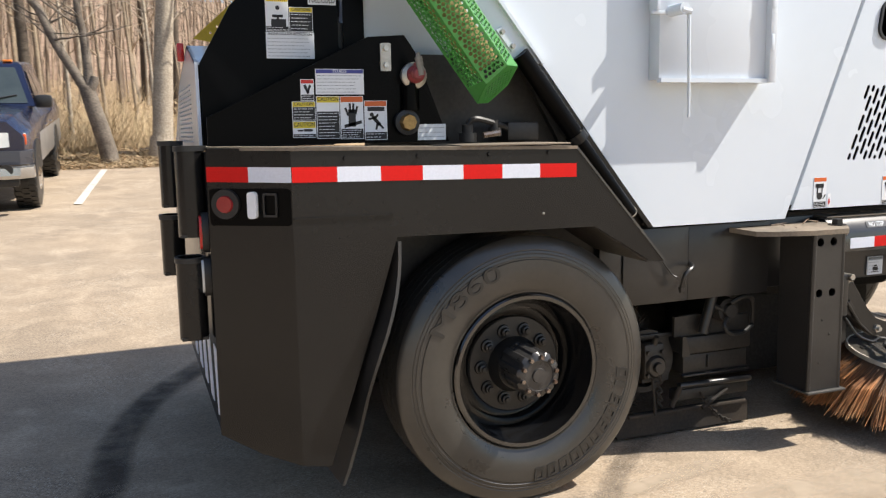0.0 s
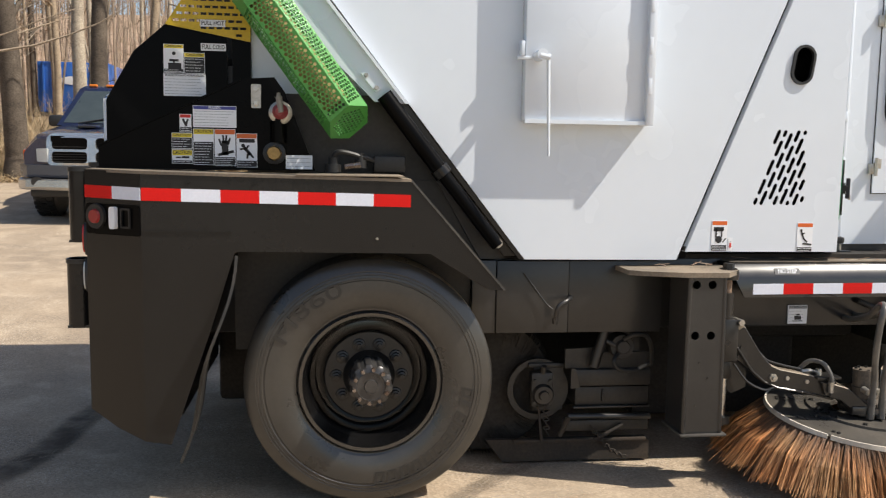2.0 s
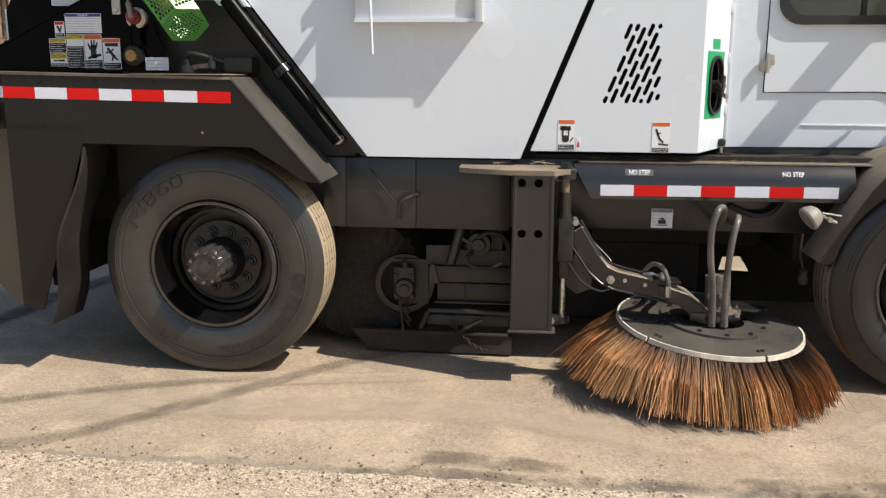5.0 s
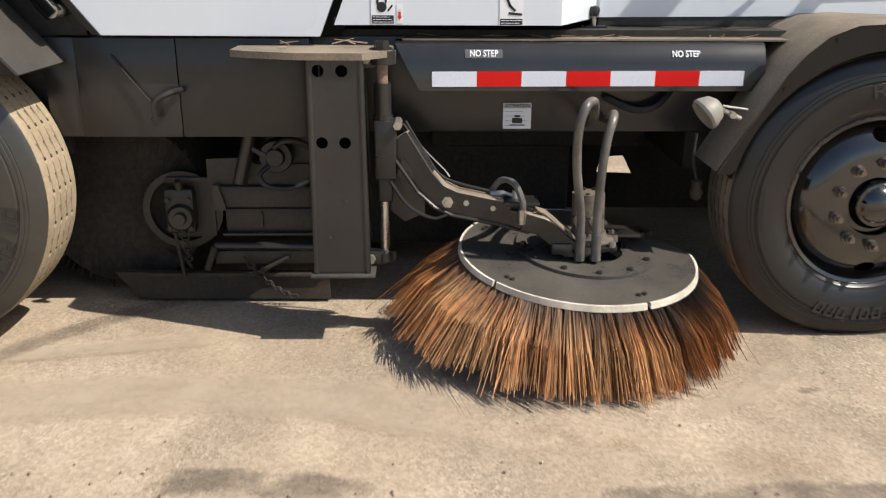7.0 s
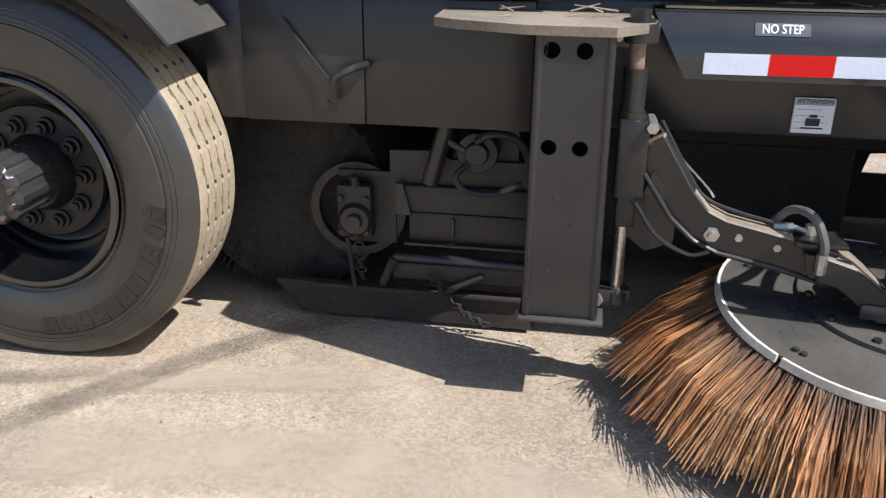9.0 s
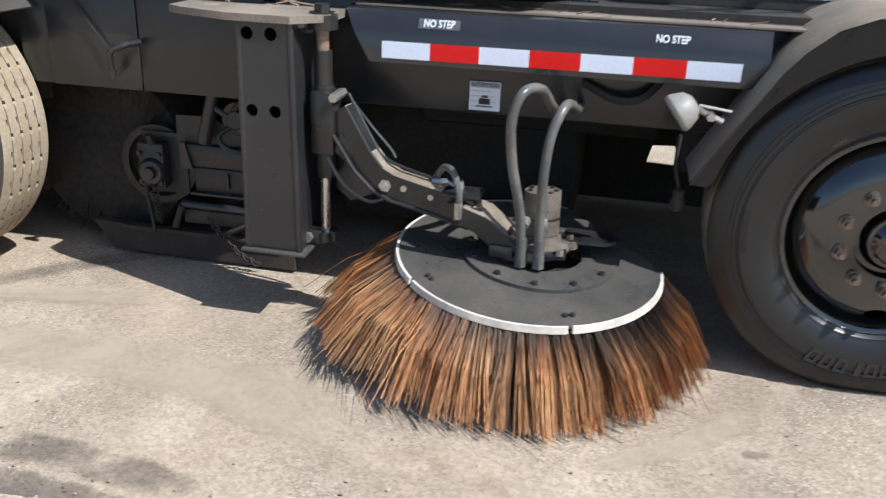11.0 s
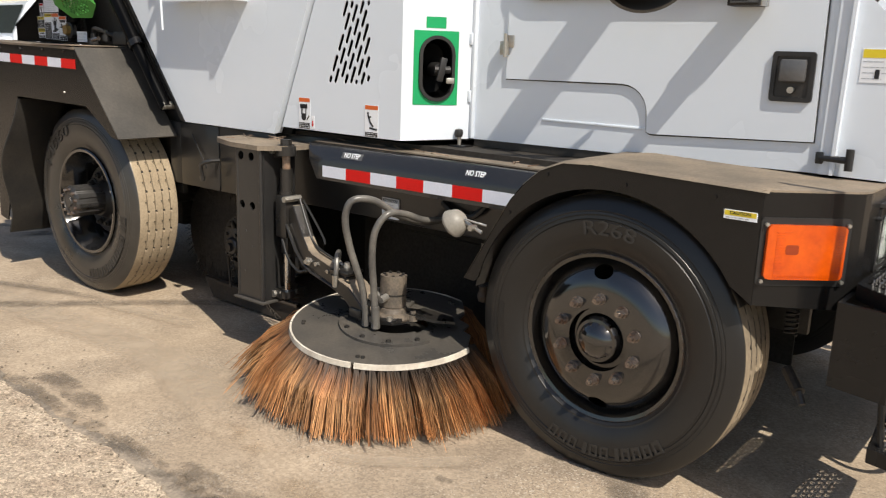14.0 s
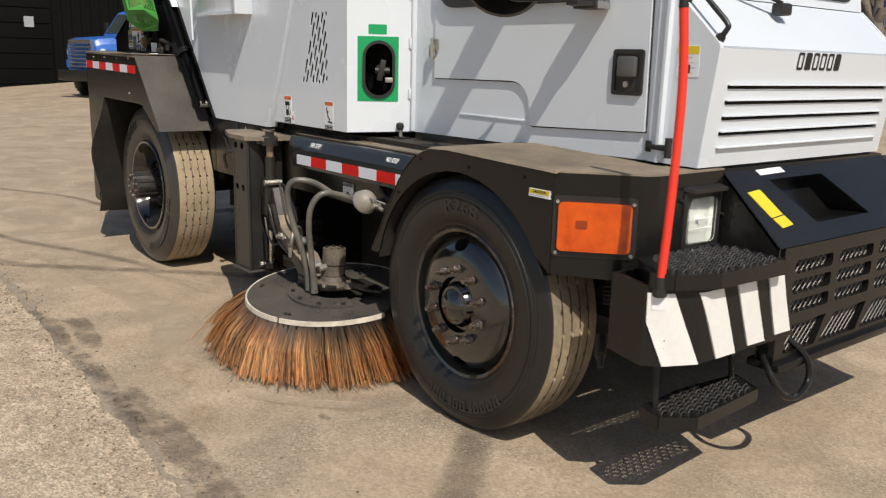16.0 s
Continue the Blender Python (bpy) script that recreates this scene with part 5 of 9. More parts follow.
tp("hopper_return", new_plate([(-0.381, 1.047), (-0.3775, 1.047), (0.3655, 2.90), (0.362, 2.90)], side(0.0305), 0.05), WHITE)
vents = []
zone = [(0.0, 1.302), (0.25, 1.302), (0.25, 1.662), (0.104, 1.662)]
slant = Vector((math.cos(radians(68)), math.sin(radians(68))))
across = Vector((slant.y, -slant.x))
for i in range(-2, 12):
    for j in range(-3, 8):
        mid = Vector((0.0, 1.302)) + across * (0.0305 * i) + slant * (0.098 * (j + 0.5 * (i % 2)))
        run = [k / 20 for k in range(-10, 11) if inside(tuple(mid + slant * (0.082 * k / 20)), zone)]
        if len(run) > 5:
            c, l = mid + slant * (0.082 * (run[0] + run[-1]) / 2), 0.082 * (run[-1] - run[0])
            vents.append(capsule(c.x, c.y, max(l, 0.024), 0.0185, radians(68), 3))
cab_out = [(-0.327, 1.082), (0.438, 1.082), (0.438, 2.90), (0.40, 2.90)]
tp("vent_cabinet", new_plate(cab_out, side(0.040), 0.004, vents + [capsule(0.206, 1.965, 0.168, 0.092, radians(82), 8)]), WHITE, "white side cabinet with slanted vent slots")
tp("vent_backing", new_box((-0.25, 0.11, 1.12), (0.43, 0.12, 2.4)), GLOSS)
tp("oval_ring", new_plate(capsule(0.206, 1.965, 0.186, 0.110, radians(82), 10), side(0.028), 0.02, [capsule(0.206, 1.965, 0.162, 0.086, radians(82), 10)]), BLACKPLASTIC, "black rubber grommet")
A0, A1 = Vector((0.438, 0.040, 0)), Vector((0.606, 0.300, 0))
aw = (A1 - A0).normalized()
an = Vector((aw.y, -aw.x, 0))


def angled(off=0.0):
    return lambda u, v, w: Vector((A0.x + aw.x * u, A0.y + aw.y * u, v)) - an * (w + off)


AL = (A1 - A0).length
tp("angled_panel", new_plate([(0, 1.082), (AL, 1.092), (AL, 2.90), (0, 2.90)], angled(), 0.012, [capsule(0.153, 1.388, 0.250, 0.134, math.pi / 2, 12)]), WHITE, "white angled panel beside the cab")
tp("green_plate", new_plate(rounded(0.050, 1.236, 0.248, 1.544, 0.003), angled(-0.002), 0.003, [capsule(0.153, 1.388, 0.258, 0.142, math.pi / 2, 12)]), GREEN_LABEL, "green backing plate around the filler")
tp("filler_ring", new_plate(capsule(0.153, 1.388, 0.274, 0.158, math.pi / 2, 14), angled(-0.012), 0.02, [capsule(0.153, 1.388, 0.246, 0.130, math.pi / 2, 14)]), BLACKPLASTIC, "dark filler ring")
bm = bmesh.new()
rings = []
for d, s in ((0.0, 1.0), (0.05, 0.96), (0.09, 0.82), (0.105, 0.5), (0.108, 0.02)):
    rings.append([bm.verts.new(angled()(0.153 + (u - 0.153) * s, 1.388 + (v - 1.388) * s, d)) for u, v in capsule(0.153, 1.388, 0.254, 0.138, math.pi / 2, 13)])
for a, b in zip(rings, rings[1:]):
    for i in range(28):
        bm.faces.new((a[i], a[(i + 1) % 28], b[(i + 1) % 28], b[i]))
tp("filler_bowl", bm, GLOSS, "black filler bowl")
o = angled()(0.165, 1.385, -0.02)
fuel = tp("coupling", rod(rod(bmesh.new(), angled()(0.165, 1.385, 0.09), o, 0.030, 0.028, 16), o + aw * -0.03, o + aw * 0.04, 0.016, None, 10), BLACKPLASTIC, "black quick coupling")
tp("coupling_ear", box(bmesh.new(), (-0.014, -0.01, -0.05), (0.014, 0.01, 0.05), 0.004, Matrix.Translation(o + an * 0.012) @ pose(0, 0, 0, 0, 12, 57)), BLACKPLASTIC, "", fuel)
tp("coupling_tab", box(bmesh.new(), (-0.018, -0.006, -0.012), (0.018, 0.006, 0.012), 0.003, Matrix.Translation(o + an * 0.02 + Vector((0.02, 0.03, -0.045))) @ pose(0, 0, 0, 0, 0, 57)), ZINC, "", fuel)
tp("small_label", new_plate(rounded(0.102, 1.554, 0.190, 1.600, 0.003), angled(-0.001), 0.002), GREEN_LABEL, "small green label")
tp("cabinet_floor", new_plate([(-0.33, 0.05), (0.44, 0.05), (0.60, 0.30), (0.60, 1.7), (-0.33, 1.7)], lambda u, v, w: Vector((u, v, 1.085 + w)), 0.02), DARK)
kn = tp("door_stop", new_rod((0.590, 0.255, 1.06), (0.590, 0.255, 1.125), 0.009, None, 10), ZINC)
tp("knob", revolve(bmesh.new(), [(0, -0.02), (0.016, -0.015), (0.02, 0), (0.016, 0.015), (0, 0.02)], (0.590, 0.25, 1.118), 2, 14), BLACKPLASTIC, "", kn)
tp("stop_base", new_box((0.555, 0.22, 1.03), (0.635, 0.30, 1.068), 0.004), BLACK)

# ---- side ledge with tape ----
bm = bmesh.new()
prof = [(0.34, 1.030), (0.045, 1.028), (0.034, 1.022), (0.004, 0.968), (0.0, 0.955), (0.0, 0.868), (0.012, 0.868), (0.012, 0.95), (0.05, 1.010), (0.34, 1.016)]
ends = []
for x0, cut in ((-0.125, 0.55), (1.14, 0.0)):
    ends.append([bm.verts.new((x0 + cut * max(0, (1.02 - z)) if x0 < 0 else x0, y, z)) for y, z in prof])
for i in range(len(prof)):
    j = (i + 1) % len(prof)
    bm.faces.new((ends[0][i], ends[0][j], ends[1][j], ends[1][i]))
bm.faces.new(ends[0]), bm.faces.new(ends[1])
tp("side_ledge", bm, LEDGE, "black side ledge with stencilled warnings")
tp("ledge_top", new_box((-0.1, 0.05, 1.031), (1.30, 0.36, 1.037)), DUSTY, "dust covered ledge top")
tape_strip([(0.0, 0.0, 0.933), (1.067, 0.0, 0.938)], 7, False, 0.051, (0, -0.002, 0))
slope_v = Vector((0, 0.030, 0.054)).normalized()
for x, boxed in ((0.176, True), (0.866, False)):
    if boxed:
        bm = bmesh.new()
        plate(bm, rounded(-0.064, -0.016, 0.064, 0.016, 0.002), lambda u, v, w: Vector((x + u, 0.016, 0.990)) + slope_v * v + Vector((0, -0.874, 0.486)) * (0.002 - w), 0.0015)
        tp("stencil_plate", bm, material("stencil_overspray", (0.05, 0.052, 0.056), 0.4, second=(0.14, 0.14, 0.145), big=30, fine=90, mix=0.7), "grey overspray round the stencil")
    bm = lay(letters("NO STEP", 0.033, 0.0006), Vector((x, 0.016, 0.990)) + Vector((0, -0.874, 0.486)) * 0.003, (1, 0, 0), slope_v, 0.74)
    tp("lettering", bm, PAPER, "white warning lettering")
for k in range(16):
    rq = random.Random(40 + k)
    a = Vector((rq.uniform(-0.05, 1.1), rq.uniform(0.06, 0.2), 1.041))
    tp("twig", new_rod(a, a + Vector((rq.uniform(-0.11, 0.11), rq.uniform(-0.05, 0.05), rq.uniform(0.0, 0.012))), 0.003, 0.0012, 5), RUST)
hl = tp("hanging_link", tube(bmesh.new(), smooth_path([(0.925, 0.0, 0.72), (0.922, -0.004, 0.63), (0.94, -0.006, 0.56)], 4), 0.006, 8), RUSTDARK, "short link hanging behind the wheel arch")
tp("link_ball", revolve(bmesh.new(), [(0.0, -0.05), (0.018, -0.042), (0.024, -0.02), (0.016, 0.0), (0.020, 0.02), (0.0, 0.03)], (0.943, -0.006, 0.53), 2, 14), RUSTDARK, "", hl)
tp("tag", new_box((0.258, 0.128, 0.713), (0.359, 0.134, 0.806), 0.001), PAPER, "white information tag")
tp("loom", tube(bmesh.new(), smooth_path([(0.62, 0.12, 0.83), (0.72, 0.10, 0.79), (0.80, 0.1, 0.80), (0.86, 0.12, 0.86)], 6), 0.014, 8), BLACKPLASTIC)

# ---- post and shelf carrying the broom ----
post = tp("broom_post", new_plate([(-0.403, 0.272), (-0.213, 0.272), (-0.222, 0.985), (-0.232, 1.0), (-0.39, 1.0), (-0.40, 0.985)], side(-0.18), 0.012, [circle(x, z, 0.0195, 18) for x, z in ((-0.364, 0.957), (-0.289, 0.957), (-0.360, 0.725), (-0.285, 0.725))]), FRAME, "dark upright mounting post with holes")
tp("post_flange", new_plate([(-0.178, 0.272), (0.02, 0.272), (0.03, 1.0), (-0.168, 1.0)], lambda u, v, w: Vector((-0.216 - w - 0.012 * (v - 0.272), u, v)), 0.012), FRAME, "", post)
tp("post_flange", new_plate([(-0.178, 0.272), (0.02, 0.272), (0.03, 1.0), (-0.168, 1.0)], lambda u, v, w: Vector((-0.400 + w, u, v)), 0.012), FRAME, "", post)
tp("post_edge", new_rod((-0.2215, -0.1735, 0.272), (-0.2300, -0.1735, 0.995), 0.011, None, 14), FRAME, "", post)
tp("post_edge", new_rod((-0.3960, -0.1735, 0.272), (-0.3930, -0.1735, 0.995), 0.011, None, 14), FRAME, "", post)
for x, z in ((-0.335, 0.60), (-0.290, 0.53), (-0.345, 0.40)):
    tp("rivet", new_rod((x, -0.180, z), (x, -0.184, z), 0.005, 0.004, 8), DARK, "", post)
tp("post_foot", new_box((-0.415, -0.20, 0.260), (-0.195, 0.03, 0.270), 0.002), PLATE, "", post)
tp("post_web", new_box((-0.38, 0.0, 0.30), (-0.24, 0.012, 0.98)), DARK, "", post)
tp("shelf", new_plate([(-0.655, -0.10), (-0.60, -0.135), (-0.42, -0.195), (-0.22, -0.198), (-0.13, -0.10), (-0.13, 0.10), (-0.655, 0.10)], lambda u, v, w: Vector((u, v, 1.014 - w)), 0.022), DUSTY, "dust covered steel shelf with dry twigs")
for i in range(6):
    rg = random.Random(i)
    a = Vector((rg.uniform(-0.55, -0.2), rg.uniform(-0.15, 0.0), 1.027))
    tp("twig", new_rod(a, a + Vector((rg.uniform(-0.12, 0.12), rg.uniform(-0.05, 0.05), rg.uniform(0.0, 0.02))), 0.003, 0.0015, 5), RUST)
PX, PY = -0.165, -0.075
pv = tp("pivot", rod(rod(bmesh.new(), (PX, PY, 0.968), (PX, PY, 1.012), 0.047, None, 24), (PX, PY, 1.012), (PX, PY, 1.018), 0.040, None, 20), ARM, "upright broom pivot")
tp("pivot_cap", rod(bmesh.new(), (PX, PY, 1.015), (PX, PY, 1.042), 0.027, 0.025, 6), ARM, "", pv)
tp("pivot_lug", new_box((PX - 0.11, PY - 0.03, 0.955), (PX - 0.02, PY + 0.03, 1.01), 0.006), ARM, "", pv)
tp("pivot_bolt", new_rod((PX - 0.05, PY - 0.05, 0.985), (PX - 0.05, PY + 0.02, 0.985), 0.014, None, 6), ZINC, "", pv)
tp("pivot_pin", new_rod((PX, PY, 0.90), (PX, PY, 0.97), 0.019), RUST, "rusty pivot pin", pv)
tp("sleeve", rod(rod(bmesh.new(), (PX, PY, 0.80), (PX, PY, 0.905), 0.029, None, 20), (PX, PY, 0.78), (PX, PY, 0.80), 0.034, None, 20), ARM, "", pv)
tp("clevis", box(new_box((PX - 0.030, PY - 0.045, 0.585), (PX + 0.045, PY + 0.04, 0.785), 0.008), (PX - 0.02, PY - 0.02, 0.50), (PX + 0.03, PY + 0.02, 0.585), 0.006), ARM, "", pv)
tp("clevis_bolt", new_rod((PX + 0.05, PY - 0.06, 0.772), (PX + 0.05, PY + 0.04, 0.772), 0.015, None, 6), ZINC, "", pv)
tp("shaft", new_rod((PX, PY, 0.315), (PX, PY, 0.50), 0.0165), STEEL, "bright steel shaft", pv)
tp("lower_lug", rod(new_box((PX - 0.075, PY - 0.035, 0.275), (PX + 0.0, PY + 0.035, 0.325), 0.006), (PX, PY, 0.285), (PX, PY, 0.318), 0.038, None, 20), ARM, "", pv)
tp("lug_bolt", new_rod((PX - 0.05, PY - 0.05, 0.30), (PX - 0.05, PY + 0.04, 0.30), 0.018, None, 6), ZINC, "", pv)
tp("stop_plate", new_plate([(PX + 0.02, 0.62), (PX + 0.14, 0.52), (PX + 0.14, 0.44), (PX + 0.07, 0.41), (PX + 0.02, 0.45)], side(PY + 0.05), 0.01), ARM, "", pv)

# ---- broom arm ----
def beam(bm, pts, w, h):
    """A square-section bar along a path: w across, h upright."""
    pts = [Vector(p) for p in pts]
    rings = []
    for i, p in enumerate(pts):
        way = (pts[min(i + 1, len(pts) - 1)] - pts[max(i - 1, 0)]).normalized()
        u = way.cross((0, 0, 1)).normalized()
        v = u.cross(way)
        rings.append([bm.verts.new(p + u * a * w / 2 + v * b * h / 2) for a, b in ((-1, -1), (1, -1), (1, 1), (-1, 1))])
    for a, b in zip(rings, rings[1:]):
        for k in range(4):
            f = bm.faces.new((a[k], a[(k + 1) % 4], b[(k + 1) % 4], b[k]))
            f.material_index = 1 if k == 2 else 0
    bm.faces.new(rings[0]), bm.faces.new(rings[-1])
    bmesh.ops.recalc_face_normals(bm, faces=bm.faces)
    bmesh.ops.bevel(bm, geom=[e for e in bm.edges], offset=0.004, segments=1, affect='EDGES')
    bm.normal_update()
    # up-facing faces take the dust tone with sunlight put into it
    for f in bm.faces:
        f.material_index = 1 if f.normal.z > 0.62 else 0
    return bm


arm = tp("broom_arm", beam(bmesh.new(), [(-0.115, -0.07, 0.725), (-0.03, -0.085, 0.590), (0.02, -0.095, 0.535), (0.08, -0.105, 0.508), (0.22, -0.130, 0.484), (0.34, -0.15, 0.458)], 0.062, 0.088), [ARM, ARMTOP], "bent dusty broom arm")
tp("arm_web", new_plate([(-0.12, 0.60), (-0.03, 0.53), (0.05, 0.47), (0.09, 0.465), (0.09, 0.49), (-0.02, 0.56), (-0.10, 0.66)], side(-0.11), 0.03), ARM, "", arm)
tp("arm_bolt", rod(new_rod((0.052, -0.14, 0.512), (0.052, -0.06, 0.512), 0.020, None, 6), (0.052, -0.155, 0.512), (0.052, -0.14, 0.512), 0.011, None, 8), ZINC, "", arm)
tp("arm_end", beam(bmesh.new(), [(0.31, -0.146, 0.464), (0.37, -0.153, 0.448), (0.43, -0.158, 0.400), (0.475, -0.160, 0.362)], 0.115, 0.066), [ARM, ARMTOP], "", arm)
tp("arm_flange", beam(bmesh.new(), [(-0.125, -0.112, 0.655), (-0.05, -0.122, 0.545), (0.01, -0.130, 0.492), (0.07, -0.138, 0.466), (0.22, -0.162, 0.442), (0.33, -0.180, 0.418)], 0.016, 0.012), [ARM, ARM], "", arm)
for x, y, z in ((0.115, -0.138, 0.512), (0.205, -0.152, 0.498)):
    tp("arm_bolt", new_rod((x, y, z), (x, y - 0.014, z), 0.010, None, 6), ZINC, "", arm)
tp("arm_line", tube(bmesh.new(), smooth_path([(-0.09, -0.06, 0.775), (-0.02, -0.075, 0.66), (0.03, -0.085, 0.592), (0.10, -0.10, 0.566), (0.20, -0.115, 0.545)], 6), 0.0055, 8), BLACKPLASTIC, "", arm)
tp("arm_fitting", rod(new_rod((0.20, -0.115, 0.535), (0.245, -0.122, 0.540), 0.011, None, 6), (0.245, -0.122, 0.540), (0.275, -0.128, 0.532), 0.007, None, 8), ZINC, "", arm)
tp("arm_ear", new_plate([(0.26, 0.50), (0.37, 0.485), (0.37, 0.43), (0.28, 0.44)], side(-0.195), 0.012), ARM, "", arm)
tp("arm_top_plate", box(bmesh.new(), (0.24, -0.19, 0.512), (0.36, -0.09, 0.524), 0.003), ARM, "", arm)
tp("arm_cap", rod(bmesh.new(), (0.285, -0.12, 0.52), (0.285, -0.12, 0.548), 0.016, 0.012, 10), ZINC, "", arm)
tp("arm_hose", tube(bmesh.new(), smooth_path([(0.20, -0.09, 0.535), (0.235, -0.12, 0.585), (0.275, -0.17, 0.585), (0.300, -0.20, 0.53), (0.300, -0.205, 0.48)], 6), 0.011, 8), HOSE, "", arm)
tp("arm_fitting", new_rod((0.300, -0.205, 0.505), (0.300, -0.205, 0.455), 0.014, 0.012, 6), ZINC, "", arm)
tp("arm_cable", tube(bmesh.new(), smooth_path([(-0.10, -0.03, 0.76), (-0.03, -0.02, 0.67), (0.04, -0.03, 0.60), (0.06, -0.04, 0.575)], 6), 0.006, 6), BLACKPLASTIC, "", arm)
tp("arm_cable", tube(bmesh.new(), smooth_path([(-0.14, -0.125, 0.58), (-0.08, -0.14, 0.50), (0.0, -0.15, 0.46), (0.05, -0.15, 0.47)], 6), 0.006, 6), BLACKPLASTIC, "", arm)
tp("hub_plate", new_plate([(0.455, -0.215), (0.53, -0.215), (0.61, -0.16), (0.66, -0.04), (0.58, 0.02), (0.46, -0.02)], lambda u, v, w: Vector((u, v, 0.362 - 0.02 * (u - 0.5) + 0.06 * (v + 0.1) - w)), 0.014), ARM, "", arm)
tp("hub_wing", new_plate([(0.60, -0.10), (0.74, -0.06), (0.80, 0.0), (0.76, 0.04), (0.62, 0.02)], lambda u, v, w: Vector((u, v, 0.385 - 0.10 * (u - 0.6) - w)), 0.012), ARM, "", arm)

# broom motor and hoses
MC = Vector((0.545, -0.105, 0.36))
MT = Vector((0.540, -0.095, 0.536))
motor = tp("broom_motor", rod(rod(bmesh.new(), MC, MC.lerp(MT, 0.25), 0.050, 0.054, 24), MC.lerp(MT, 0.25), MT, 0.056, 0.056, 24), CAST, "dusty cast hydraulic broom motor")
for k in range(7):
    a = 2 * math.pi * k / 7
    p = MT + Vector((0.040 * math.cos(a), 0.040 * math.sin(a), 0))
    tp("motor_bolt", new_rod(p - Vector((0, 0, 0.004)), p + Vector((0, 0, 0.006)), 0.008, 0.007, 6), ARM, "", motor)
tp("motor_ring", new_rod(MC.lerp(MT, 0.52), MC.lerp(MT, 0.56), 0.0575, None, 24), ARM, "", motor)
tp("motor_foot", new_box((0.48, -0.20, 0.352), (0.63, -0.04, 0.374), 0.008), ARM, "", motor)
tp("motor_flange", revolve(bmesh.new(), [(0.0, 0.0), (0.088, 0.0), (0.092, 0.010), (0.088, 0.026), (0.066, 0.032), (0.060, 0.050), (0.0, 0.050)], (MC.x, MC.y, 0.352), 2, 28), CAST, "", motor)
for a in (20, 140, 260):
    lug = Vector((MC.x + 0.092 * math.cos(radians(a)), MC.y + 0.092 * math.sin(radians(a)), 0.352))
    tp("motor_lug", rod(rod(bmesh.new(), lug, lug + Vector((0, 0, 0.024)), 0.028, 0.026, 16), lug + Vector((0, 0, 0.024)), lug + Vector((0, 0, 0.040)), 0.014, 0.013, 6), CAST, "", motor)
for side_x in (-1, 1):
    tp("motor_port", new_rod((MC.x + 0.026 * side_x - 0.02, MC.y - 0.045, 0.452), (MC.x + 0.028 * side_x - 0.02, MC.y - 0.085, 0.446), 0.017, 0.015, 8), ZINC, "", motor)
tp("arm_knuckle", box(new_box((0.40, -0.225, 0.350), (0.475, -0.10, 0.392), 0.010), (0.415, -0.20, 0.388), (0.462, -0.12, 0.425), 0.010), ARM, "", motor)
for p in ((0.487, -0.195), (0.612, -0.195), (0.612, -0.058)):
    tp("motor_bolt", new_rod((p[0], p[1], 0.37), (p[0], p[1], 0.388), 0.012, None, 6), ZINC, "", motor)
hoses = ([(0.498, -0.215, 0.36), (0.490, -0.235, 0.50), (0.462, -0.275, 0.66), (0.455, -0.300, 0.79), (0.480, -0.285, 0.866), (0.520, -0.200, 0.862), (0.545, -0.08, 0.79), (0.56, 0.06, 0.745), (0.57, 0.16, 0.74)],
         [(0.552, -0.215, 0.36), (0.548, -0.225, 0.50), (0.550, -0.240, 0.64), (0.562, -0.235, 0.75), (0.588, -0.190, 0.815), (0.600, -0.10, 0.805), (0.612, 0.0, 0.77), (0.62, 0.15, 0.75)])
for pts in hoses:
    h = tp("broom_hose", tube(bmesh.new(), smooth_path(pts, 7), 0.0145, 12), HOSE, "grey rubber hydraulic hose")
    a = Vector(pts[0])
    tp("crimp", rod(rod(bmesh.new(), a - Vector((0, 0, 0.01)), a + Vector((0, -0.004, 0.065)), 0.0175, None, 12), a - Vector((0, 0, 0.03)), a - Vector((0, 0, 0.005)), 0.019, None, 6), HOSE, "", h)

# ---- gutter broom ----
BC, BR = Vector((0.512, -0.095, 0.318)), 0.408
bt = Matrix.Translation(BC) @ pose(0, 0, 0, 4.5, 3.0, 0)


def on_disc(u, v, w):
    return bt @ Vector((u, v, w))


notch = [(BR * math.cos(radians(a)), BR * math.sin(radians(a))) for a in range(76, 368, 4)] + [(0.345, 0.135), (0.29, 0.15), (0.275, 0.215), (0.20, 0.235), (0.185, 0.30)]
broom = tp("gutter_broom", new_plate(notch, lambda u, v, w: on_disc(u, v, -w), 0.010, [circle(0.03, 0.02, 0.135, 30)]), DISC, "round gutter broom with rust brown wire bristles")
shoe = [(0.03 + 0.245 * math.cos(radians(a)), 0.02 + 0.245 * math.sin(radians(a))) for a in range(112, 352, 6)] + [(0.03 + 0.135 * math.cos(radians(a)), 0.02 + 0.135 * math.sin(radians(a))) for a in range(346, 106, -6)]
tp("disc_ring", new_plate(shoe, lambda u, v, w: on_disc(u, v, 0.012 - w), 0.012), DISC, "raised horseshoe plate", broom)
tp("disc_hub", new_plate(circle(0.03, 0.02, 0.15, 30), lambda u, v, w: on_disc(u, v, -0.05 - w), 0.02), DARK, "", broom)
for k in range(8):
    a = radians(118 + 31 * k)
    p = on_disc(0.03 + 0.22 * math.cos(a), 0.02 + 0.22 * math.sin(a), 0.008)
    tp("disc_bolt", new_rod(p, p + Vector((0, 0, 0.012)), 0.012, 0.010, 6), ARM, "", broom)
for k in range(5):
    for d in (0, 0.06):
        a = 2 * math.pi * k / 5 + 0.1 + d
        if k == 0:
            continue
        p = on_disc(0.36 * math.cos(a), 0.36 * math.sin(a), 0.0)
        tp("disc_bolt", new_rod(p, p + Vector((0, 0, 0.008)), 0.009, 0.008, 6), DARK, "", broom)
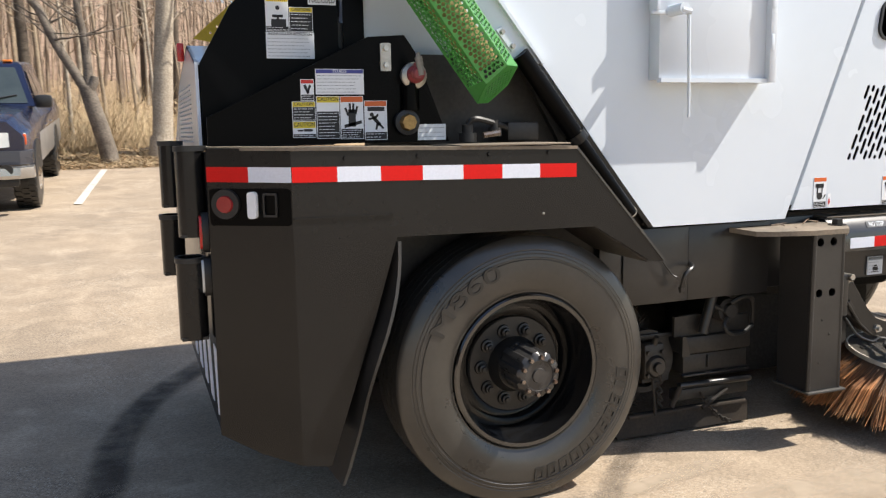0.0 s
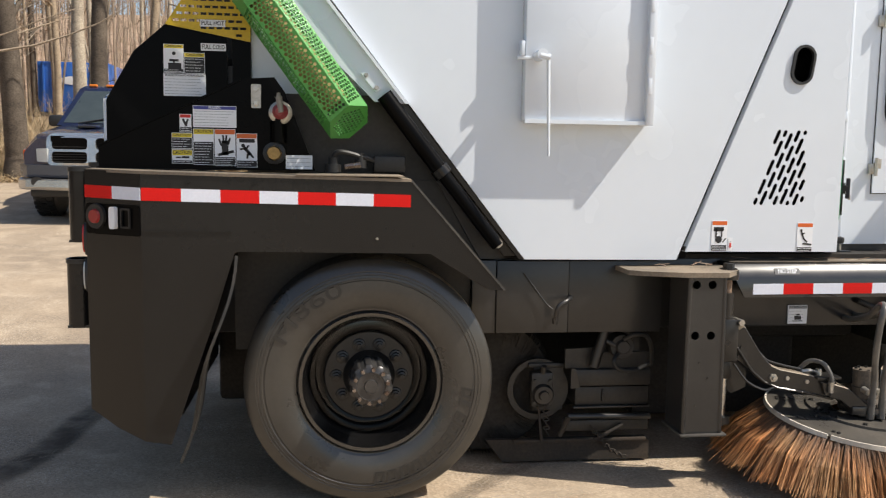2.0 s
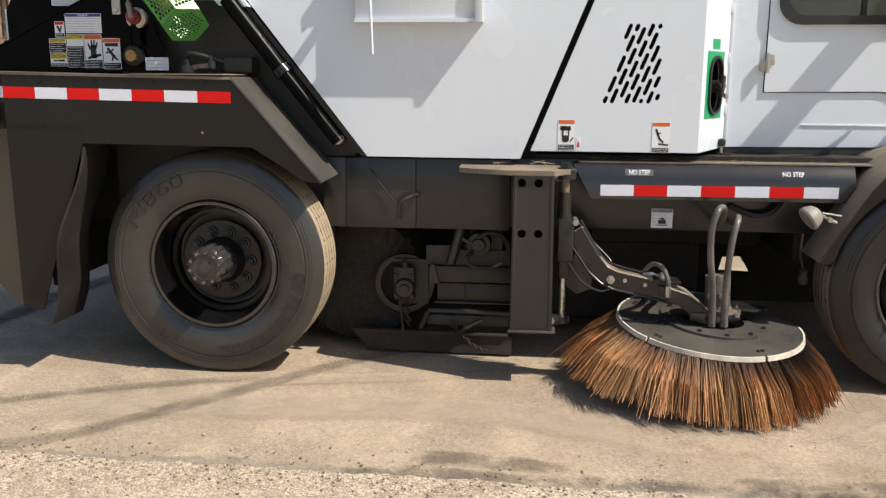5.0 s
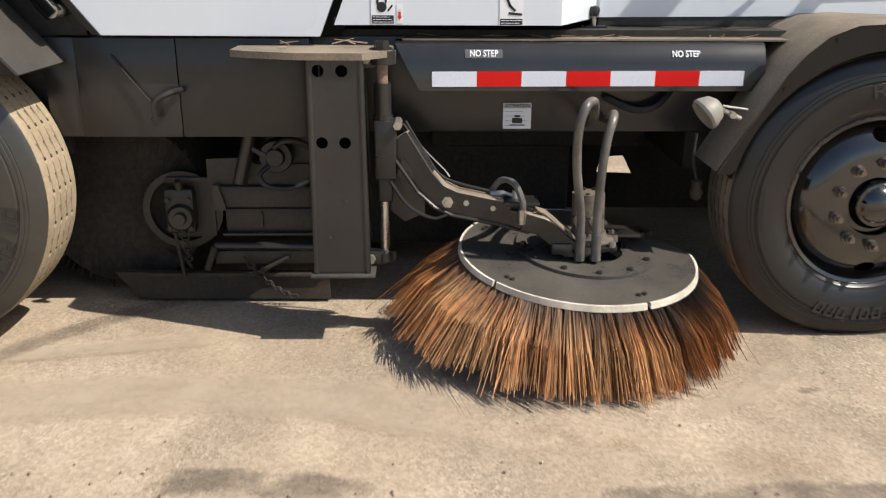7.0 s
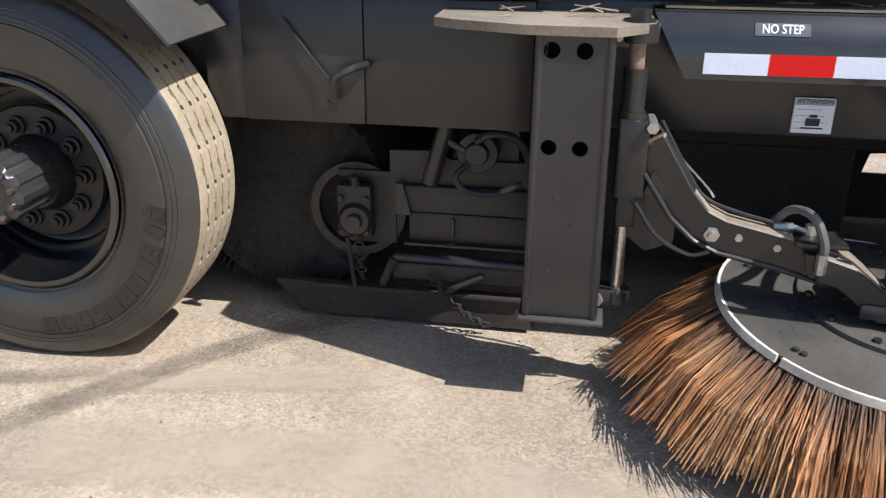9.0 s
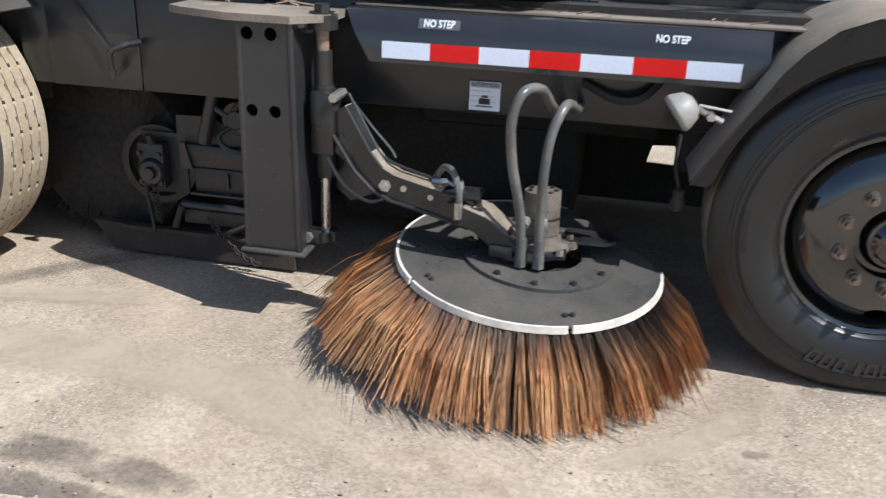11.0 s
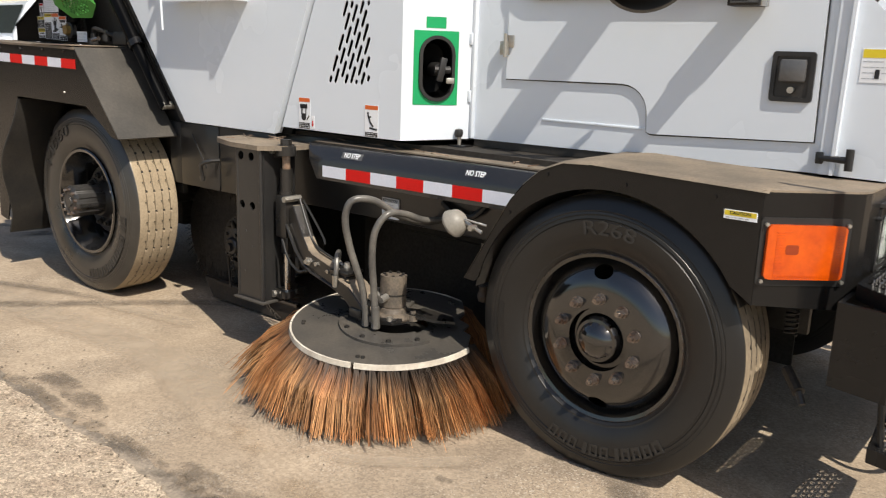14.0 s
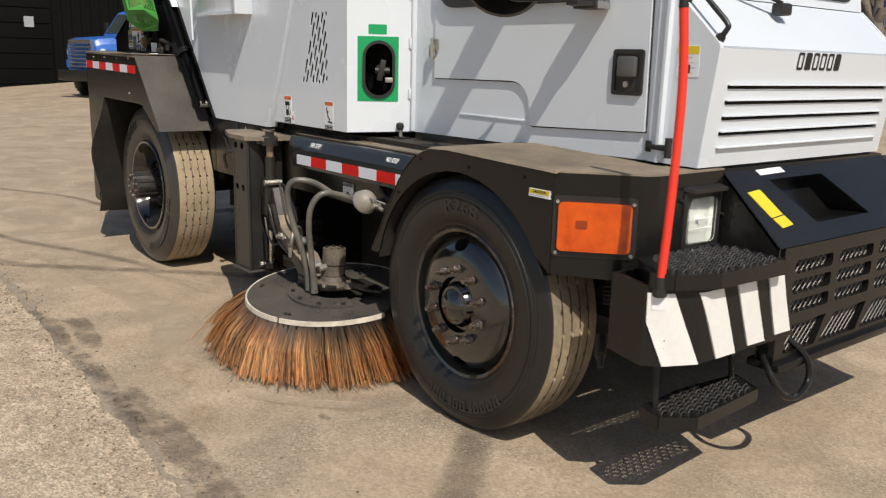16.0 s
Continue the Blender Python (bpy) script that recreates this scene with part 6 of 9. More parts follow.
for k in range(1, 5):
    a0, a1 = 360 * k / 5 + 6.5, 360 * (k + 1) / 5 + 4.5
    bm = bmesh.new()
    rows = []
    for i in range(19):
        a = radians(a0 + (a1 - a0) * i / 18)
        rows.append([bm.verts.new(on_disc(r * math.cos(a), r * math.sin(a), h)) for r, h in ((BR + 0.001, 0.001), (BR + 0.009, 0.001), (BR + 0.013, -0.019), (BR + 0.001, -0.019))])
    for a, b in zip(rows, rows[1:]):
        for q in range(4):
            bm.faces.new((a[q], a[(q + 1) % 4], b[(q + 1) % 4], b[q]))
    bm.faces.new(rows[0]), bm.faces.new(rows[-1])
    tp("rim_band", bm, BAND, "scuffed white rim band", broom)
verts, faces, marks = [], [], []
rg = random.Random(11)
TUFTS = 84
for tuft in range(TUFTS):
    a0 = 2 * math.pi * tuft / TUFTS
    if radians(16) < a0 < radians(68):
        continue
    tone, sway, reach, tuft_lift = rg.uniform(0.70, 1.18), rg.gauss(0.05, 0.03), rg.gauss(0, 0.012), rg.uniform(0, 0.02)
    # dark roots reach furthest on the tufts that face 325 degrees
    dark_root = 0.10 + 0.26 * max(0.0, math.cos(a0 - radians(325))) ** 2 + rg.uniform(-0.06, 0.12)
    for k in range(72):
        a = a0 + rg.gauss(0, 0.0145)
        row = k % 3
        r0 = BR - 0.004 - 0.028 * row + rg.uniform(-0.008, 0.008)
        spread = 0.150 + reach + rg.gauss(0, 0.017) - 0.018 * row
        stray = rg.random() < 0.02
        if stray:
            spread += rg.uniform(0.02, 0.09)
        back = max(0.0, math.cos(a - radians(188)))
        lift = 0.075 * back ** 1.5 + tuft_lift + rg.uniform(0, 0.022)
        lean = sway + rg.gauss(0, 0.022) + (a - a0) * 0.8
        p0 = on_disc(r0 * math.cos(a), r0 * math.sin(a), -0.012)
        tip_r = r0 + spread * (1 + 0.52 * back)
        p2 = Vector((BC.x + tip_r * math.cos(a + lean), BC.y + 0.02 + tip_r * math.sin(a + lean), 0.006 + lift))
        p1 = p0.lerp(p2, 0.5) + Vector((math.cos(a), math.sin(a), 0)) * 0.022 + Vector((0, 0, 0.012))
        w = rg.uniform(0.0009, 0.0016)
        tang = Vector((-math.sin(a), math.cos(a), 0))
        norm = Vector((math.cos(a), math.sin(a), 0.6)).normalized()
        s = len(verts)
        for p, ww in ((p0, w), (p1, w), (p2, w * 0.8)):
            verts += [p + tang * ww, p - tang * ww * 0.5 + norm * ww, p - tang * ww * 0.5 - norm * ww]
        for lev in (0, 3):
            for q in range(3):
                faces.append((s + lev + q, s + lev + (q + 1) % 3, s + lev + 3 + (q + 1) % 3, s + lev + 3 + q))
        faces.append((s + 6, s + 7, s + 8))
        # how far along the wire the dark root gives way to rust colour, and some darker wires
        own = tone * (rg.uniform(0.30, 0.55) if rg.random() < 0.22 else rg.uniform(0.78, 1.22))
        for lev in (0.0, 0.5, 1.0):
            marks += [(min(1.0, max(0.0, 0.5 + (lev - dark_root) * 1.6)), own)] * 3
me = bpy.data.meshes.new("bristles")
me.from_pydata([tuple(v) for v in verts], [], faces)
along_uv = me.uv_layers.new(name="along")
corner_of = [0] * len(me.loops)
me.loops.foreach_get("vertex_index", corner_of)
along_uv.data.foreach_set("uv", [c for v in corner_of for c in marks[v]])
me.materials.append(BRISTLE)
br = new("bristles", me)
br.parent = broom
tagged(br, "splayed rust brown wire bristles", kind="stuff")

# work lamp on its bracket
lamp = tp("work_lamp", revolve(bmesh.new(), [(0.0, 0.045), (0.02, 0.043), (0.042, 0.028), (0.054, 0.0), (0.057, -0.012), (0.053, -0.022), (0.048, -0.022), (0.047, -0.012), (0.0, -0.012)], (0, 0, 0), 2, 28), LAMPGREY, "round grey work lamp on a bent bracket")
lamp.matrix_parent_inverse = Matrix.Translation(-truck.location) @ Matrix.Translation((0.905, -0.155, 0.825)) @ Vector((0.80, 0.12, 0.58)).to_track_quat('Z', 'Y').to_matrix().to_4x4()
tp("lamp_bracket", rod(rod(bmesh.new(), (0.93, -0.15, 0.84), (1.02, -0.14, 0.80), 0.008, None, 8), (0.95, -0.16, 0.845), (1.04, -0.14, 0.83), 0.004, None, 8), ZINC)
tp("lamp_bolt", new_rod((0.985, -0.17, 0.815), (0.985, -0.135, 0.815), 0.012, None, 6), ZINC)

# ---- front fender ----
FY = -0.155
arch = [(1.533 + 0.527 * math.cos(radians(a)), 0.502 + 0.527 * math.sin(radians(a))) for a in range(166, 26, -7)]
fender_out = [(0.955, 0.616), (1.003, 0.612), *arch, (2.045, 0.742), (2.045, 1.086), (1.475, 1.106), (1.36, 1.100), (1.27, 1.065), (1.20, 1.005), (1.150, 0.945)]
tp("front_fender", new_plate(fender_out, side(FY), 0.008), BLACK, "black front wheel arch with a rounded edge")
bm = bmesh.new()
rows = []
for a in range(170, 24, -5):
    x, z = 1.533 + 0.529 * math.cos(radians(a)), 0.502 + 0.529 * math.sin(radians(a))
    rows.append((bm.verts.new((x, FY + 0.002, z)), bm.verts.new((x, 0.33, z))))
for a, b in zip(rows, rows[1:]):
    bm.faces.new((a[0], a[1], b[1], b[0]))
tp("arch_liner", bm, DARK)
tp("arch_wall", new_box((0.98, 0.30, 0.55), (2.1, 0.33, 1.05)), DARK)
bm = bmesh.new()
rows = []
for x, z in ((0.957, 0.618), (1.150, 0.947), (1.20, 1.008), (1.27, 1.068), (1.36, 1.104), (1.475, 1.110), (1.75, 1.100), (2.06, 1.090)):
    rows.append((bm.verts.new((x, FY - 0.004, z - 0.004)), bm.verts.new((x, FY + 0.012, z + 0.004)), bm.verts.new((x, 0.10 if x < 1.2 else 0.40, z + 0.004))))
for a, b in zip(rows, rows[1:]):
    bm.faces.new((a[0], a[1], b[1], b[0]))
    bm.faces.new((a[1], a[2], b[2], b[1]))
tp("fender_deck", bm, DUSTY, "dust covered fender top")
path = [(2.04, FY), (2.255, 0.042), (2.272, 0.066), (2.280, 0.10), (2.280, 0.455)]
tp("front_deck", new_plate([(2.04, FY), (2.255, 0.042), (2.272, 0.066), (2.280, 0.10), (2.280, 0.46), (2.0, 0.46)], lambda u, v, w: Vector((u, v, 1.094 - w)), 0.006), DUSTY)


def along(a, b, off=0.0):
    a, b = Vector((*a, 0)), Vector((*b, 0))
    w0 = (b - a).normalized()
    n0 = Vector((w0.y, -w0.x, 0))
    return (lambda u, v, w: a + w0 * u + Vector((0, 0, v)) - n0 * (w + off)), (b - a).length


f1, L1 = along(path[0], path[1])
tp("corner_panel", new_plate([(0, 0.742), (L1, 0.728), (L1, 1.088), (0, 1.088)], f1, 0.008), BLACK, "black angled corner panel")
for a, b in zip(path[1:], path[2:]):
    f2, L2 = along(a, b)
    tp("front_panel", new_plate([(0, 0.728), (L2, 0.728), (L2, 1.088), (0, 1.088)], f2, 0.008, [rounded(0.148, 0.826, 0.334, 1.012, 0.02)] if L2 > 0.3 else ()), BLACK)
# amber side lamp
fo, _ = along(path[0], path[1], -0.004)
amb = tp("turn_lamp", new_plate(rounded(0.006, 0.806, L1 - 0.008, 1.014, 0.014), fo, 0.006), BLACKPLASTIC, "large amber turn lamp")
fo, _ = along(path[0], path[1], -0.018)
tp("lens", new_plate(rounded(0.024, 0.828, L1 - 0.026, 0.994, 0.016), fo, 0.014), AMBER, "amber lens with fine ribs", amb)
fo, _ = along(path[0], path[1], -0.020)
rib_boxes = [(0.052, z, 0.074, z + 0.0030) for z in [0.850 + 0.0085 * k for k in range(14)]]
rib_boxes += [(L1 - 0.052, z, L1 - 0.036, z + 0.0028) for z in [0.850 + 0.0085 * k for k in range(15)]]
rib_boxes += [(u, 0.834, u + 0.0026, 0.842) for u in [0.052 + 0.0075 * k for k in range(24) if 0.052 + 0.0075 * k < L1 - 0.05]]
rib_boxes += [(0.050, 0.970, 0.098, 0.973)]
for u0, z0, u1, z1 in rib_boxes:
    bm = box(bmesh.new(), (u0, z0, 0.0), (u1, z1, 0.002))
    for v in bm.verts:
        v.co = fo(v.co.x, v.co.y, v.co.z)
    tp("lens_rib", bm, AMBER, "", amb)
tp("bulb_holder", new_plate(rounded(0.082, 0.905, 0.122, 0.934, 0.006), lambda u, v, w: fo(u, v, w + 0.0012), 0.002), AMBER_DEEP, "darker amber bulb holder behind the lens", amb)
for u, v in ((0.02, 0.821), (L1 - 0.022, 0.821), (0.02, 0.994), (L1 - 0.022, 0.994)):
    fo, _ = along(path[0], path[1], -0.008)
    p = fo(u, v, 0)
    tp("screw", new_rod(p, p + Vector((0.006, -0.006, 0)), 0.006, None, 8), ZINC, "", amb)
# headlamp
hf, _ = along(path[3], path[4], -0.006)
head = tp("headlamp", new_plate(rounded(0.135, 0.812, 0.350, 1.030, 0.02), hf, 0.012, [rounded(0.160, 0.838, 0.322, 1.000, 0.02)]), BLACKPLASTIC, "rectangular headlamp in a black hood")
# pale diffuse tone stands in for the bright sky mirrored in the lamp
tp("reflector", new_plate(rounded(0.156, 0.834, 0.326, 1.004, 0.018), lambda u, v, w: hf(u, v, w + 0.011 + 0.03 * (1 - ((u - 0.241) / 0.085) ** 2)), 0.003), LENS, "reflector painted pale for the sky it mirrors", head)
lens = tp("lens", new_plate(rounded(0.162, 0.840, 0.320, 0.998, 0.02), lambda u, v, w: hf(u, v, w - 0.004), 0.004), HEADGLASS, "clear fluted lens", head)
lens.visible_shadow = False
for z in (0.890, 0.925):
    tp("flute", new_rod(hf(0.170, z, 0.004), hf(0.312, z, 0.004), 0.0018, None, 6), LENS, "", head)
tp("bulb", new_rod(hf(0.241, 0.92, 0.03), hf(0.241, 0.92, 0.008), 0.020, 0.014, 14), LENS, "", head)
tp("lamp_hood", new_plate([(0.125, -0.02), (0.345, -0.02), (0.335, 0.032), (0.150, 0.032)], lambda u, v, w: hf(u, 1.045 - w - 0.35 * max(0, v), -v), 0.012), BLACKPLASTIC, "", head)
tp("lamp_sill", new_plate([(0.150, -0.02), (0.345, -0.02), (0.335, 0.022), (0.160, 0.022)], lambda u, v, w: hf(u, 0.828 - w, -v), 0.012), BLACKPLASTIC, "", head)
for u, v in ((0.122, 0.995), (0.365, 0.93)):
    tp("screw", new_rod(hf(u, v, 0.006), hf(u, v, -0.008), 0.008, 0.006, 8), BLACKPLASTIC, "", head)
tp("caution_label", new_box((1.934, FY - 0.0025, 0.996), (2.034, FY, 1.024)), PAPER, "small yellow and white caution label")
for x in (1.15, 1.30, 1.60, 1.90):
    tp("bolt", new_rod((x, FY, 1.055 if x > 1.25 else 0.90), (x, FY - 0.006, 1.055 if x > 1.25 else 0.90), 0.007, None, 6), BLACK)

# ---- cab ----
TINTED = glass_material("tinted_cab_glass", (0.27, 0.31, 0.30))
win = rounded(0.85, 1.700, 1.86, 2.40, 0.09, 5)
win_hole = rounded(0.835, 1.685, 1.875, 2.415, 0.10, 5)
cab_out = [(0.612, 1.092), (2.098, 1.104), (2.105, 1.69), (2.0, 2.62), (0.612, 2.62)]
tp("cab_side", new_plate(cab_out, side(0.318), 0.03, [win_hole]), WHITE, "white cab side")
tp("cab_side", new_plate(cab_out, side(1.60), 0.03, [win_hole]), WHITE)
tp("cab_back", new_plate([(0.33, 1.09), (1.62, 1.09), (1.62, 2.62), (0.33, 2.62)], lambda u, v, w: Vector((0.612 + w, u, v)), 0.03), WHITE)
tp("cab_roof", new_box((0.60, 0.31, 2.60), (2.02, 1.64, 2.66), 0.02), WHITE)
tp("cab_floor", new_box((0.62, 0.33, 1.10), (2.2, 1.62, 1.13)), DARK)
tp("rubber_sill", new_box((0.62, 0.322, 1.062), (2.25, 1.6, 1.094)), DARK)
curve = [(1.319 + 0.112 * math.sin(radians(a)) * 1.0, 1.255 + 0.108 * math.cos(radians(a))) for a in range(0, 91, 15)]
door_out = [(0.784, 1.358), (1.30, 1.363), *curve, (1.436, 1.190), (1.452, 1.184), (2.034, 1.206), (2.024, 1.70), (1.93, 2.50), (0.784, 2.50)]


def grow(poly, d):
    out = []
    n = len(poly)
    for i in range(n):
        a, b, c = Vector(poly[i - 1]), Vector(poly[i]), Vector(poly[(i + 1) % n])
        e1, e2 = (b - a).normalized(), (c - b).normalized()
        n1 = Vector((e1.y, -e1.x)) + Vector((e2.y, -e2.x))
        n1.normalize()
        out.append(tuple(b + n1 * d))
    return out


def area(p):
    return sum(a[0] * b[1] - a[1] * b[0] for a, b in zip(p, p[1:] + p[:1])) / 2


if area(door_out) < 0:
    door_out = door_out[::-1]
tp("door_gasket", new_plate(grow(door_out, 0.006), side(0.3145), 0.003, [win_hole]), BLACKPLASTIC)
cab_door = tp("cab_door", new_plate(door_out, side(0.307), 0.010, [win_hole]), WHITE, "white cab door with a stepped lower edge")
tp("window_seal", new_plate(rounded(0.822, 1.672, 1.888, 2.428, 0.11, 6), side(0.285), 0.05, [rounded(0.862, 1.712, 1.848, 2.388, 0.085, 6)]), BLACKPLASTIC, "black rubber window seal", cab_door)
pane = tp("window_pane", new_plate(rounded(0.855, 1.705, 1.855, 2.395, 0.088, 6), side(0.322), 0.005), TINTED, "faintly tinted side window", cab_door)
pane.visible_shadow = False
tp("window_bar", new_box((1.20, 0.312, 1.70), (1.225, 0.335, 2.40), 0.003), BLACKPLASTIC, "", cab_door)
pane2 = tp("window_pane", new_plate(win, side(1.61), 0.005), TINTED)
pane2.visible_shadow = False
latch = tp("door_latch", new_plate(rounded(1.874, 1.333, 2.014, 1.497, 0.012), side(0.297), 0.012, [rounded(1.889, 1.348, 1.999, 1.482, 0.008)]), BLACKPLASTIC, "black recessed paddle latch", cab_door)
tp("paddle", new_box((1.902, 0.284, 1.398), (1.988, 0.304, 1.472), 0.008), material("grey_paddle", (0.11, 0.11, 0.112), 0.35, metal=0.3, second=(0.16, 0.16, 0.16), big=9, fine=60), "dark grey paddle", latch)
tp("latch_pocket", new_box((1.886, 0.303, 1.342), (2.002, 0.3068, 1.488)), DARK, "", latch)
tp("lock", new_rod((1.945, 0.303, 1.372), (1.945, 0.290, 1.372), 0.011, None, 14), ZINC, "", latch)
tp("lower_step_line", new_box((0.97, 0.313, 1.196), (1.43, 0.319, 1.206), 0.002), WHITE)
for z in (1.455, 2.2):
    h = tp("hinge", new_box((0.755, 0.292, z), (0.795, 0.312, z + 0.055), 0.003), ZINC, "bright door hinge")
    tp("hinge_pin", new_rod((0.786, 0.288, z - 0.008), (0.786, 0.288, z + 0.085), 0.008, None, 10), ZINC, "", h)
    tp("hinge_leaf", new_box((0.79, 0.296, z + 0.03), (0.82, 0.304, z + 0.08), 0.003), ZINC, "", h)
# rear edge moulding between cabinet and cab
tp("edge_moulding", new_box((0.603, 0.296, 1.094), (0.622, 0.325, 2.6), 0.005), WHITE)
for z in (1.25, 1.49, 1.72):
    tp("moulding_clip", new_box((0.596, 0.288, z), (0.612, 0.30, z + 0.05), 0.003), WHITE)
# front pillar and cowl
tp("pillar", new_plate([(2.062, 1.104), (2.098, 1.104), (2.105, 1.69), (2.02, 2.6), (1.985, 2.6), (2.065, 1.69)], side(0.304), 0.018), WHITE, "white door pillar with a raised edge")
tp("pillar_bead", new_plate([(2.100, 1.104), (2.112, 1.104), (2.118, 1.70), (2.03, 2.6), (2.018, 2.6), (2.106, 1.69)], side(0.292), 0.03), WHITE)
cowl_side = [(2.112, 1.102), (2.266, 1.100), (2.314, 1.505), (2.308, 1.520), (2.125, 1.690), (2.112, 1.69)]
tp("cowl_side", new_plate(cowl_side, side(0.315), 0.02), WHITE, "white cowl side")
tp("cowl_side", new_plate(cowl_side, side(1.61), 0.02), WHITE)
fv = Vector((2.312 - 2.266, 0, 1.505 - 1.100))
fl = fv.length
fv.normalize()
fnrm = Vector((fv.z, 0, -fv.x))


def cowl(u, v, w):
    return Vector((2.268, u, 1.100)) + fv * v - fnrm * w


slots = []
for z, h in ((1.372, 0.013), (1.318, 0.014), (1.264, 0.014), (1.210, 0.014), (1.163, 0.004)):
    slots.append([(0.398, z - 1.1), (1.555, z - 1.1), (1.555, z - 1.1 + h), (0.398, z - 1.1 + h)])
tp("cowl_front", new_plate([(0.318, 0), (1.628, 0), (1.628, fl), (0.318, fl)], cowl, 0.012, slots), WHITE, "white front cowl with cooling louvres")
for s in slots:
    z0 = s[2][1]
    bm = bmesh.new()
    plate(bm, [(0.398, z0), (1.555, z0), (1.555, z0 + 0.004), (0.398, z0 + 0.004)], lambda u, v, w: cowl(u, v, w - 0.012), 0.014)
    tp("louvre", bm, WHITE)
tp("cowl_inside", new_box((2.10, 0.36, 1.11), (2.235, 1.59, 1.47)), DARK)
tp("cowl_top", new_plate([(0.318, 0), (1.627, 0), (1.627, 0.252), (0.318, 0.252)], lambda u, v, w: Vector((2.312 - 0.742 * v, u, 1.512 + 0.690 * v)) - Vector((0.69, 0, 0.742)) * w, 0.012), WHITE)
tp("windscreen_frame", new_plate([(0.33, 1.69), (1.62, 1.69), (1.62, 2.62), (0.33, 2.62)], lambda u, v, w: Vector((2.12 - 0.115 * (v - 1.69) - w, u, v)), 0.03, [rounded(0.40, 1.74, 1.55, 2.54, 0.08)]), WHITE)
pane3 = tp("windscreen", new_plate(rounded(0.395, 1.735, 1.555, 2.545, 0.08), lambda u, v, w: Vector((2.115 - 0.115 * (v - 1.69) - w, u, v)), 0.006), TINTED, "faintly tinted windscreen")
pane3.visible_shadow = False
tp("windscreen_seal", new_plate(rounded(0.385, 1.725, 1.565, 2.555, 0.09), lambda u, v, w: Vector((2.126 - 0.115 * (v - 1.69) - w, u, v)), 0.02, [rounded(0.41, 1.75, 1.54, 2.53, 0.075)]), BLACKPLASTIC)
wp = tp("wiper_motor", new_box((2.185, 0.80, 1.635), (2.235, 0.87, 1.68), 0.01), BLACKPLASTIC)
tp("wiper_arm", new_rod((2.21, 0.83, 1.68), (2.10, 0.45, 1.80), 0.008, None, 8), BLACKPLASTIC, "", wp)
# maker's mark as plain blocks
for k in range(6):
    u = 0.81 + k * 0.054
    bm = bmesh.new()
    plate(bm, rounded(u, 0.342, u + 0.040, 0.405, 0.008), lambda a, b, w: cowl(a, b, w - 0.002), 0.003, [rounded(u + 0.008, 0.351, u + 0.032, 0.396, 0.004)] if k not in (1, 5) else ())
    tp("mark_block", bm, PRINT, "plain dark mark block")
# grab handle
slope_at = lambda v, out=0.0: Vector((2.312 - 0.742 * v, 0.338, 1.512 + 0.690 * v)) + Vector((0.69, 0, 0.742)) * out
hb = tp("grab_handle", tube(bmesh.new(), smooth_path([slope_at(0.030), slope_at(0.032, 0.038), slope_at(0.045, 0.054), slope_at(0.13, 0.056), slope_at(0.205, 0.054), slope_at(0.218, 0.038), slope_at(0.220)], 5), 0.0095, 10), BLACKPLASTIC, "black grab handle")
for v in (0.030, 0.220):
    tp("handle_foot", new_rod(slope_at(v, -0.004), slope_at(v, 0.016), 0.019, 0.015, 14), BLACKPLASTIC, "", hb)
# rubber T latch
tl = tp("hood_latch", new_rod((2.065, 0.300, 1.158), (2.150, 0.292, 1.158), 0.009, 0.012, 10), BLACKPLASTIC, "black rubber hood latch")
tp("latch_grip", new_rod((2.158, 0.290, 1.125), (2.158, 0.290, 1.195), 0.013, 0.013, 10), BLACKPLASTIC, "", tl)
tp("latch_base", new_box((2.05, 0.296, 1.138), (2.075, 0.306, 1.178), 0.004), BLACKPLASTIC, "", tl)
# round mirror seen from behind, its tubular arm and bracket
MIR = Vector((1.509, 0.060, 1.742))
MIR_N = Vector((0.50, -0.66, -0.56)).normalized()
mm = Matrix.Translation(MIR) @ MIR_N.to_track_quat('Z', 'Y').to_matrix().to_4x4()


def mirror_part(bm):
    bmesh.ops.transform(bm, matrix=mm, verts=bm.verts)
    return bm


mr = tp("mirror", mirror_part(revolve(bmesh.new(), [(0.0, 0.042), (0.05, 0.039), (0.095, 0.030), (0.135, 0.011), (0.147, 0.004), (0.152, -0.002)], (0, 0, 0), 2, 56)), GLOSS, "round black mirror on a tubular arm")
tp("mirror_rim", mirror_part(revolve(bmesh.new(), [(0.148, 0.006), (0.156, 0.004), (0.159, -0.004), (0.156, -0.012), (0.145, -0.012)], (0, 0, 0), 2, 56)), HOSE, "grey rubber rim", mr)
tp("mirror_glass", mirror_part(revolve(bmesh.new(), [(0.147, -0.010), (0.08, -0.018), (0.0, -0.022)], (0, 0, 0), 2, 48)), CHROME, "convex mirror glass", mr)
tp("mirror_clamp", mirror_part(box(new_box((-0.022, 0.005, 0.035), (0.022, 0.055, 0.085), 0.006), (-0.012, -0.03, 0.04), (0.012, 0.01, 0.07), 0.005)), ZINC, "bright clamp", mr)
c0 = MIR + MIR_N * 0.055
tp("mirror_arm", tube(bmesh.new(), smooth_path([c0 + Vector((0, 0, 0.03)), (1.553, 0.018, 1.705), (1.575, 0.045, 1.678), (1.610, 0.070, 1.671), (1.71, 0.13, 1.674), (1.805, 0.165, 1.678)], 6), 0.011, 10), BLACKPLASTIC, "", mr)
tp("mirror_arm", tube(bmesh.new(), smooth_path([c0, (1.56, 0.0, 1.90), (1.70, -0.03, 2.2), (1.79, -0.06, 2.43)], 6), 0.012, 10), BLACKPLASTIC, "", mr)
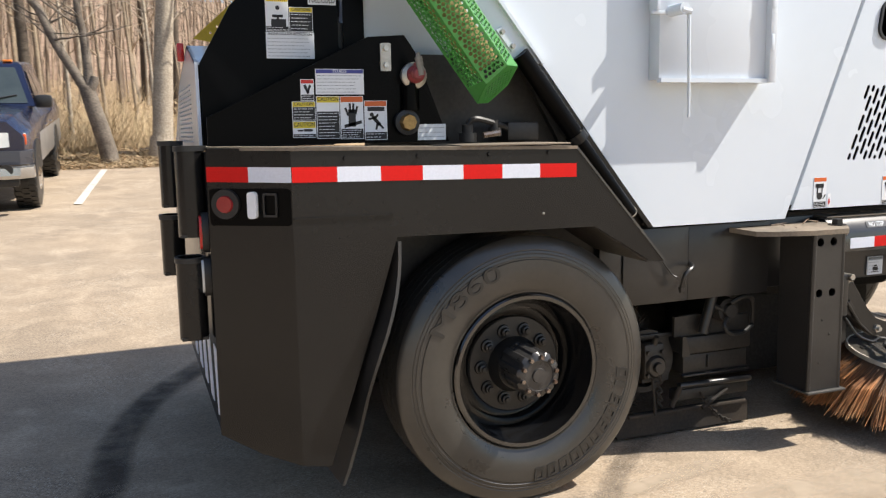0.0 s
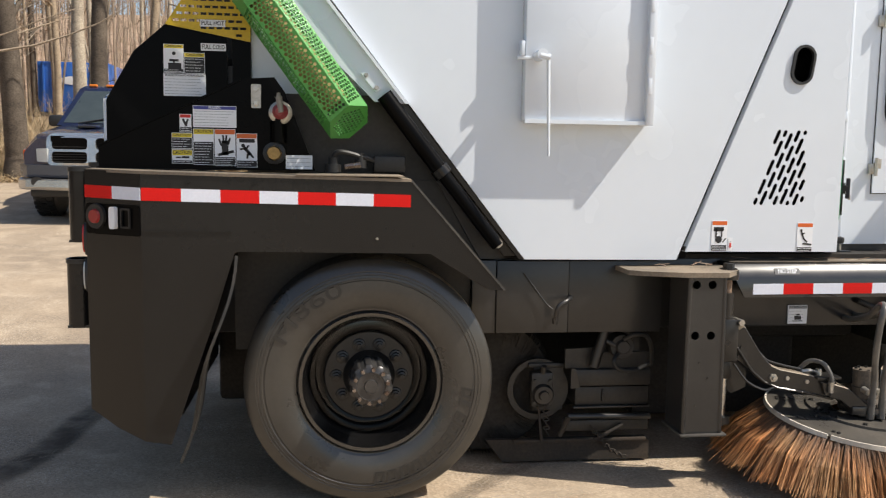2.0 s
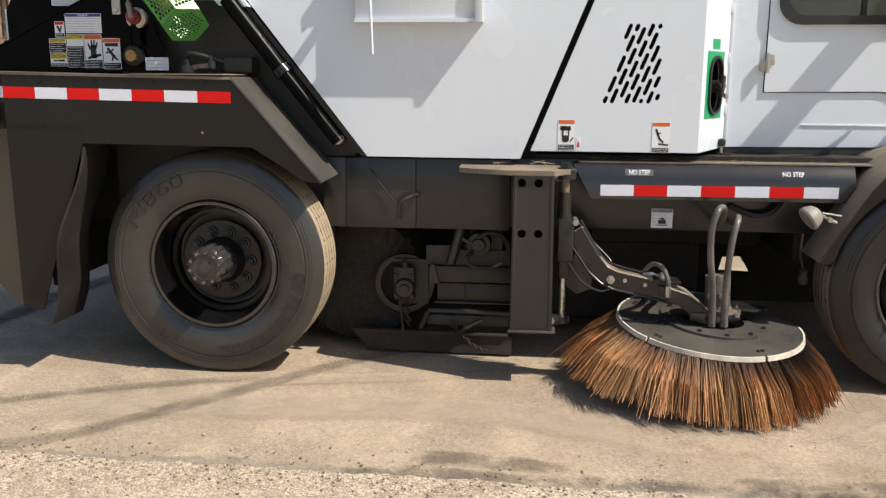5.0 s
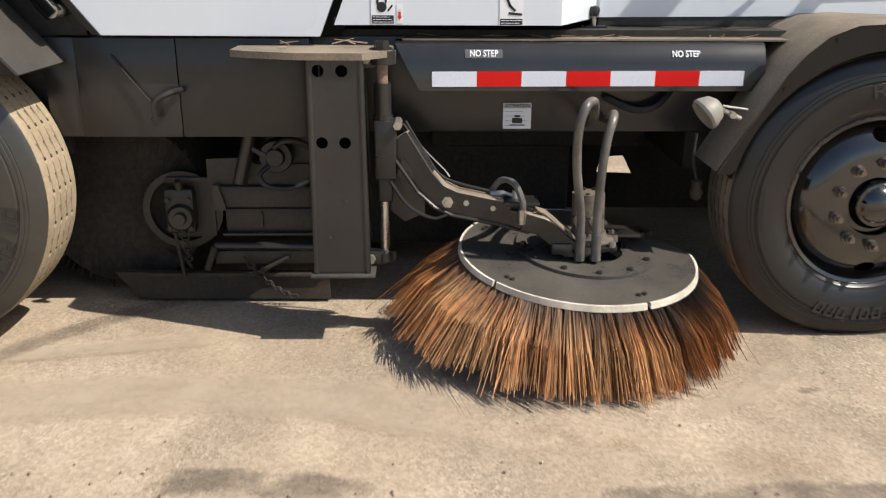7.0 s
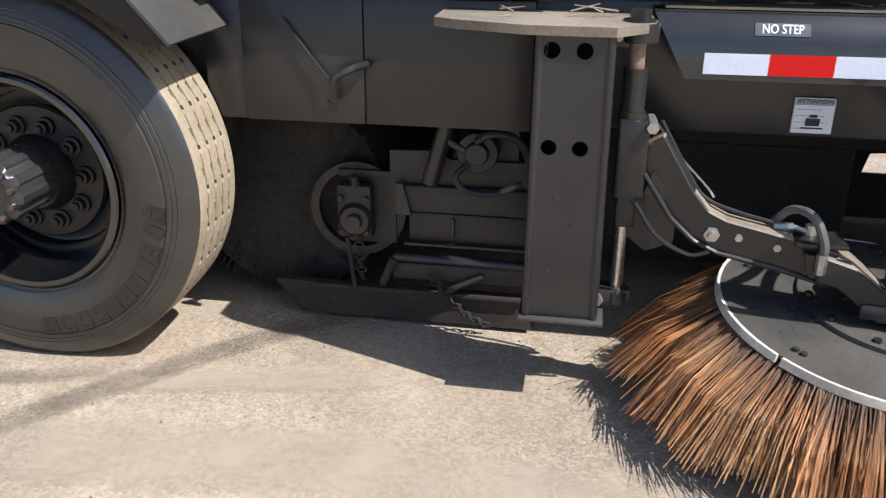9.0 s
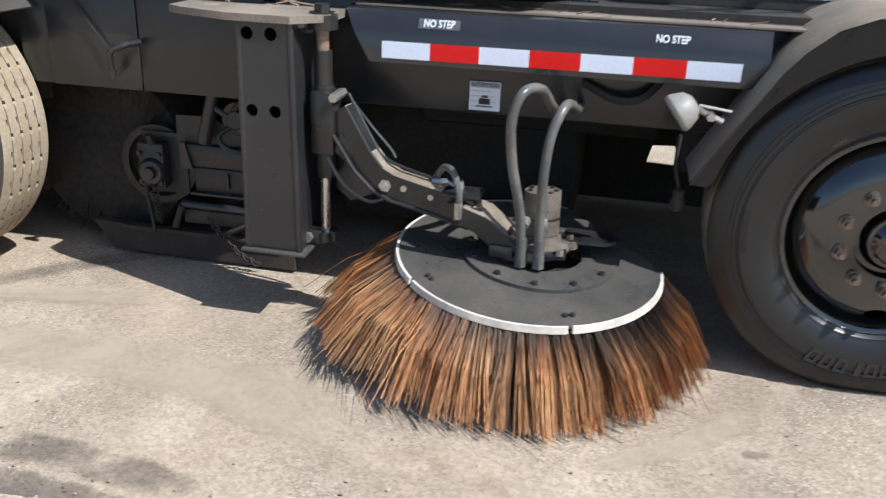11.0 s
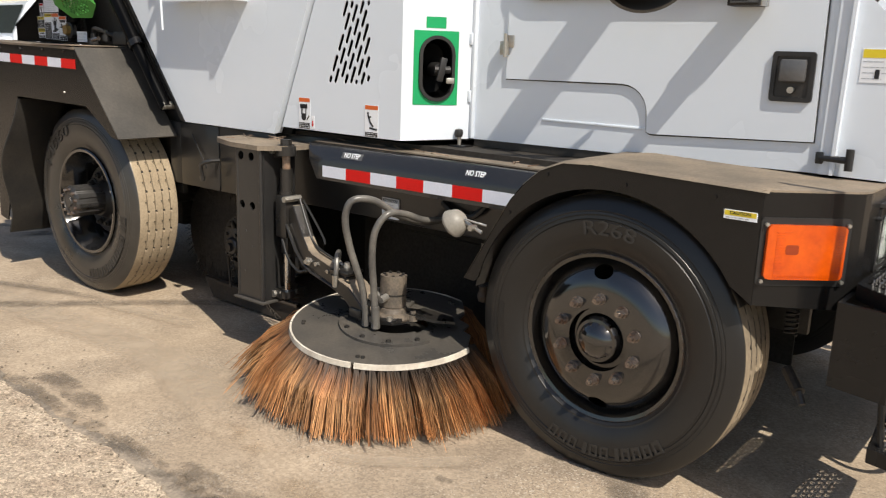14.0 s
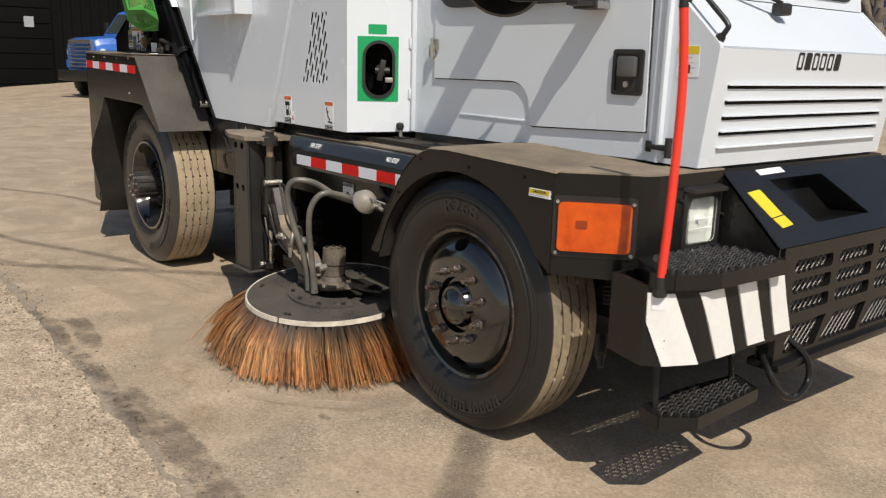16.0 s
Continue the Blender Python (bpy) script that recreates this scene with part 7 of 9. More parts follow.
# unseen plate, placed and slotted so its shadow forms the band on the door
ub = tp("mirror_bracket", new_plate([(1.695, 0.309), (1.885, 0.309), (1.885, -0.10), (1.71, -0.10)], lambda u, v, w: Vector((u, v, 2.432 - w)), 0.014, [[(1.850, 0.115), (1.862, 0.115), (1.855, 0.045), (1.850, 0.045)]]), BLACKPLASTIC, "unseen slotted plate casting a shadow band on the cab door")
tp("bracket_flange", new_box((1.70, 0.298, 2.36), (1.88, 0.309, 2.43), 0.003), BLACKPLASTIC, "", ub)
mb = tp("mirror_bracket", plate(new_box((1.725, 0.225, 1.640), (1.835, 0.305, 1.668), 0.004), [(1.735, 0.226), (1.772, 0.140), (1.825, 0.140), (1.830, 0.226)], lambda u, v, w: Vector((u, v, 1.664 - w)), 0.016), BLACKPLASTIC, "black mirror bracket with a bright end")
tp("bracket_bolt", new_rod((1.797, 0.160, 1.660), (1.797, 0.160, 1.700), 0.013, 0.010, 10), ZINC, "", mb)
tp("bracket_end", new_box((1.832, 0.235, 1.640), (1.84, 0.30, 1.668), 0.002), STEEL, "", mb)
# cab inside
tp("seat", box(new_box((0.85, 0.55, 1.38), (1.30, 1.00, 1.50), 0.04), (0.78, 0.55, 1.48), (0.92, 1.00, 2.15), 0.05), FELT, "dark driver's seat")
tp("dashboard", new_box((1.85, 0.36, 1.35), (2.08, 1.58, 1.72), 0.04), FELT)
tp("steering_wheel", tube(bmesh.new(), [Vector((1.66 - 0.07 * math.cos(a), 0.78 + 0.2 * math.sin(a), 1.80 + 0.18 * math.cos(a))) for a in [2 * math.pi * i / 32 for i in range(33)]], 0.014, 8), BLACKPLASTIC)
tp("steering_column", new_rod((1.66, 0.78, 1.80), (1.88, 0.78, 1.62), 0.03, None, 12), BLACKPLASTIC)
tp("inner_mirror", revolve(bmesh.new(), [(0.0, 0.0), (0.06, 0.004), (0.065, 0.015), (0.0, 0.03)], (1.02, 1.50, 2.30), 1, 24), CHROME)

# ---- front end ----
hump_prof = [(2.20, 1.086), (2.268, 1.082), (2.520, 0.845), (2.520, 0.800), (2.20, 0.800)]
tp("front_hump", new_plate(hump_prof, side(0.462), 0.008), BLACK, "black sloping front cover")
tp("front_hump", new_plate(hump_prof, side(1.66), 0.008), BLACK)
hv = Vector((0.252, 0, -0.237))
hl = hv.length
hv.normalize()
hn = Vector((0.237, 0, 0.252)).normalized()


def hump(u, v, w):
    return Vector((2.268, u, 1.082)) + hv * v - hn * w


pocket = [(0.70, 0.06), (1.08, 0.06), (1.20, 0.27), (0.80, 0.27)]
tp("hump_slope", new_plate([(0.462, 0), (1.668, 0), (1.668, hl), (0.462, hl)], hump, 0.008, [pocket]), BLACK, "black sloping cover with a recess")
bm = bmesh.new()
vs = [bm.verts.new(hump(u, v, 0.004)) for u, v in pocket]
floor_pts = [(0.72, 1.000, 2.25), (1.07, 1.000, 2.25), (1.18, 0.89, 2.32), (0.82, 0.89, 2.32)]
ws = [bm.verts.new((x, y, z)) for y, z, x in floor_pts]
for i in range(4):
    bm.faces.new((vs[i], vs[(i + 1) % 4], ws[(i + 1) % 4], ws[i]))
bm.faces.new(ws)
tp("recess", bm, BLACK)
tp("hump_top", new_box((2.16, 0.462, 1.076), (2.270, 1.67, 1.090), 0.003), BLACK)
for a, b, m, lab in (([(0.515, 0.105), (0.598, 0.098), (0.625, 0.215), (0.545, 0.222)], 0, YLABEL, "yellow instruction label"), ([(0.66, 0.012), (0.83, 0.008), (0.84, 0.034), (0.67, 0.038)], 0, PAPER, "small white label"), ([(0.548, 0.226), (0.628, 0.219), (0.642, 0.262), (0.566, 0.270)], 0, YLABEL, "small yellow label")):
    tp("front_label", new_plate(a, lambda u, v, w: hump(u, v, w - 0.002), 0.003), m, lab)
# grille
gx = 2.522
holes = []
for u in (0.575, 0.888, 1.200):
    for z0, z1 in ((0.741, 0.791), (0.667, 0.719), (0.596, 0.645)):
        holes.append(rounded(u, z0, u + 0.264, z1, 0.016, 3))
    holes.append([(u - 0.024 - (0.06 if u > 0.6 else 0), 0.450), (u + 0.198, 0.450), (u + 0.262, 0.556), (u + 0.010, 0.552)])
for z0, z1 in ((0.741, 0.791), (0.667, 0.719), (0.596, 0.645), (0.450, 0.555)):
    holes.append(rounded(1.515, z0, 1.655, z1, 0.016, 3))
grille = tp("grille", new_plate([(0.50, 0.42), (1.68, 0.42), (1.68, 0.842), (0.50, 0.842)], lambda u, v, w: Vector((gx - w, u, v)), 0.025, holes), BLACK, "black front grille with wire mesh")
bm = bmesh.new()
for k in range(52):
    y = 0.10 + 0.036 * k
    for s in (1, -1):
        p, q = Vector((gx - 0.028, y, 0.43)), Vector((gx - 0.028, y + s * 0.42, 0.80))
        t0, t1 = sorted(((0.55 - p.y) / (q.y - p.y), (1.665 - p.y) / (q.y - p.y)))
        t0, t1 = max(0, t0), min(1, t1)
        if t1 - t0 > 0.05:
            rod(bm, p.lerp(q, t0), p.lerp(q, t1), 0.0021, None, 4, False)
tp("wire_mesh", bm, material("dull_wire", (0.20, 0.19, 0.18), 0.4, metal=0.4, second=(0.28, 0.26, 0.24), big=9, fine=60), "", grille)
tp("grille_back", new_box((2.442, 0.515, 0.425), (2.446, 1.665, 0.815)), DARK, "", grille)
tp("lower_lip", new_box((2.42, 0.50, 0.395), (2.545, 1.68, 0.425), 0.005), BLACK)

# step bumper: black box end, striped face, two grated steps
bpath = [(2.272, -0.098), (2.440, -0.141), (2.488, -0.092), (2.538, 0.016), (2.549, 0.470), (2.272, 0.470)]
bumper_inside = [(2.287, -0.083), (2.437, -0.124), (2.476, -0.084), (2.523, 0.020), (2.533, 0.455), (2.287, 0.455)]


def flared(u, v, w):
    """The bumper's inner end leans outwards towards its foot."""
    return Vector((u, v + (0.36 * w if v > 0.3 else 0.0), 0.790 - w))


tp("step_bumper", new_plate(bpath, flared, 0.258, [bumper_inside]), BLACK, "black corner step bumper")
face = [Vector((*p, 0)) for p in ((2.440, -0.140), (2.488, -0.092), (2.538, 0.016), (2.551, 0.600))]
seg = [(b - a).length for a, b in zip(face, face[1:])]


def face_at(s, z, w):
    d = s * sum(seg)
    for (a, b), l in zip(zip(face, face[1:]), seg):
        if d <= l or l == seg[-1]:
            way = (b - a).normalized()
            n0 = Vector((way.y, -way.x, 0))
            return a + way * d - n0 * w + Vector((0, 0, z))
        d -= l


for t0, t1, b0, b1, foot in ((0.006, 0.088, 0.066, 0.187, 0.535), (0.172, 0.284, 0.279, 0.381, 0.535), (0.362, 0.459, 0.450, 0.546, 0.546), (0.535, 0.622, 0.606, 0.700, 0.556)):
    bm = bmesh.new()
    rows = []
    for i in range(9):
        k = i / 8
        top_s, mid_s, low_s = t0 + (t1 - t0) * k, (t0 * 0.6 + b0 * 0.4 if t0 > 0.1 else 0.008) * (1 - k) + (t1 * 0.6 + b1 * 0.4) * k, b0 + (b1 - b0) * k
        ring = [(top_s, 0.768), (mid_s, 0.675), (low_s, foot)]
        rows.append([face_at(q / sum(seg), z, -0.006) for q, z in ring] + [face_at(q / sum(seg), z, 0.002) for q, z in reversed(ring)])
    rows = [[bm.verts.new(p) for p in r] for r in rows]
    for a, b in zip(rows, rows[1:]):
        for q in range(6):
            bm.faces.new((a[q], a[(q + 1) % 6], b[(q + 1) % 6], b[q]))
    bm.faces.new(rows[0]), bm.faces.new(rows[-1])
    tp("bumper_stripe", bm, material("white_enamel_stripe", (0.78, 0.78, 0.77), 0.4, second=(0.7, 0.69, 0.66), big=8, fine=60, grain=0.03) if t0 < 0.1 else bpy.data.materials["white_enamel_stripe"], "white slanted bumper stripe")


def grating(outline, z, thick, name, label):
    """An expanded-metal step: a sheet with rows of slots, raised lips, and a solid rim."""
    xs, ys = [p[0] for p in outline], [p[1] for p in outline]
    inner = [(sum(xs) / len(xs) + (x - sum(xs) / len(xs)) * 0.90, sum(ys) / len(ys) + (y - sum(ys) / len(ys)) * 0.93) for x, y in outline]
    holes, lips = [], bmesh.new()
    rowk = 0
    x = min(xs)
    while x < max(xs):
        y = min(ys) + (0.02 if rowk % 2 else 0)
        while y < max(ys):
            h = capsule(x, y, 0.030, 0.013, math.pi / 2, 2)
            if all(inside(p, inner) for p in h):
                holes.append(h)
                tube(lips, [Vector((x + 0.009, y - 0.014, z)), Vector((x + 0.010, y - 0.008, z + 0.011)), Vector((x + 0.010, y + 0.008, z + 0.011)), Vector((x + 0.009, y + 0.014, z))], 0.0032, 4)
            y += 0.040
        x += 0.0215
        rowk += 1
    st = tp(name, new_plate(outline, lambda u, v, w: Vector((u, v, z - w)), 0.004, holes), BLACK, label)
    tp("lip", lips, WORN, "raised anti-slip lips", st)
    rim = bmesh.new()
    loop = [Vector((*p, 0)) for p in outline]
    for a, b in zip(loop, loop[1:] + loop[:1]):
        way = (b - a).normalized()
        plate(rim, [(0, z - thick), ((b - a).length, z - thick), ((b - a).length, z + 0.003), (0, z + 0.003)], lambda u, v, w, a=a, way=way: a + way * u + Vector((0, 0, v)) + Vector((way.y, -way.x, 0)) * (w - 0.002), 0.006)
    tp("step_rim", rim, BLACK, "", st)
    return st


grating([(2.300, 0.000), (2.452, -0.135), (2.512, -0.098), (2.574, 0.045), (2.588, 0.400), (2.380, 0.425), (2.300, 0.385)], 0.828, 0.045, "upper_step", "black grated upper step")
grating([(2.405, -0.070), (2.490, -0.088), (2.562, 0.010), (2.535, 0.395), (2.415, 0.450), (2.385, 0.160)], 0.362, 0.042, "lower_step", "black grated lower step")
for a, b in (((2.43, -0.03, 0.35), (2.40, 0.0, 0.56)), ((2.43, 0.40, 0.35), (2.42, 0.38, 0.56))):
    tp("step_hanger", new_rod(a, b, 0.010, None, 8), BLACK)
tp("tow_loop", tube(bmesh.new(), smooth_path([(2.47, 0.50, 0.46), (2.54, 0.46, 0.40), (2.57, 0.50, 0.33), (2.58, 0.58, 0.305), (2.57, 0.67, 0.34), (2.55, 0.68, 0.42), (2.47, 0.64, 0.50)], 6), 0.012, 10), BLACK, "bent steel tow loop")
tp("axle_fitting", rod(rod(bmesh.new(), (2.12, 0.05, 0.50), (2.18, -0.02, 0.46), 0.02, None, 10), (2.18, -0.02, 0.46), (2.20, -0.04, 0.43), 0.012, None, 8), DARK)
tp("spring", tube(bmesh.new(), [Vector((2.10 + 0.018 * math.cos(a), 0.10 + 0.018 * math.sin(a), 0.60 + 0.0025 * a)) for a in [i * 0.5 for i in range(70)]], 0.004, 6), DARK)

# marker pole
pole = tp("marker_pole", tube(bmesh.new(), smooth_path([(2.4750, -0.1180, 0.80), (2.4740, -0.1050, 0.95), (2.4720, -0.0900, 1.20), (2.4700, -0.0880, 1.42), (2.4640, -0.1050, 1.62)], 8), 0.0135, 14), REDPOLE, "slim red flexible marker pole")
tp("pole_tip", new_rod((2.4645, -0.1040, 1.605), (2.4625, -0.1090, 1.66), 0.0145, 0.012, 14), BLACKPLASTIC, "black tip", pole)
tp("pole_socket", rod(rod(bmesh.new(), (2.4750, -0.1180, 0.775), (2.4750, -0.1160, 0.82), 0.018, 0.016, 12), (2.4750, -0.1180, 0.76), (2.4750, -0.1180, 0.79), 0.022, None, 6), BLACKPLASTIC, "black socket", pole)
tp("pole_bracket", new_plate(rounded(0.02, 0.715, 0.065, 0.77, 0.006), lambda u, v, w: face_at(u / sum(seg), v, w - 0.007), 0.004), PAPER, "white bracket with rivets", pole)

# ---- green perforated guard round a hose ----
G0, G1 = Vector((-1.913, -0.12, 1.648)), Vector((-2.62, -0.09, 2.62))
gw = (G1 - G0).normalized()
gu = Vector((0, -1, 0))
gu = (gu - gw * gu.dot(gw)).normalized()
gvv = gw.cross(gu)
GR = 0.104
guard = tp("hose_guard", bmesh.new(), GREEN, "bright green perforated metal hose guard")
glen = (G1 - G0).length
CUT = 0.055
for k in range(6):
    a0, a1 = math.pi / 3 * k + 0.35, math.pi / 3 * (k + 1) + 0.35
    c0, c1 = (gu * math.cos(a0) + gvv * math.sin(a0)) * GR, (gu * math.cos(a1) + gvv * math.sin(a1)) * GR
    side_way = (c1 - c0).normalized()
    outn = (c0 + c1).normalized()
    fw = (c1 - c0).length
    holes = []
    rowk = 0
    t = 0.018 - 0.066
    while t < min(glen, 0.62) - 0.01:
        for j in range(5 if rowk % 2 else 4):
            u = fw / 2 + (j - (2 if rowk % 2 else 1.5)) * 0.0185
            if 0.010 < u < fw - 0.010 and t > 0.014 + max(CUT * math.cos(a0), CUT * math.cos(a1)):
                holes.append(circle(t, u, 0.0082, 6, None, 0.5))
        rowk += 1
        t += 0.0165
    tp("guard_face", new_plate([(CUT * math.cos(a0), 0), (glen, 0), (glen, fw), (CUT * math.cos(a1), fw)], lambda u, v, w, c0=c0, sw=side_way, on=outn: G0 + gw * u + c0 + sw * v - on * w, 0.002, holes), GREEN, "", guard)
endh = []
for i in range(-6, 7):
    for j in range(-6, 7):
        x, y = i * 0.0165 + (0.008 if j % 2 else 0), j * 0.0155
        if math.hypot(x, y) < 0.072:
            endh.append(circle(x, y, 0.0066, 6))
tp("guard_end", new_plate([(GR * math.cos(math.pi / 3 * k + 0.35), GR * math.sin(math.pi / 3 * k + 0.35)) for k in range(6)], lambda u, v, w: G0 + gu * u + gvv * v + gw * (w + CUT * u / GR), 0.002, endh), GREEN, "", guard)
tp("guarded_hose", tube(bmesh.new(), [G0 + gw * 0.09, G0 + gw * 0.3, G0 + gw * 0.8, G1], 0.058, 18), material("dusty_tan_sleeve", (0.25, 0.20, 0.07), 0.8, second=(0.36, 0.30, 0.12), big=14, fine=70, mix=0.9), "tan hose inside the guard", guard)


# ---- labels ----
def label_plate(name, o, w, h, head, rows, text, title, parent_label, y_face=None, head_h=0.2, dark_from=1.0, u=(1, 0, 0), v=(0, 0, 1)):
    """A printed plate: header band, lettering and lines of unreadable print as bars. o is its upper left corner."""
    u, v = Vector(u), Vector(v)
    n = u.cross(v)
    put = lambda a, b, c: Vector(o) + u * a - v * b + n * c

    def slab(a0, b0, a1, b1, c0, c1):
        bm = bmesh.new()
        p = [bm.verts.new(put(a, b, c)) for c in (c0, c1) for a, b in ((a0, b0), (a1, b0), (a1, b1), (a0, b1))]
        for q in ((4, 5, 6, 7), (0, 1, 5, 4), (1, 2, 6, 5), (2, 3, 7, 6), (3, 0, 4, 7)):
            bm.faces.new([p[i] for i in q])
        return bm

    lab = tp(name, slab(0, 0, w, h, 0.0, 0.0015), PAPER, parent_label)
    hh = h * head_h
    if head is not None:
        tp("header", slab(0.002, 0.002, w - 0.002, hh, 0.0015, 0.002), head, "", lab)
    if title:
        bm = letters(title, hh * (1.05 if head is BLUE_LABEL else 0.85), 0.0003)
        wid = max(v_.co.x for v_ in bm.verts) - min(v_.co.x for v_ in bm.verts)
        st = min(1.0, (w * 0.9) / max(wid, 1e-4))
        lay(bm, put(w / 2, hh / 2, 0.0025), u, v, st)
        tp("lettering", bm, PAPER if head in (BLUE_LABEL,) or head is ORANGE_LABEL else PRINT, "", lab)
    bars, darks = bmesh.new(), bmesh.new()

    def add(bm, a0, b0, a1, b1, c):
        p = [bm.verts.new(put(a, b, c)) for a, b in ((a0, b0), (a1, b0), (a1, b1), (a0, b1))]
        bm.faces.new(p)

    rg = random.Random(int(o[0] * 1000))
    if dark_from < 1:
        add(darks, 0.002, h * dark_from, w - 0.002, h - 0.002, 0.0018)
    lines = bmesh.new()
    for r in range(rows):
        b = hh + (h * min(dark_from, 1.0) - hh) * (r + 0.6) / (rows + 0.4) if text == "lines" else h * dark_from + (h * (1 - dark_from)) * (r + 0.5) / (rows + 0.5)
        th = 0.0022
        a = 0.006
        end = w * rg.uniform(0.7, 0.95)
        while a < end:
            l = rg.uniform(0.006, 0.018)
            add(bars if text == "lines" else lines, a, b, min(a + l, end), b + th, 0.0022)
            a += l + 0.003
    for name2, bm, m in (("panel", darks, PRINT), ("print", bars, GREYPRINT), ("print", lines, PAPER)):
        if bm.verts:
            tp(name2, bm, m, "", lab)
        else:
            bm.free()
    return lab, slab


fx = 0.025
def P(x, z, off=0.0005):
    return (x, fx - off, z)


label_plate("label", P(-2.576, 1.712), 0.182, 0.092, BLUE_LABEL, 6, "lines", "FLUIDS", "white fluids chart with a blue header", head_h=0.17)
la = [label_plate("label", P(-2.632, 1.675), 0.049, 0.077, REDPLASTIC, 2, "dark", "", "small white danger label", head_h=0.2, dark_from=0.72),
      label_plate("label", P(-2.666, 1.595), 0.086, 0.068, YLABEL, 4, "dark", "CAUTION", "yellow and black caution label", head_h=0.28, dark_from=0.30),
      label_plate("label", P(-2.666, 1.524), 0.086, 0.060, YLABEL, 1, "dark", "CAUTION", "yellow and white caution label", head_h=0.42, dark_from=0.78),
      label_plate("label", P(-2.576, 1.614), 0.086, 0.155, YLABEL, 8, "dark", "CAUTION", "yellow and black caution label", head_h=0.15, dark_from=0.36),
      label_plate("label", P(-2.487, 1.614), 0.088, 0.158, ORANGE_LABEL, 4, "dark", "", "orange warning label with a hand sign", head_h=0.14, dark_from=0.76),
      label_plate("label", P(-2.395, 1.597), 0.088, 0.146, ORANGE_LABEL, 2, "dark", "", "orange warning label with a falling sign", head_h=0.14, dark_from=0.80)]
label_plate("label", P(-2.185, 1.507), 0.115, 0.061, None, 3, "lines", "", "small white paper label", head_h=0.05)
cy = 0.1745
label_plate("label", (-2.722, cy, 1.985), 0.086, 0.125, YLABEL, 2, "dark", "CAUTION", "yellow and white caution label", head_h=0.14, dark_from=0.86)
label_plate("label", (-2.634, cy, 1.950), 0.089, 0.091, YLABEL, 5, "dark", "CAUTION", "yellow and black caution label", head_h=0.2, dark_from=0.22)
label_plate("label", (-2.724, cy, 1.857), 0.182, 0.097, None, 6, "lines", "ENGINE COOLANT NOTIFICATION", "white coolant notice", head_h=0.15)
label_plate("label", (-2.561, 0.1645, 2.094), 0.108, 0.030, None, 0, "lines", "FULL HOT", "white level label", head_h=1.0)
label_plate("label", (-2.561, cy, 1.993), 0.108, 0.032, None, 0, "lines", "FULL COLD", "white level label", head_h=1.0)
label_plate("label", (-0.204, 0.0395, 1.230), 0.078, 0.145, ORANGE_LABEL, 3, "dark", "", "orange and white warning label", head_h=0.14, dark_from=0.80)
label_plate("label", (0.228, 0.0395, 1.222), 0.080, 0.140, ORANGE_LABEL, 2, "dark", "", "orange and white warning label", head_h=0.14, dark_from=0.84)
label_plate("label", (-0.118, 0.0395, 1.150), 0.020, 0.062, None, 2, "lines", "", "tiny white label with a red arrow", head_h=0.05)
label_plate("label", (2.147, 0.3145, 1.512), 0.090, 0.105, YLABEL, 4, "lines", "", "white label with a yellow header", head_h=0.27)
label_plate("label", (1.934, FY - 0.003, 1.024), 0.100, 0.028, YLABEL, 1, "lines", "CAUTION", "small yellow caution label", head_h=0.6)
label_plate("label", (0.259, 0.1275, 0.806), 0.100, 0.093, GREYPRINT, 4, "lines", "ATTENTION", "white notice tag on the chassis rail", head_h=0.2)


def figure(o, strokes, disc=()):
    """Simple dark strokes on a label."""
    bm = bmesh.new()
    for x0, z0, x1, z1, r in strokes:
        d = Vector((x1 - x0, z1 - z0)).normalized() * r
        bm.faces.new([bm.verts.new((o[0] + x, o[1], o[2] + z)) for x, z in ((x0 - d.x - d.y, z0 - d.y + d.x), (x1 + d.x - d.y, z1 + d.y + d.x), (x1 + d.x + d.y, z1 + d.y - d.x), (x0 - d.x + d.y, z0 - d.y - d.x))])
    for x, z, r in disc:
        bm.faces.new([bm.verts.new((o[0] + a, o[1], o[2] + b)) for a, b in circle(x, z, r, 14)])
    return tp("pictogram", bm, PRINT, "plain dark pictogram")


figure((-2.487, fx - 0.0028, 1.456), [(0.044, 0.060, 0.044, 0.095, 0.014), (0.028, 0.09, 0.020, 0.112, 0.004), (0.038, 0.1, 0.036, 0.128, 0.004), (0.048, 0.1, 0.050, 0.128, 0.004), (0.058, 0.095, 0.064, 0.117, 0.004), (0.020, 0.048, 0.075, 0.062, 0.006)])
figure((-2.395, fx - 0.0028, 1.451), [(0.02, 0.115, 0.07, 0.115, 0.008), (0.036, 0.082, 0.055, 0.060, 0.007), (0.055, 0.060, 0.070, 0.045, 0.004), (0.050, 0.062, 0.045, 0.042, 0.004), (0.036, 0.082, 0.018, 0.078, 0.004), (0.040, 0.08, 0.05, 0.092, 0.004)], [(0.028, 0.094, 0.008)])
figure((-2.722, cy - 0.0028, 1.86), [(0.03, 0.055, 0.06, 0.055, 0.005), (0.045, 0.055, 0.045, 0.045, 0.004), (0.034, 0.030, 0.062, 0.030, 0.014)], [(0.045, 0.085, 0.008)])
figure((-0.204, 0.0367, 1.085), [(0.02, 0.105, 0.05, 0.105, 0.010), (0.024, 0.105, 0.022, 0.070, 0.004), (0.05, 0.105, 0.05, 0.07, 0.003), (0.058, 0.045, 0.070, 0.06, 0.003)], [(0.036, 0.056, 0.017)])
figure((0.228, 0.0367, 1.082), [(0.022, 0.095, 0.034, 0.065, 0.004), (0.034, 0.065, 0.05, 0.05, 0.004), (0.024, 0.085, 0.036, 0.09, 0.003), (0.034, 0.04, 0.072, 0.036, 0.004)], [(0.02, 0.104, 0.006)])
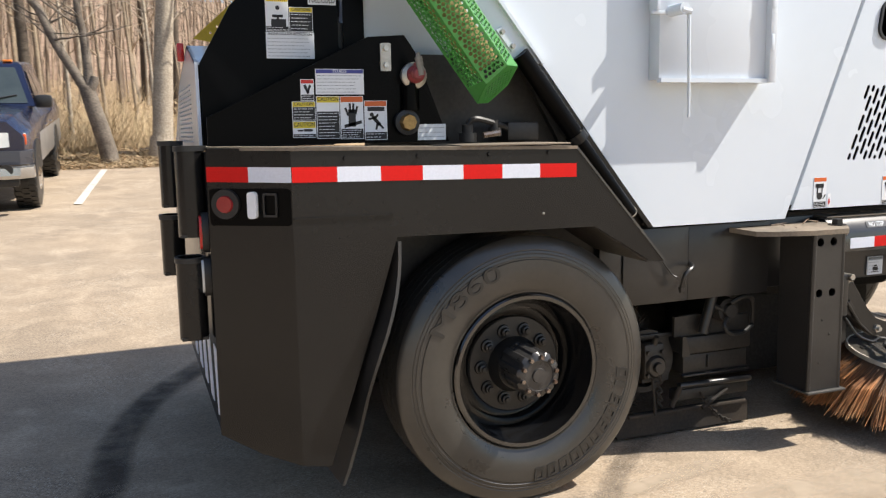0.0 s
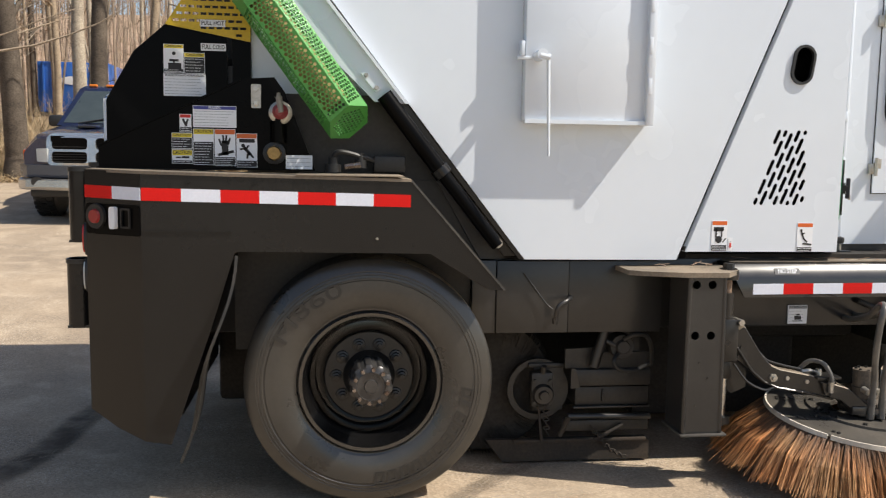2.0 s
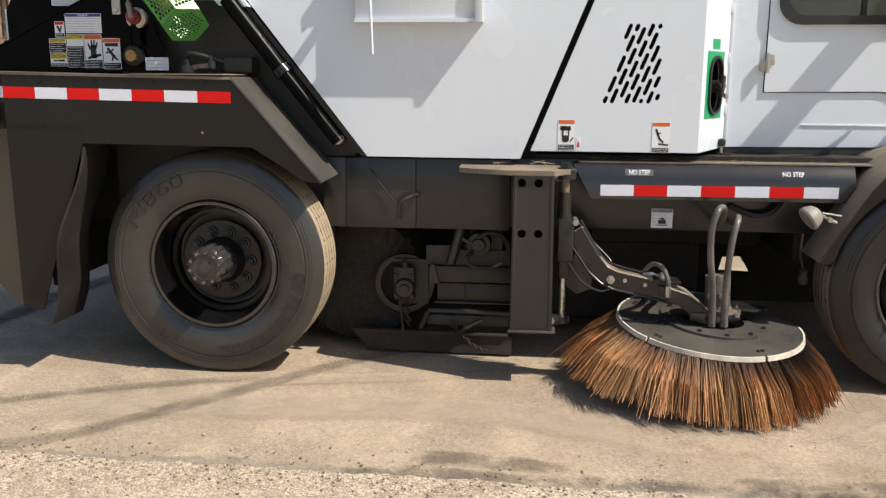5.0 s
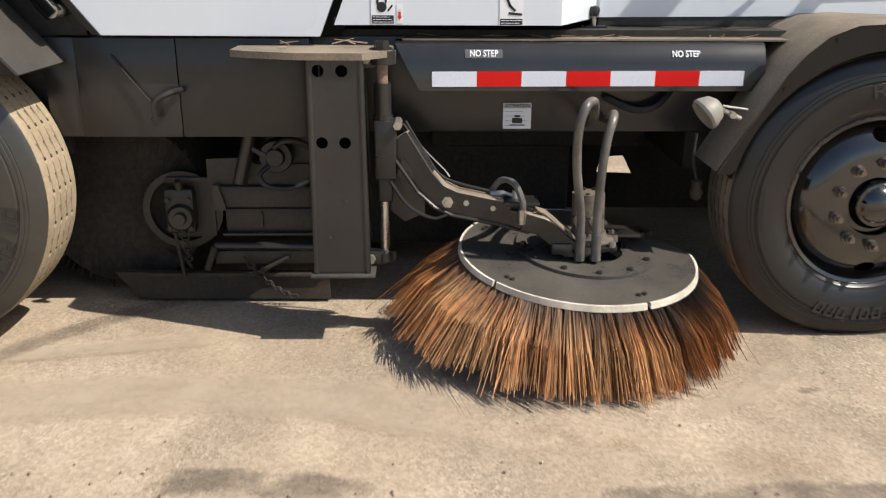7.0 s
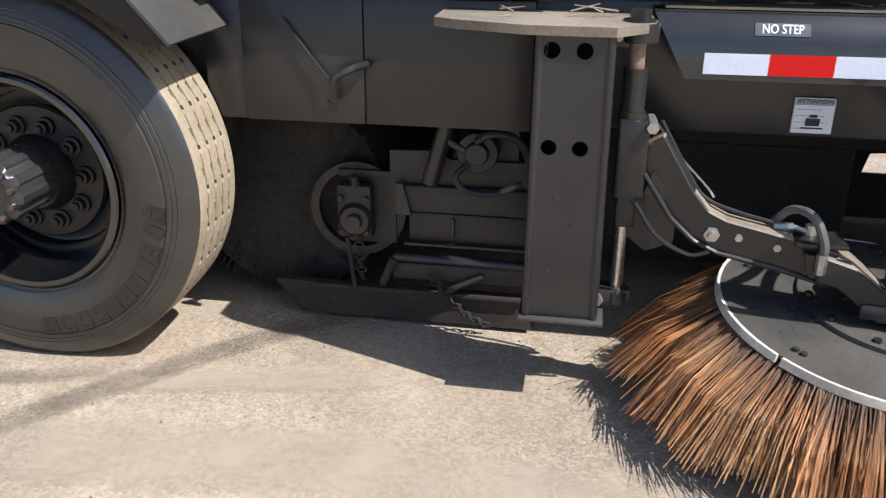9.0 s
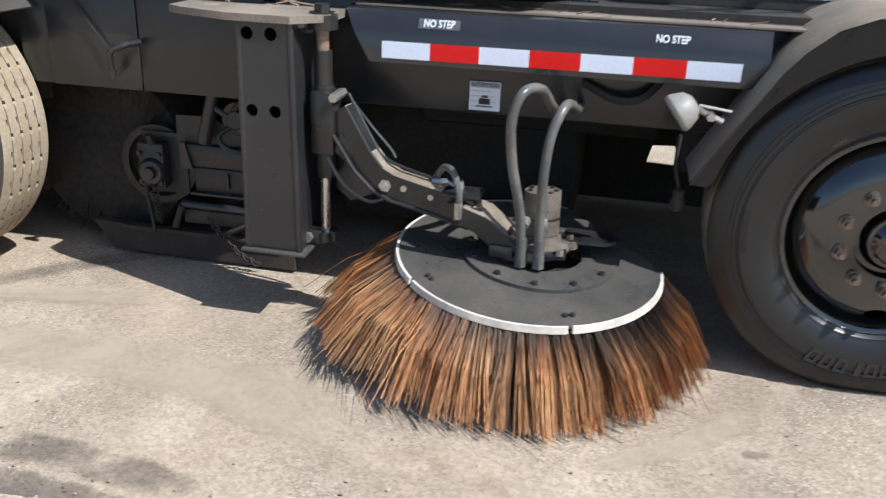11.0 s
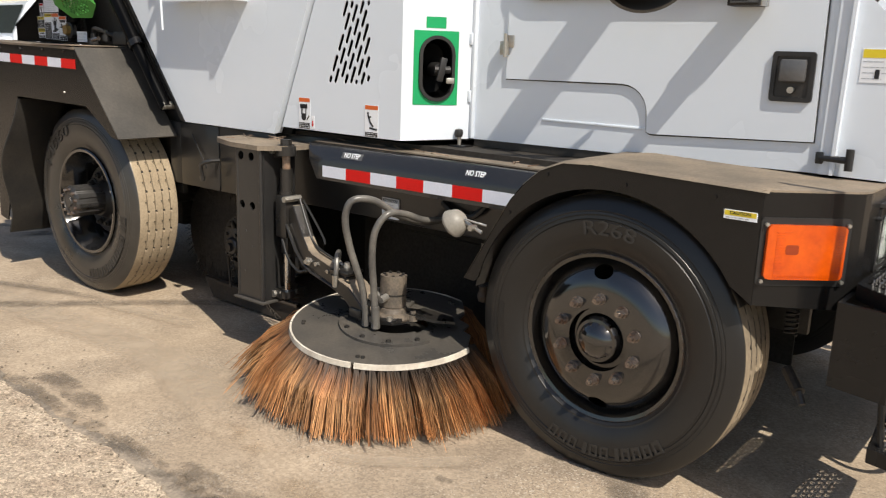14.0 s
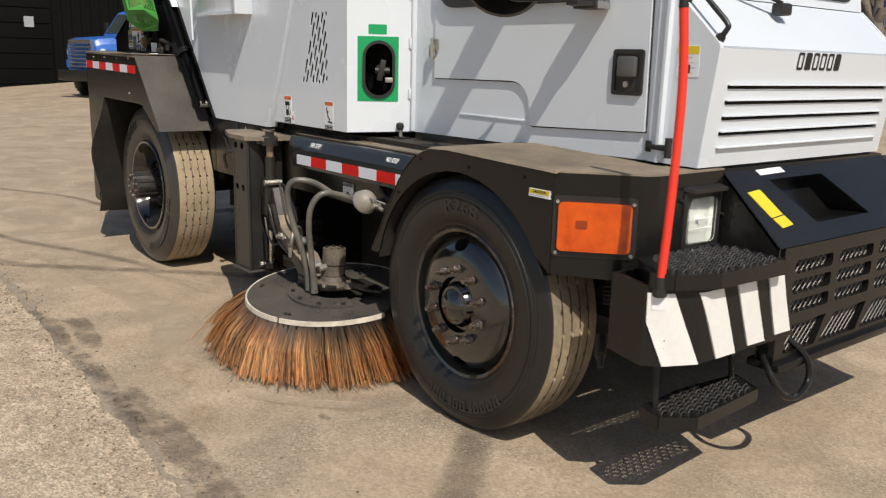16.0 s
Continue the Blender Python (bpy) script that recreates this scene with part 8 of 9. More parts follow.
figure((-2.632, fx - 0.0028, 1.598), [(0.016, 0.052, 0.026, 0.030, 0.005), (0.026, 0.030, 0.034, 0.052, 0.004)])
figure((-2.666, fx - 0.0028, 1.464), [(0.02, 0.026, 0.035, 0.026, 0.003), (0.045, 0.027, 0.068, 0.027, 0.0045)])
figure((0.259, 0.1247, 0.713), [(0.042, 0.030, 0.058, 0.030, 0.010), (0.044, 0.046, 0.056, 0.046, 0.004), (0.025, 0.014, 0.075, 0.014, 0.002)])
figure((2.147, 0.3117, 1.407), [(0.05, 0.020, 0.05, 0.034, 0.007)])
tp("arrow", new_plate([(-0.112, 1.126), (-0.104, 1.126), (-0.104, 1.112), (-0.100, 1.112), (-0.108, 1.098), (-0.116, 1.112), (-0.112, 1.112)], side(0.0368), 0.0005), REDPLASTIC, "small red arrow")

# ---- parked pickup ----
BLUE = material("dark_blue_metallic_paint", (0.010, 0.015, 0.045), 0.25, metal=0.3, second=(0.016, 0.022, 0.06), big=2, fine=90, grain=0.06, coat=0.8)
FLANK_GREY = material("flank_reflection_grey", (0.27, 0.26, 0.25), 0.35, metal=0.4, second=(0.22, 0.21, 0.2), big=3, fine=60, grain=0.05, coat=0.3)
TINT = material("dark_window_glass", (0.035, 0.045, 0.045), 0.06, second=(0.06, 0.075, 0.072), big=3, fine=30, grain=0.02, coat=1.0, gloss_var=0.02)


BUMPER = material("dull_chrome", (0.56, 0.56, 0.56), 0.22, metal=0.8, second=(0.3, 0.29, 0.28), big=2, fine=40, grain=0.05)


def loft(bm, sections):
    """Joins rings of equal count, each a list of points, and caps the ends."""
    rings = [[bm.verts.new(p) for p in s] for s in sections]
    n = len(rings[0])
    for a, b in zip(rings, rings[1:]):
        for k in range(n):
            bm.faces.new((a[k], a[(k + 1) % n], b[(k + 1) % n], b[k]))
    bm.faces.new(rings[0]), bm.faces.new(rings[-1])
    return bm


def body_ring(y, half, z0, z1, shoulder, inset):
    """A car's cross-section: sills, flanks, shoulder and a crowned top."""
    return [(-half * 0.97, y, z0), (-half, y, z0 + 0.12), (-half, y, shoulder - 0.05), (-half * 0.97, y, shoulder), (-half * inset, y, z1 - 0.03), (-half * inset * 0.6, y, z1), (half * inset * 0.6, y, z1), (half * inset, y, z1 - 0.03),
            (half * 0.97, y, shoulder), (half, y, shoulder - 0.05), (half, y, z0 + 0.12), (half * 0.97, y, z0)]


def car_wheel(car, x, y, r, w, out, rim_mat):
    s = 1 if out > 0 else -1
    wh = part("wheel", revolve(bmesh.new(), [(0.02, 0.02 * s), (r * 0.30, 0.03 * s), (r * 0.5, -0.01 * s), (r * 0.58, 0.01 * s), (r * 0.6, -0.1 * s), (r * 0.3, -0.2 * s)], (x + s * (w / 2 - 0.02), y, r), 0, 24), rim_mat, car)
    bm = revolve(bmesh.new(), [(r * 0.58, -w / 2 + 0.01), (r * 0.75, -w / 2), (r * 0.93, -w / 2 + 0.02), (r, -w / 2 + 0.05), (r, w / 2 - 0.05), (r * 0.93, w / 2 - 0.02), (r * 0.75, w / 2), (r * 0.58, w / 2 - 0.01)], (x, y, r), 0, 36)
    part("tyre", bm, RUBBER, wh, "", 30)
    lug = bmesh.new()
    for k in range(30):
        a = 2 * math.pi * k / 30
        for side_x in (-0.3, 0.0, 0.3):
            aa = a + (0.1 if side_x == 0 else 0)
            c = Vector((x + side_x * w, y + (r + 0.004) * math.cos(aa), r + (r + 0.004) * math.sin(aa)))
            box(lug, (-w * 0.12, -0.03, -0.008), (w * 0.12, 0.03, 0.008), 0, Matrix.Translation(c) @ Matrix.Rotation(aa - math.pi / 2, 4, 'X'))
    tagged(part("tread", lug, RUBBER, wh), kind="stuff")
    return wh


def pickup(place):
    car = thing("pickup_truck", (0, 0, 0), "dark blue lifted pickup truck with a chrome grille, parked nose out", "pickup truck")
    P2 = lambda name, bm, mat, label="", parent=None, smooth=35: part(name, bm, mat, parent or car, label, smooth)
    H = 0.97
    arch = [(0.95, 0.50), (4.50, 0.50)]
    secs = [body_ring(0.10, H * 0.93, 0.80, 1.32, 1.12, 0.80), body_ring(0.25, H * 0.97, 0.66, 1.37, 1.16, 0.82), body_ring(0.9, H, 0.66, 1.42, 1.20, 0.84), body_ring(1.62, H, 0.62, 1.47, 1.24, 0.86), body_ring(1.75, H, 0.60, 1.44, 1.28, 0.90), body_ring(3.95, H, 0.60, 1.44, 1.28, 0.92), body_ring(4.0, H, 0.62, 1.46, 1.30, 0.95), body_ring(5.85, H, 0.66, 1.46, 1.30, 0.95)]
    P2("body", loft(bmesh.new(), secs), BLUE)
    # the grey stands in for tan ground mirrored in the shaded flank
    P2("lower_body", new_box((-H - 0.004, 1.50, 0.58), (H + 0.004, 5.8, 1.10), 0.06), FLANK_GREY, "lower flank with a grey reflection painted on")
    for y, r in arch:
        for s in (-1, 1):
            ring = bmesh.new()
            plate(ring, circle(y, 0.50, 0.50, 24), lambda u, v, w, s=s: Vector((s * (H + 0.012 - w), u, max(v, 0.56))), 0.25)
            P2("wheel_arch", ring, BLACKPLASTIC)
    cab = [[(-0.93, 1.66, 1.44), (0.93, 1.66, 1.44), (0.93, 3.9, 1.44), (-0.93, 3.9, 1.44)], [(-0.74, 2.30, 2.06), (0.74, 2.30, 2.06), (0.76, 3.62, 2.08), (-0.76, 3.62, 2.08)]]
    P2("cab", loft(bmesh.new(), cab + [[(-0.68, 2.42, 2.11), (0.68, 2.42, 2.11), (0.70, 3.5, 2.12), (-0.70, 3.5, 2.12)]]), BLUE)

    def on(a, b, c, d, k):
        return lambda u, v: (Vector(a).lerp(Vector(b), u)).lerp(Vector(d).lerp(Vector(c), u), v)
    q = on((-0.93, 1.66, 1.44), (0.93, 1.66, 1.44), (0.74, 2.30, 2.06), (-0.74, 2.30, 2.06), 0)
    bm = bmesh.new()
    n = Vector((0, -0.7, 0.7)) * 0.006
    bm.faces.new([bm.verts.new(q(u, v) + n) for u, v in ((0.04, 0.06), (0.96, 0.06), (0.94, 0.93), (0.06, 0.93))])
    P2("windscreen", bm, TINT, "dark reflecting windscreen")
    for s in (-1, 1):
        for y0, y1, y2, y3 in ((1.95, 2.75, 2.72, 2.42), (2.85, 3.70, 3.55, 2.82)):
            bm = bmesh.new()
            bm.faces.new([bm.verts.new(p) for p in ((s * 0.932, y0, 1.48), (s * 0.932, y1, 1.48), (s * 0.785, y2, 1.98), (s * 0.785, y3, 1.98))])
            P2("side_window", bm, TINT)
        mir = P2("mirror", new_box((s * 1.02 - 0.12, 1.90, 1.40), (s * 1.02 + 0.12, 2.02, 1.60), 0.05), BLACKPLASTIC, "black towing mirror")
        P2("mirror_stalk", new_rod((s * 0.90, 1.96, 1.46), (s * 1.0, 1.96, 1.45), 0.03), CHROME, "", mir)
    for x in (-0.56, -0.30, 0.0, 0.30, 0.56):
        P2("roof_lamp", new_box((x - 0.06, 2.36, 2.10), (x + 0.06, 2.46, 2.14), 0.015), material("roof_lamp_amber", (0.85, 0.22, 0.02), 0.3) if x < -0.5 else bpy.data.materials["roof_lamp_amber"], "amber roof lamp")
    # grille: chrome frame and cross bars
    g = P2("grille", new_plate(rounded(-0.60, 0.88, 0.60, 1.385, 0.13), lambda u, v, w: Vector((u, 0.0 + w + 0.16 * (v - 0.9) + 0.10 * u * u, v)), 0.12, [rounded(x0, z0, x1, z1, 0.05) for x0, x1 in ((-0.525, -0.055), (0.055, 0.525)) for z0, z1 in ((0.935, 1.105), (1.140, 1.315))]), BUMPER, "chrome crossed grille")
    P2("grille_mesh", new_box((-0.54, 0.085, 0.92), (0.54, 0.10, 1.34)), GLOSS, "", g)
    for k in range(10):
        z = 0.945 + 0.038 * k
        P2("grille_slat", new_box((-0.52, 0.055 + 0.1 * (z - 0.9), z), (0.52, 0.075 + 0.1 * (z - 0.9), z + 0.008)), BLACKPLASTIC, "", g)
    for s in (-1, 1):
        hl = P2("headlamp", loft(bmesh.new(), [[(s * 0.58, 0.04, 0.94), (s * 0.92, 0.17, 0.96), (s * 0.92, 0.17, 1.13), (s * 0.58, 0.04, 1.15)], [(s * 0.58, 0.2, 0.94), (s * 0.93, 0.3, 0.96), (s * 0.93, 0.3, 1.13), (s * 0.58, 0.2, 1.15)]]), LENS, "clear headlamp")
        P2("turn_lamp", new_box((s * 0.875 - 0.05, 0.135, 0.97), (s * 0.875 + 0.05, 0.30, 1.12), 0.015), AMBER, "amber corner lamp", hl)
        P2("hood_scoop", box(bmesh.new(), (s * 0.27 - 0.16, 0.85, 1.43), (s * 0.27 + 0.16, 1.15, 1.475), 0.02), BLUE)
        P2("scoop_mouth", new_box((s * 0.27 - 0.12, 0.842, 1.44), (s * 0.27 + 0.12, 0.852, 1.465)), DARK)
    bump = P2("front_bumper", loft(bmesh.new(), [[(x, y0, 0.53), (x, y0 - 0.04, 0.58), (x, y0 - 0.03, 0.68), (x, y0 + 0.10, 0.70), (x, y0 + 0.15, 0.53)] for x, y0 in ((-0.99, 0.12), (-0.85, -0.02), (-0.4, -0.08), (0.4, -0.08), (0.85, -0.02), (0.99, 0.12))]), BUMPER, "chrome front bumper")
    P2("bumper_top", loft(bmesh.new(), [[(x, y0 + 0.05, 0.715), (x, y0 + 0.02, 0.76), (x, y0 + 0.03, 0.90), (x, y0 + 0.2, 0.90), (x, y0 + 0.2, 0.715)] for x, y0 in ((-0.98, 0.14), (-0.85, 0.0), (-0.4, -0.05), (0.4, -0.05), (0.85, 0.0), (0.98, 0.14))]), material("valance_paint", (0.055, 0.058, 0.072), 0.3, metal=0.3, second=(0.08, 0.08, 0.09), coat=0.4), "", bump)
    P2("air_dam", new_box((-0.82, 0.02, 0.42), (0.82, 0.12, 0.53), 0.02), BLACKPLASTIC, "", bump)
    P2("number_plate", new_box((-0.17, -0.085, 0.56), (0.15, -0.078, 0.72), 0.004), PAPER, "white plate with a plain dark mark", bump)
    P2("plate_mark", box(box(new_box((-0.11, -0.090, 0.61), (-0.04, -0.085, 0.68)), (-0.03, -0.090, 0.61), (0.03, -0.085, 0.68)), (0.04, -0.090, 0.61), (0.10, -0.085, 0.68)), PRINT, "", bump)
    for s in (-1, 1):
        P2("fog_lamp", new_plate(circle(s * 0.70, 0.655, 0.075, 20), lambda u, v, w: Vector((u, -0.072 + w, v)), 0.02), BLACKPLASTIC, "", bump)
    for k in range(2):
        x0 = -0.62 + 0.7 * k
        P2("wiper", new_rod((x0, 1.66, 1.475), (x0 + 0.62, 1.80, 1.60), 0.012), BLACKPLASTIC)
    for s in (-1, 1):
        for y in (2.78, 3.72):
            P2("door_handle", new_box((s * 0.985 - 0.012, y - 0.16, 1.10), (s * 0.985 + 0.012, y - 0.04, 1.13), 0.005), CHROME)
    for y in (0.95, 4.50):
        for s in (-1, 1):
            car_wheel(car, s * 0.83, y, 0.43, 0.31, s, CHROME)
    P2("axle", new_rod((-0.8, 0.95, 0.43), (0.8, 0.95, 0.43), 0.06), DARK)
    P2("axle", new_rod((-0.8, 4.5, 0.43), (0.8, 4.5, 0.43), 0.07), DARK)
    P2("under_frame", new_box((-0.5, 0.3, 0.45), (0.5, 5.5, 0.7)), DARK)
    car.location = place
    car.rotation_euler = (math.atan(0.066), 0, 0)
    car.scale = (1.0, 1.0, 0.905)
    return car


pickup((-5.28, 8.42, 0.50))


# ---- vehicles by the shed ----
def blunt_truck(name, place, turn, paint, label, hood_h, roof_h, length, category="truck", grille_mat=CHROME, tyre_r=0.45):
    car = thing(name, (0, 0, 0), label, category)
    P2 = lambda nm, bm, mat, lb="", parent=None: part(nm, bm, mat, parent or car, lb)
    H = 0.98
    P2("hood", loft(bmesh.new(), [body_ring(0.0, H * 0.72, 0.75, hood_h - 0.06, hood_h - 0.2, 0.86), body_ring(0.1, H * 0.78, 0.72, hood_h, hood_h - 0.15, 0.86), body_ring(1.25, H * 0.95, 0.66, hood_h + 0.10, hood_h - 0.05, 0.88)]), paint)
    for s in (-1, 1):
        fl = P2("fender", loft(bmesh.new(), [[(s * 0.62, y, z0), (s * 1.02, y, z0), (s * 1.02, y, z1), (s * 0.9, y, z1 + 0.05), (s * 0.62, y, z1 + 0.08)] for y, z0, z1 in ((0.12, 0.80, 0.98), (0.35, 0.95, 1.10), (0.75, 1.0, 1.16), (1.15, 0.7, 1.12))]), paint)
        P2("headlamp", revolve(bmesh.new(), [(0.0, -0.03), (0.09, -0.02), (0.11, 0.0), (0.11, 0.06)], (s * 0.80, 0.10, hood_h - 0.38), 1, 20), LENS, "", fl)
        P2("side_lamp", new_box((s * 0.9 - 0.04, 0.5, hood_h - 0.16), (s * 0.9 + 0.04, 0.58, hood_h - 0.1), 0.01), AMBER if s < 0 else REDPLASTIC, "", fl)
    gr = P2("grille", new_plate(rounded(-0.55, 0.82, 0.55, hood_h - 0.05, 0.04), lambda u, v, w: Vector((u, -0.05 + w, v)), 0.06, [[(-0.5, 0.86 + k * (hood_h - 0.98) / 6), (0.5, 0.86 + k * (hood_h - 0.98) / 6), (0.5, 0.86 + (k + 0.62) * (hood_h - 0.98) / 6), (-0.5, 0.86 + (k + 0.62) * (hood_h - 0.98) / 6)] for k in range(6)]), grille_mat, "barred grille")
    P2("grille_dark", new_box((-0.5, 0.005, 0.84), (0.5, 0.012, hood_h - 0.08)), DARK, "", gr)
    P2("cab", loft(bmesh.new(), [[(-H, 1.25, 0.62), (H, 1.25, 0.62), (H, 3.0, 0.62), (-H, 3.0, 0.62)], [(-H, 1.25, hood_h + 0.12), (H, 1.25, hood_h + 0.12), (H, 3.0, hood_h + 0.12), (-H, 3.0, hood_h + 0.12)], [(-0.82, 1.62, roof_h - 0.06), (0.82, 1.62, roof_h - 0.06), (0.84, 2.95, roof_h - 0.06), (-0.84, 2.95, roof_h - 0.06)], [(-0.74, 1.75, roof_h), (0.74, 1.75, roof_h), (0.76, 2.85, roof_h), (-0.76, 2.85, roof_h)]]), paint)
    zb, zt = hood_h + 0.15, roof_h - 0.10
    bm = bmesh.new()
    bm.faces.new([bm.verts.new(p) for p in ((-0.9, 1.255, zb), (0.9, 1.255, zb), (0.78, 1.575, zt), (-0.78, 1.575, zt))])
    P2("windscreen", bm, TINT, "dark windscreen")
    for s in (-1, 1):
        bm = bmesh.new()
        bm.faces.new([bm.verts.new(p) for p in ((s * 0.985, 1.5, zb), (s * 0.985, 2.6, zb), (s * 0.86, 2.6, zt), (s * 0.86, 1.72, zt))])
        P2("side_window", bm, TINT)
        m = P2("mirror", new_box((s * 1.2 - 0.09, 1.42, hood_h + 0.05), (s * 1.2 + 0.09, 1.50, hood_h + 0.45), 0.02), BLACKPLASTIC)
        P2("mirror_stalk", new_rod((s * 0.96, 1.46, hood_h + 0.1), (s * 1.15, 1.46, hood_h + 0.15), 0.015), CHROME, "", m)
    P2("bumper", new_box((-1.02, -0.16, 0.46), (1.02, -0.04, 0.74), 0.03), BLACKPLASTIC)
    P2("cargo_body", new_box((-1.0, 3.05, 0.85), (1.0, length, roof_h - 0.1), 0.03), paint)
    P2("under_frame", new_box((-0.45, 0.0, 0.45), (0.45, length, 0.7)), DARK)
    for y in (0.72, length - 1.2):
        for s in (-1, 1):
            car_wheel(car, s * 0.88, y, tyre_r, 0.26, s, PAPER)
    car.location = place
    car.rotation_euler = (0, 0, turn)
    return car


BRIGHTBLUE = material("bright_blue_paint", (0.03, 0.13, 0.48), 0.3, second=(0.04, 0.16, 0.52), big=2, fine=50, grain=0.06, coat=0.5)
blunt_truck("blue_truck", (-19.6, 4.35, 0.18), radians(14), BRIGHTBLUE, "bright blue work truck with a barred grille before a shed", 1.58, 2.35, 7.0, "truck", BUMPER)
blunt_truck("white_van", (-16.2, 4.35, 0.2), radians(-3), WHITE, "white work van with a dark grille", 1.22, 2.05, 5.6, "van", BLACKPLASTIC, 0.38)

# cream spreader trailer with a red mesh tail and a hazard triangle
CREAM = material("cream_paint", (0.80, 0.74, 0.55), 0.5, second=(0.70, 0.63, 0.45), big=2, fine=40)
sp = thing("spreader_trailer", (-19.5, 8.6, 0.45), "cream tank trailer with an orange mesh tail", "trailer")
part("tank", loft(bmesh.new(), [[(x, y, z) for y, z in ((6.10, 2.19), (5.96, 2.32), (5.98, 2.62), (6.16, 2.82), (9.6, 3.05), (9.8, 2.4), (9.6, 2.19))] for x in (-20.6, -18.6)]), CREAM, sp)
part("tank_lid", new_box((-20.2, 6.5, 2.80), (-19.0, 7.1, 2.96), 0.04), CREAM, sp)
bm = bmesh.new()
for k in range(34):
    for s in (1, -1):
        y = 6.3 + 0.09 * k
        rod(bm, (-18.55, y, 1.34), (-18.55, y + s * 0.45, 2.18), 0.018, None, 4)
tagged(part("mesh", bm, ORANGE_LABEL, sp, "orange safety mesh"), kind="stuff")
part("mesh_backing", new_box((-18.66, 6.28, 1.32), (-18.60, 9.6, 2.185)), CREAM, sp)
part("side_board", new_box((-20.4, 6.1, 0.85), (-18.62, 9.6, 1.32), 0.01), CREAM, sp)
tri_pts = [(6.38, 2.06), (7.14, 2.06), (6.76, 1.42)]
part("hazard_triangle", new_plate(tri_pts, lambda u, v, w: Vector((-18.50 - w, u, v)), 0.02, [[(6.53, 1.97), (6.99, 1.97), (6.76, 1.58)]]), REDPLASTIC, sp, "red hazard triangle")
part("drawbar", new_box((-19.8, 5.2, 0.65), (-19.4, 9.6, 0.85)), DARK, sp)
for y in (6.9, 8.6):
    part("wheel", revolve(bmesh.new(), [(0.05, -0.12), (0.42, -0.12), (0.45, 0.0), (0.42, 0.12), (0.05, 0.12)], (-18.75, y, 0.86), 0, 24), RUBBER, sp)
gp = tagged(part("steel_post", rod(new_rod((-13.4, 4.22, 0.15), (-13.4, 4.22, 2.36), 0.06), (-13.4, 4.22, 2.36), (-13.4, 4.22, 2.40), 0.06, 0.035), ZINC), "plain grey steel post standing in the lot", "post")
part("post_cap", revolve(bmesh.new(), [(0.065, 0.0), (0.065, 0.05), (0.0, 0.09)], (-13.4, 4.22, 2.3), 2, 16), ZINC, gp)

# shed; the shade of its open front is painted as a near-black wall
SHED = material("shed_shade_black", (0.0032, 0.0032, 0.0036), 0.8, second=(0.006, 0.0058, 0.0056), big=0.6, fine=20, grain=0.15, spec=0.12)
shed = thing("shed", (-29, 4, 0.2), "large shed at the back of the lot, its shaded front drawn as a dark wall", "shed")
bm = bmesh.new()
y = -22.0
prof = []
while y < 34:
    prof += [(-27.6, y), (-27.6, y + 0.12), (-27.64, y + 0.16), (-27.64, y + 0.28)]
    y += 0.32
lo = [bm.verts.new((x, yy, -0.2)) for x, yy in prof]
hi = [bm.verts.new((x, yy, 7.5)) for x, yy in prof]
for i in range(len(prof) - 1):
    bm.faces.new((lo[i], lo[i + 1], hi[i + 1], hi[i]))
part("wall", bm, SHED, shed)
part("side_wall", new_box((-45, 34, -0.2), (-27.6, 34.2, 7.5)), SHED, shed)
part("roof", loft(bmesh.new(), [[(-45.5, y, 7.4), (-36.5, y, 10.0), (-27.1, y, 7.4), (-27.1, y, 7.6), (-36.5, y, 10.3), (-45.5, y, 7.6)] for y in (-22.5, 34.5)]), SHED, shed)
for y0 in (-6.0, 1.0, 8.0):
    d = part("door", new_box((-27.58, y0, 0.0), (-27.52, y0 + 4.6, 4.4), 0.01), SHED, shed, "added roll-up door in the painted shade")
    for k in range(8):
        part("door_rib", new_box((-27.52, y0 + 0.05, 0.3 + 0.5 * k), (-27.49, y0 + 4.55, 0.34 + 0.5 * k)), SHED, d)
part("notice", new_box((-27.50, 4.75, 2.15), (-27.48, 5.05, 2.5)), GREYPRINT, shed, "small grey notice")

# ---- woods ----
BARK = material("grey_brown_bark", (0.27, 0.21, 0.15), 0.95, second=(0.40, 0.32, 0.23), big=3, fine=38, mix=0.9, grain=0.35, bump=0.8, spec=0.1)
BARK_GREY = material("dark_grey_bark", (0.12, 0.10, 0.082), 0.95, second=(0.23, 0.195, 0.16), big=4, fine=34, mix=0.9, grain=0.35, bump=0.9, spec=0.1)
BARK_DARK = material("dark_bark", (0.075, 0.06, 0.048), 0.95, second=(0.16, 0.13, 0.10), big=3, fine=38, mix=0.8, grain=0.35, bump=0.8, spec=0.1)
BARK_PALE = material("pale_bark", (0.43, 0.37, 0.29), 0.95, second=(0.28, 0.235, 0.185), big=2.5, fine=30, mix=0.8, grain=0.35, bump=0.7, spec=0.1)


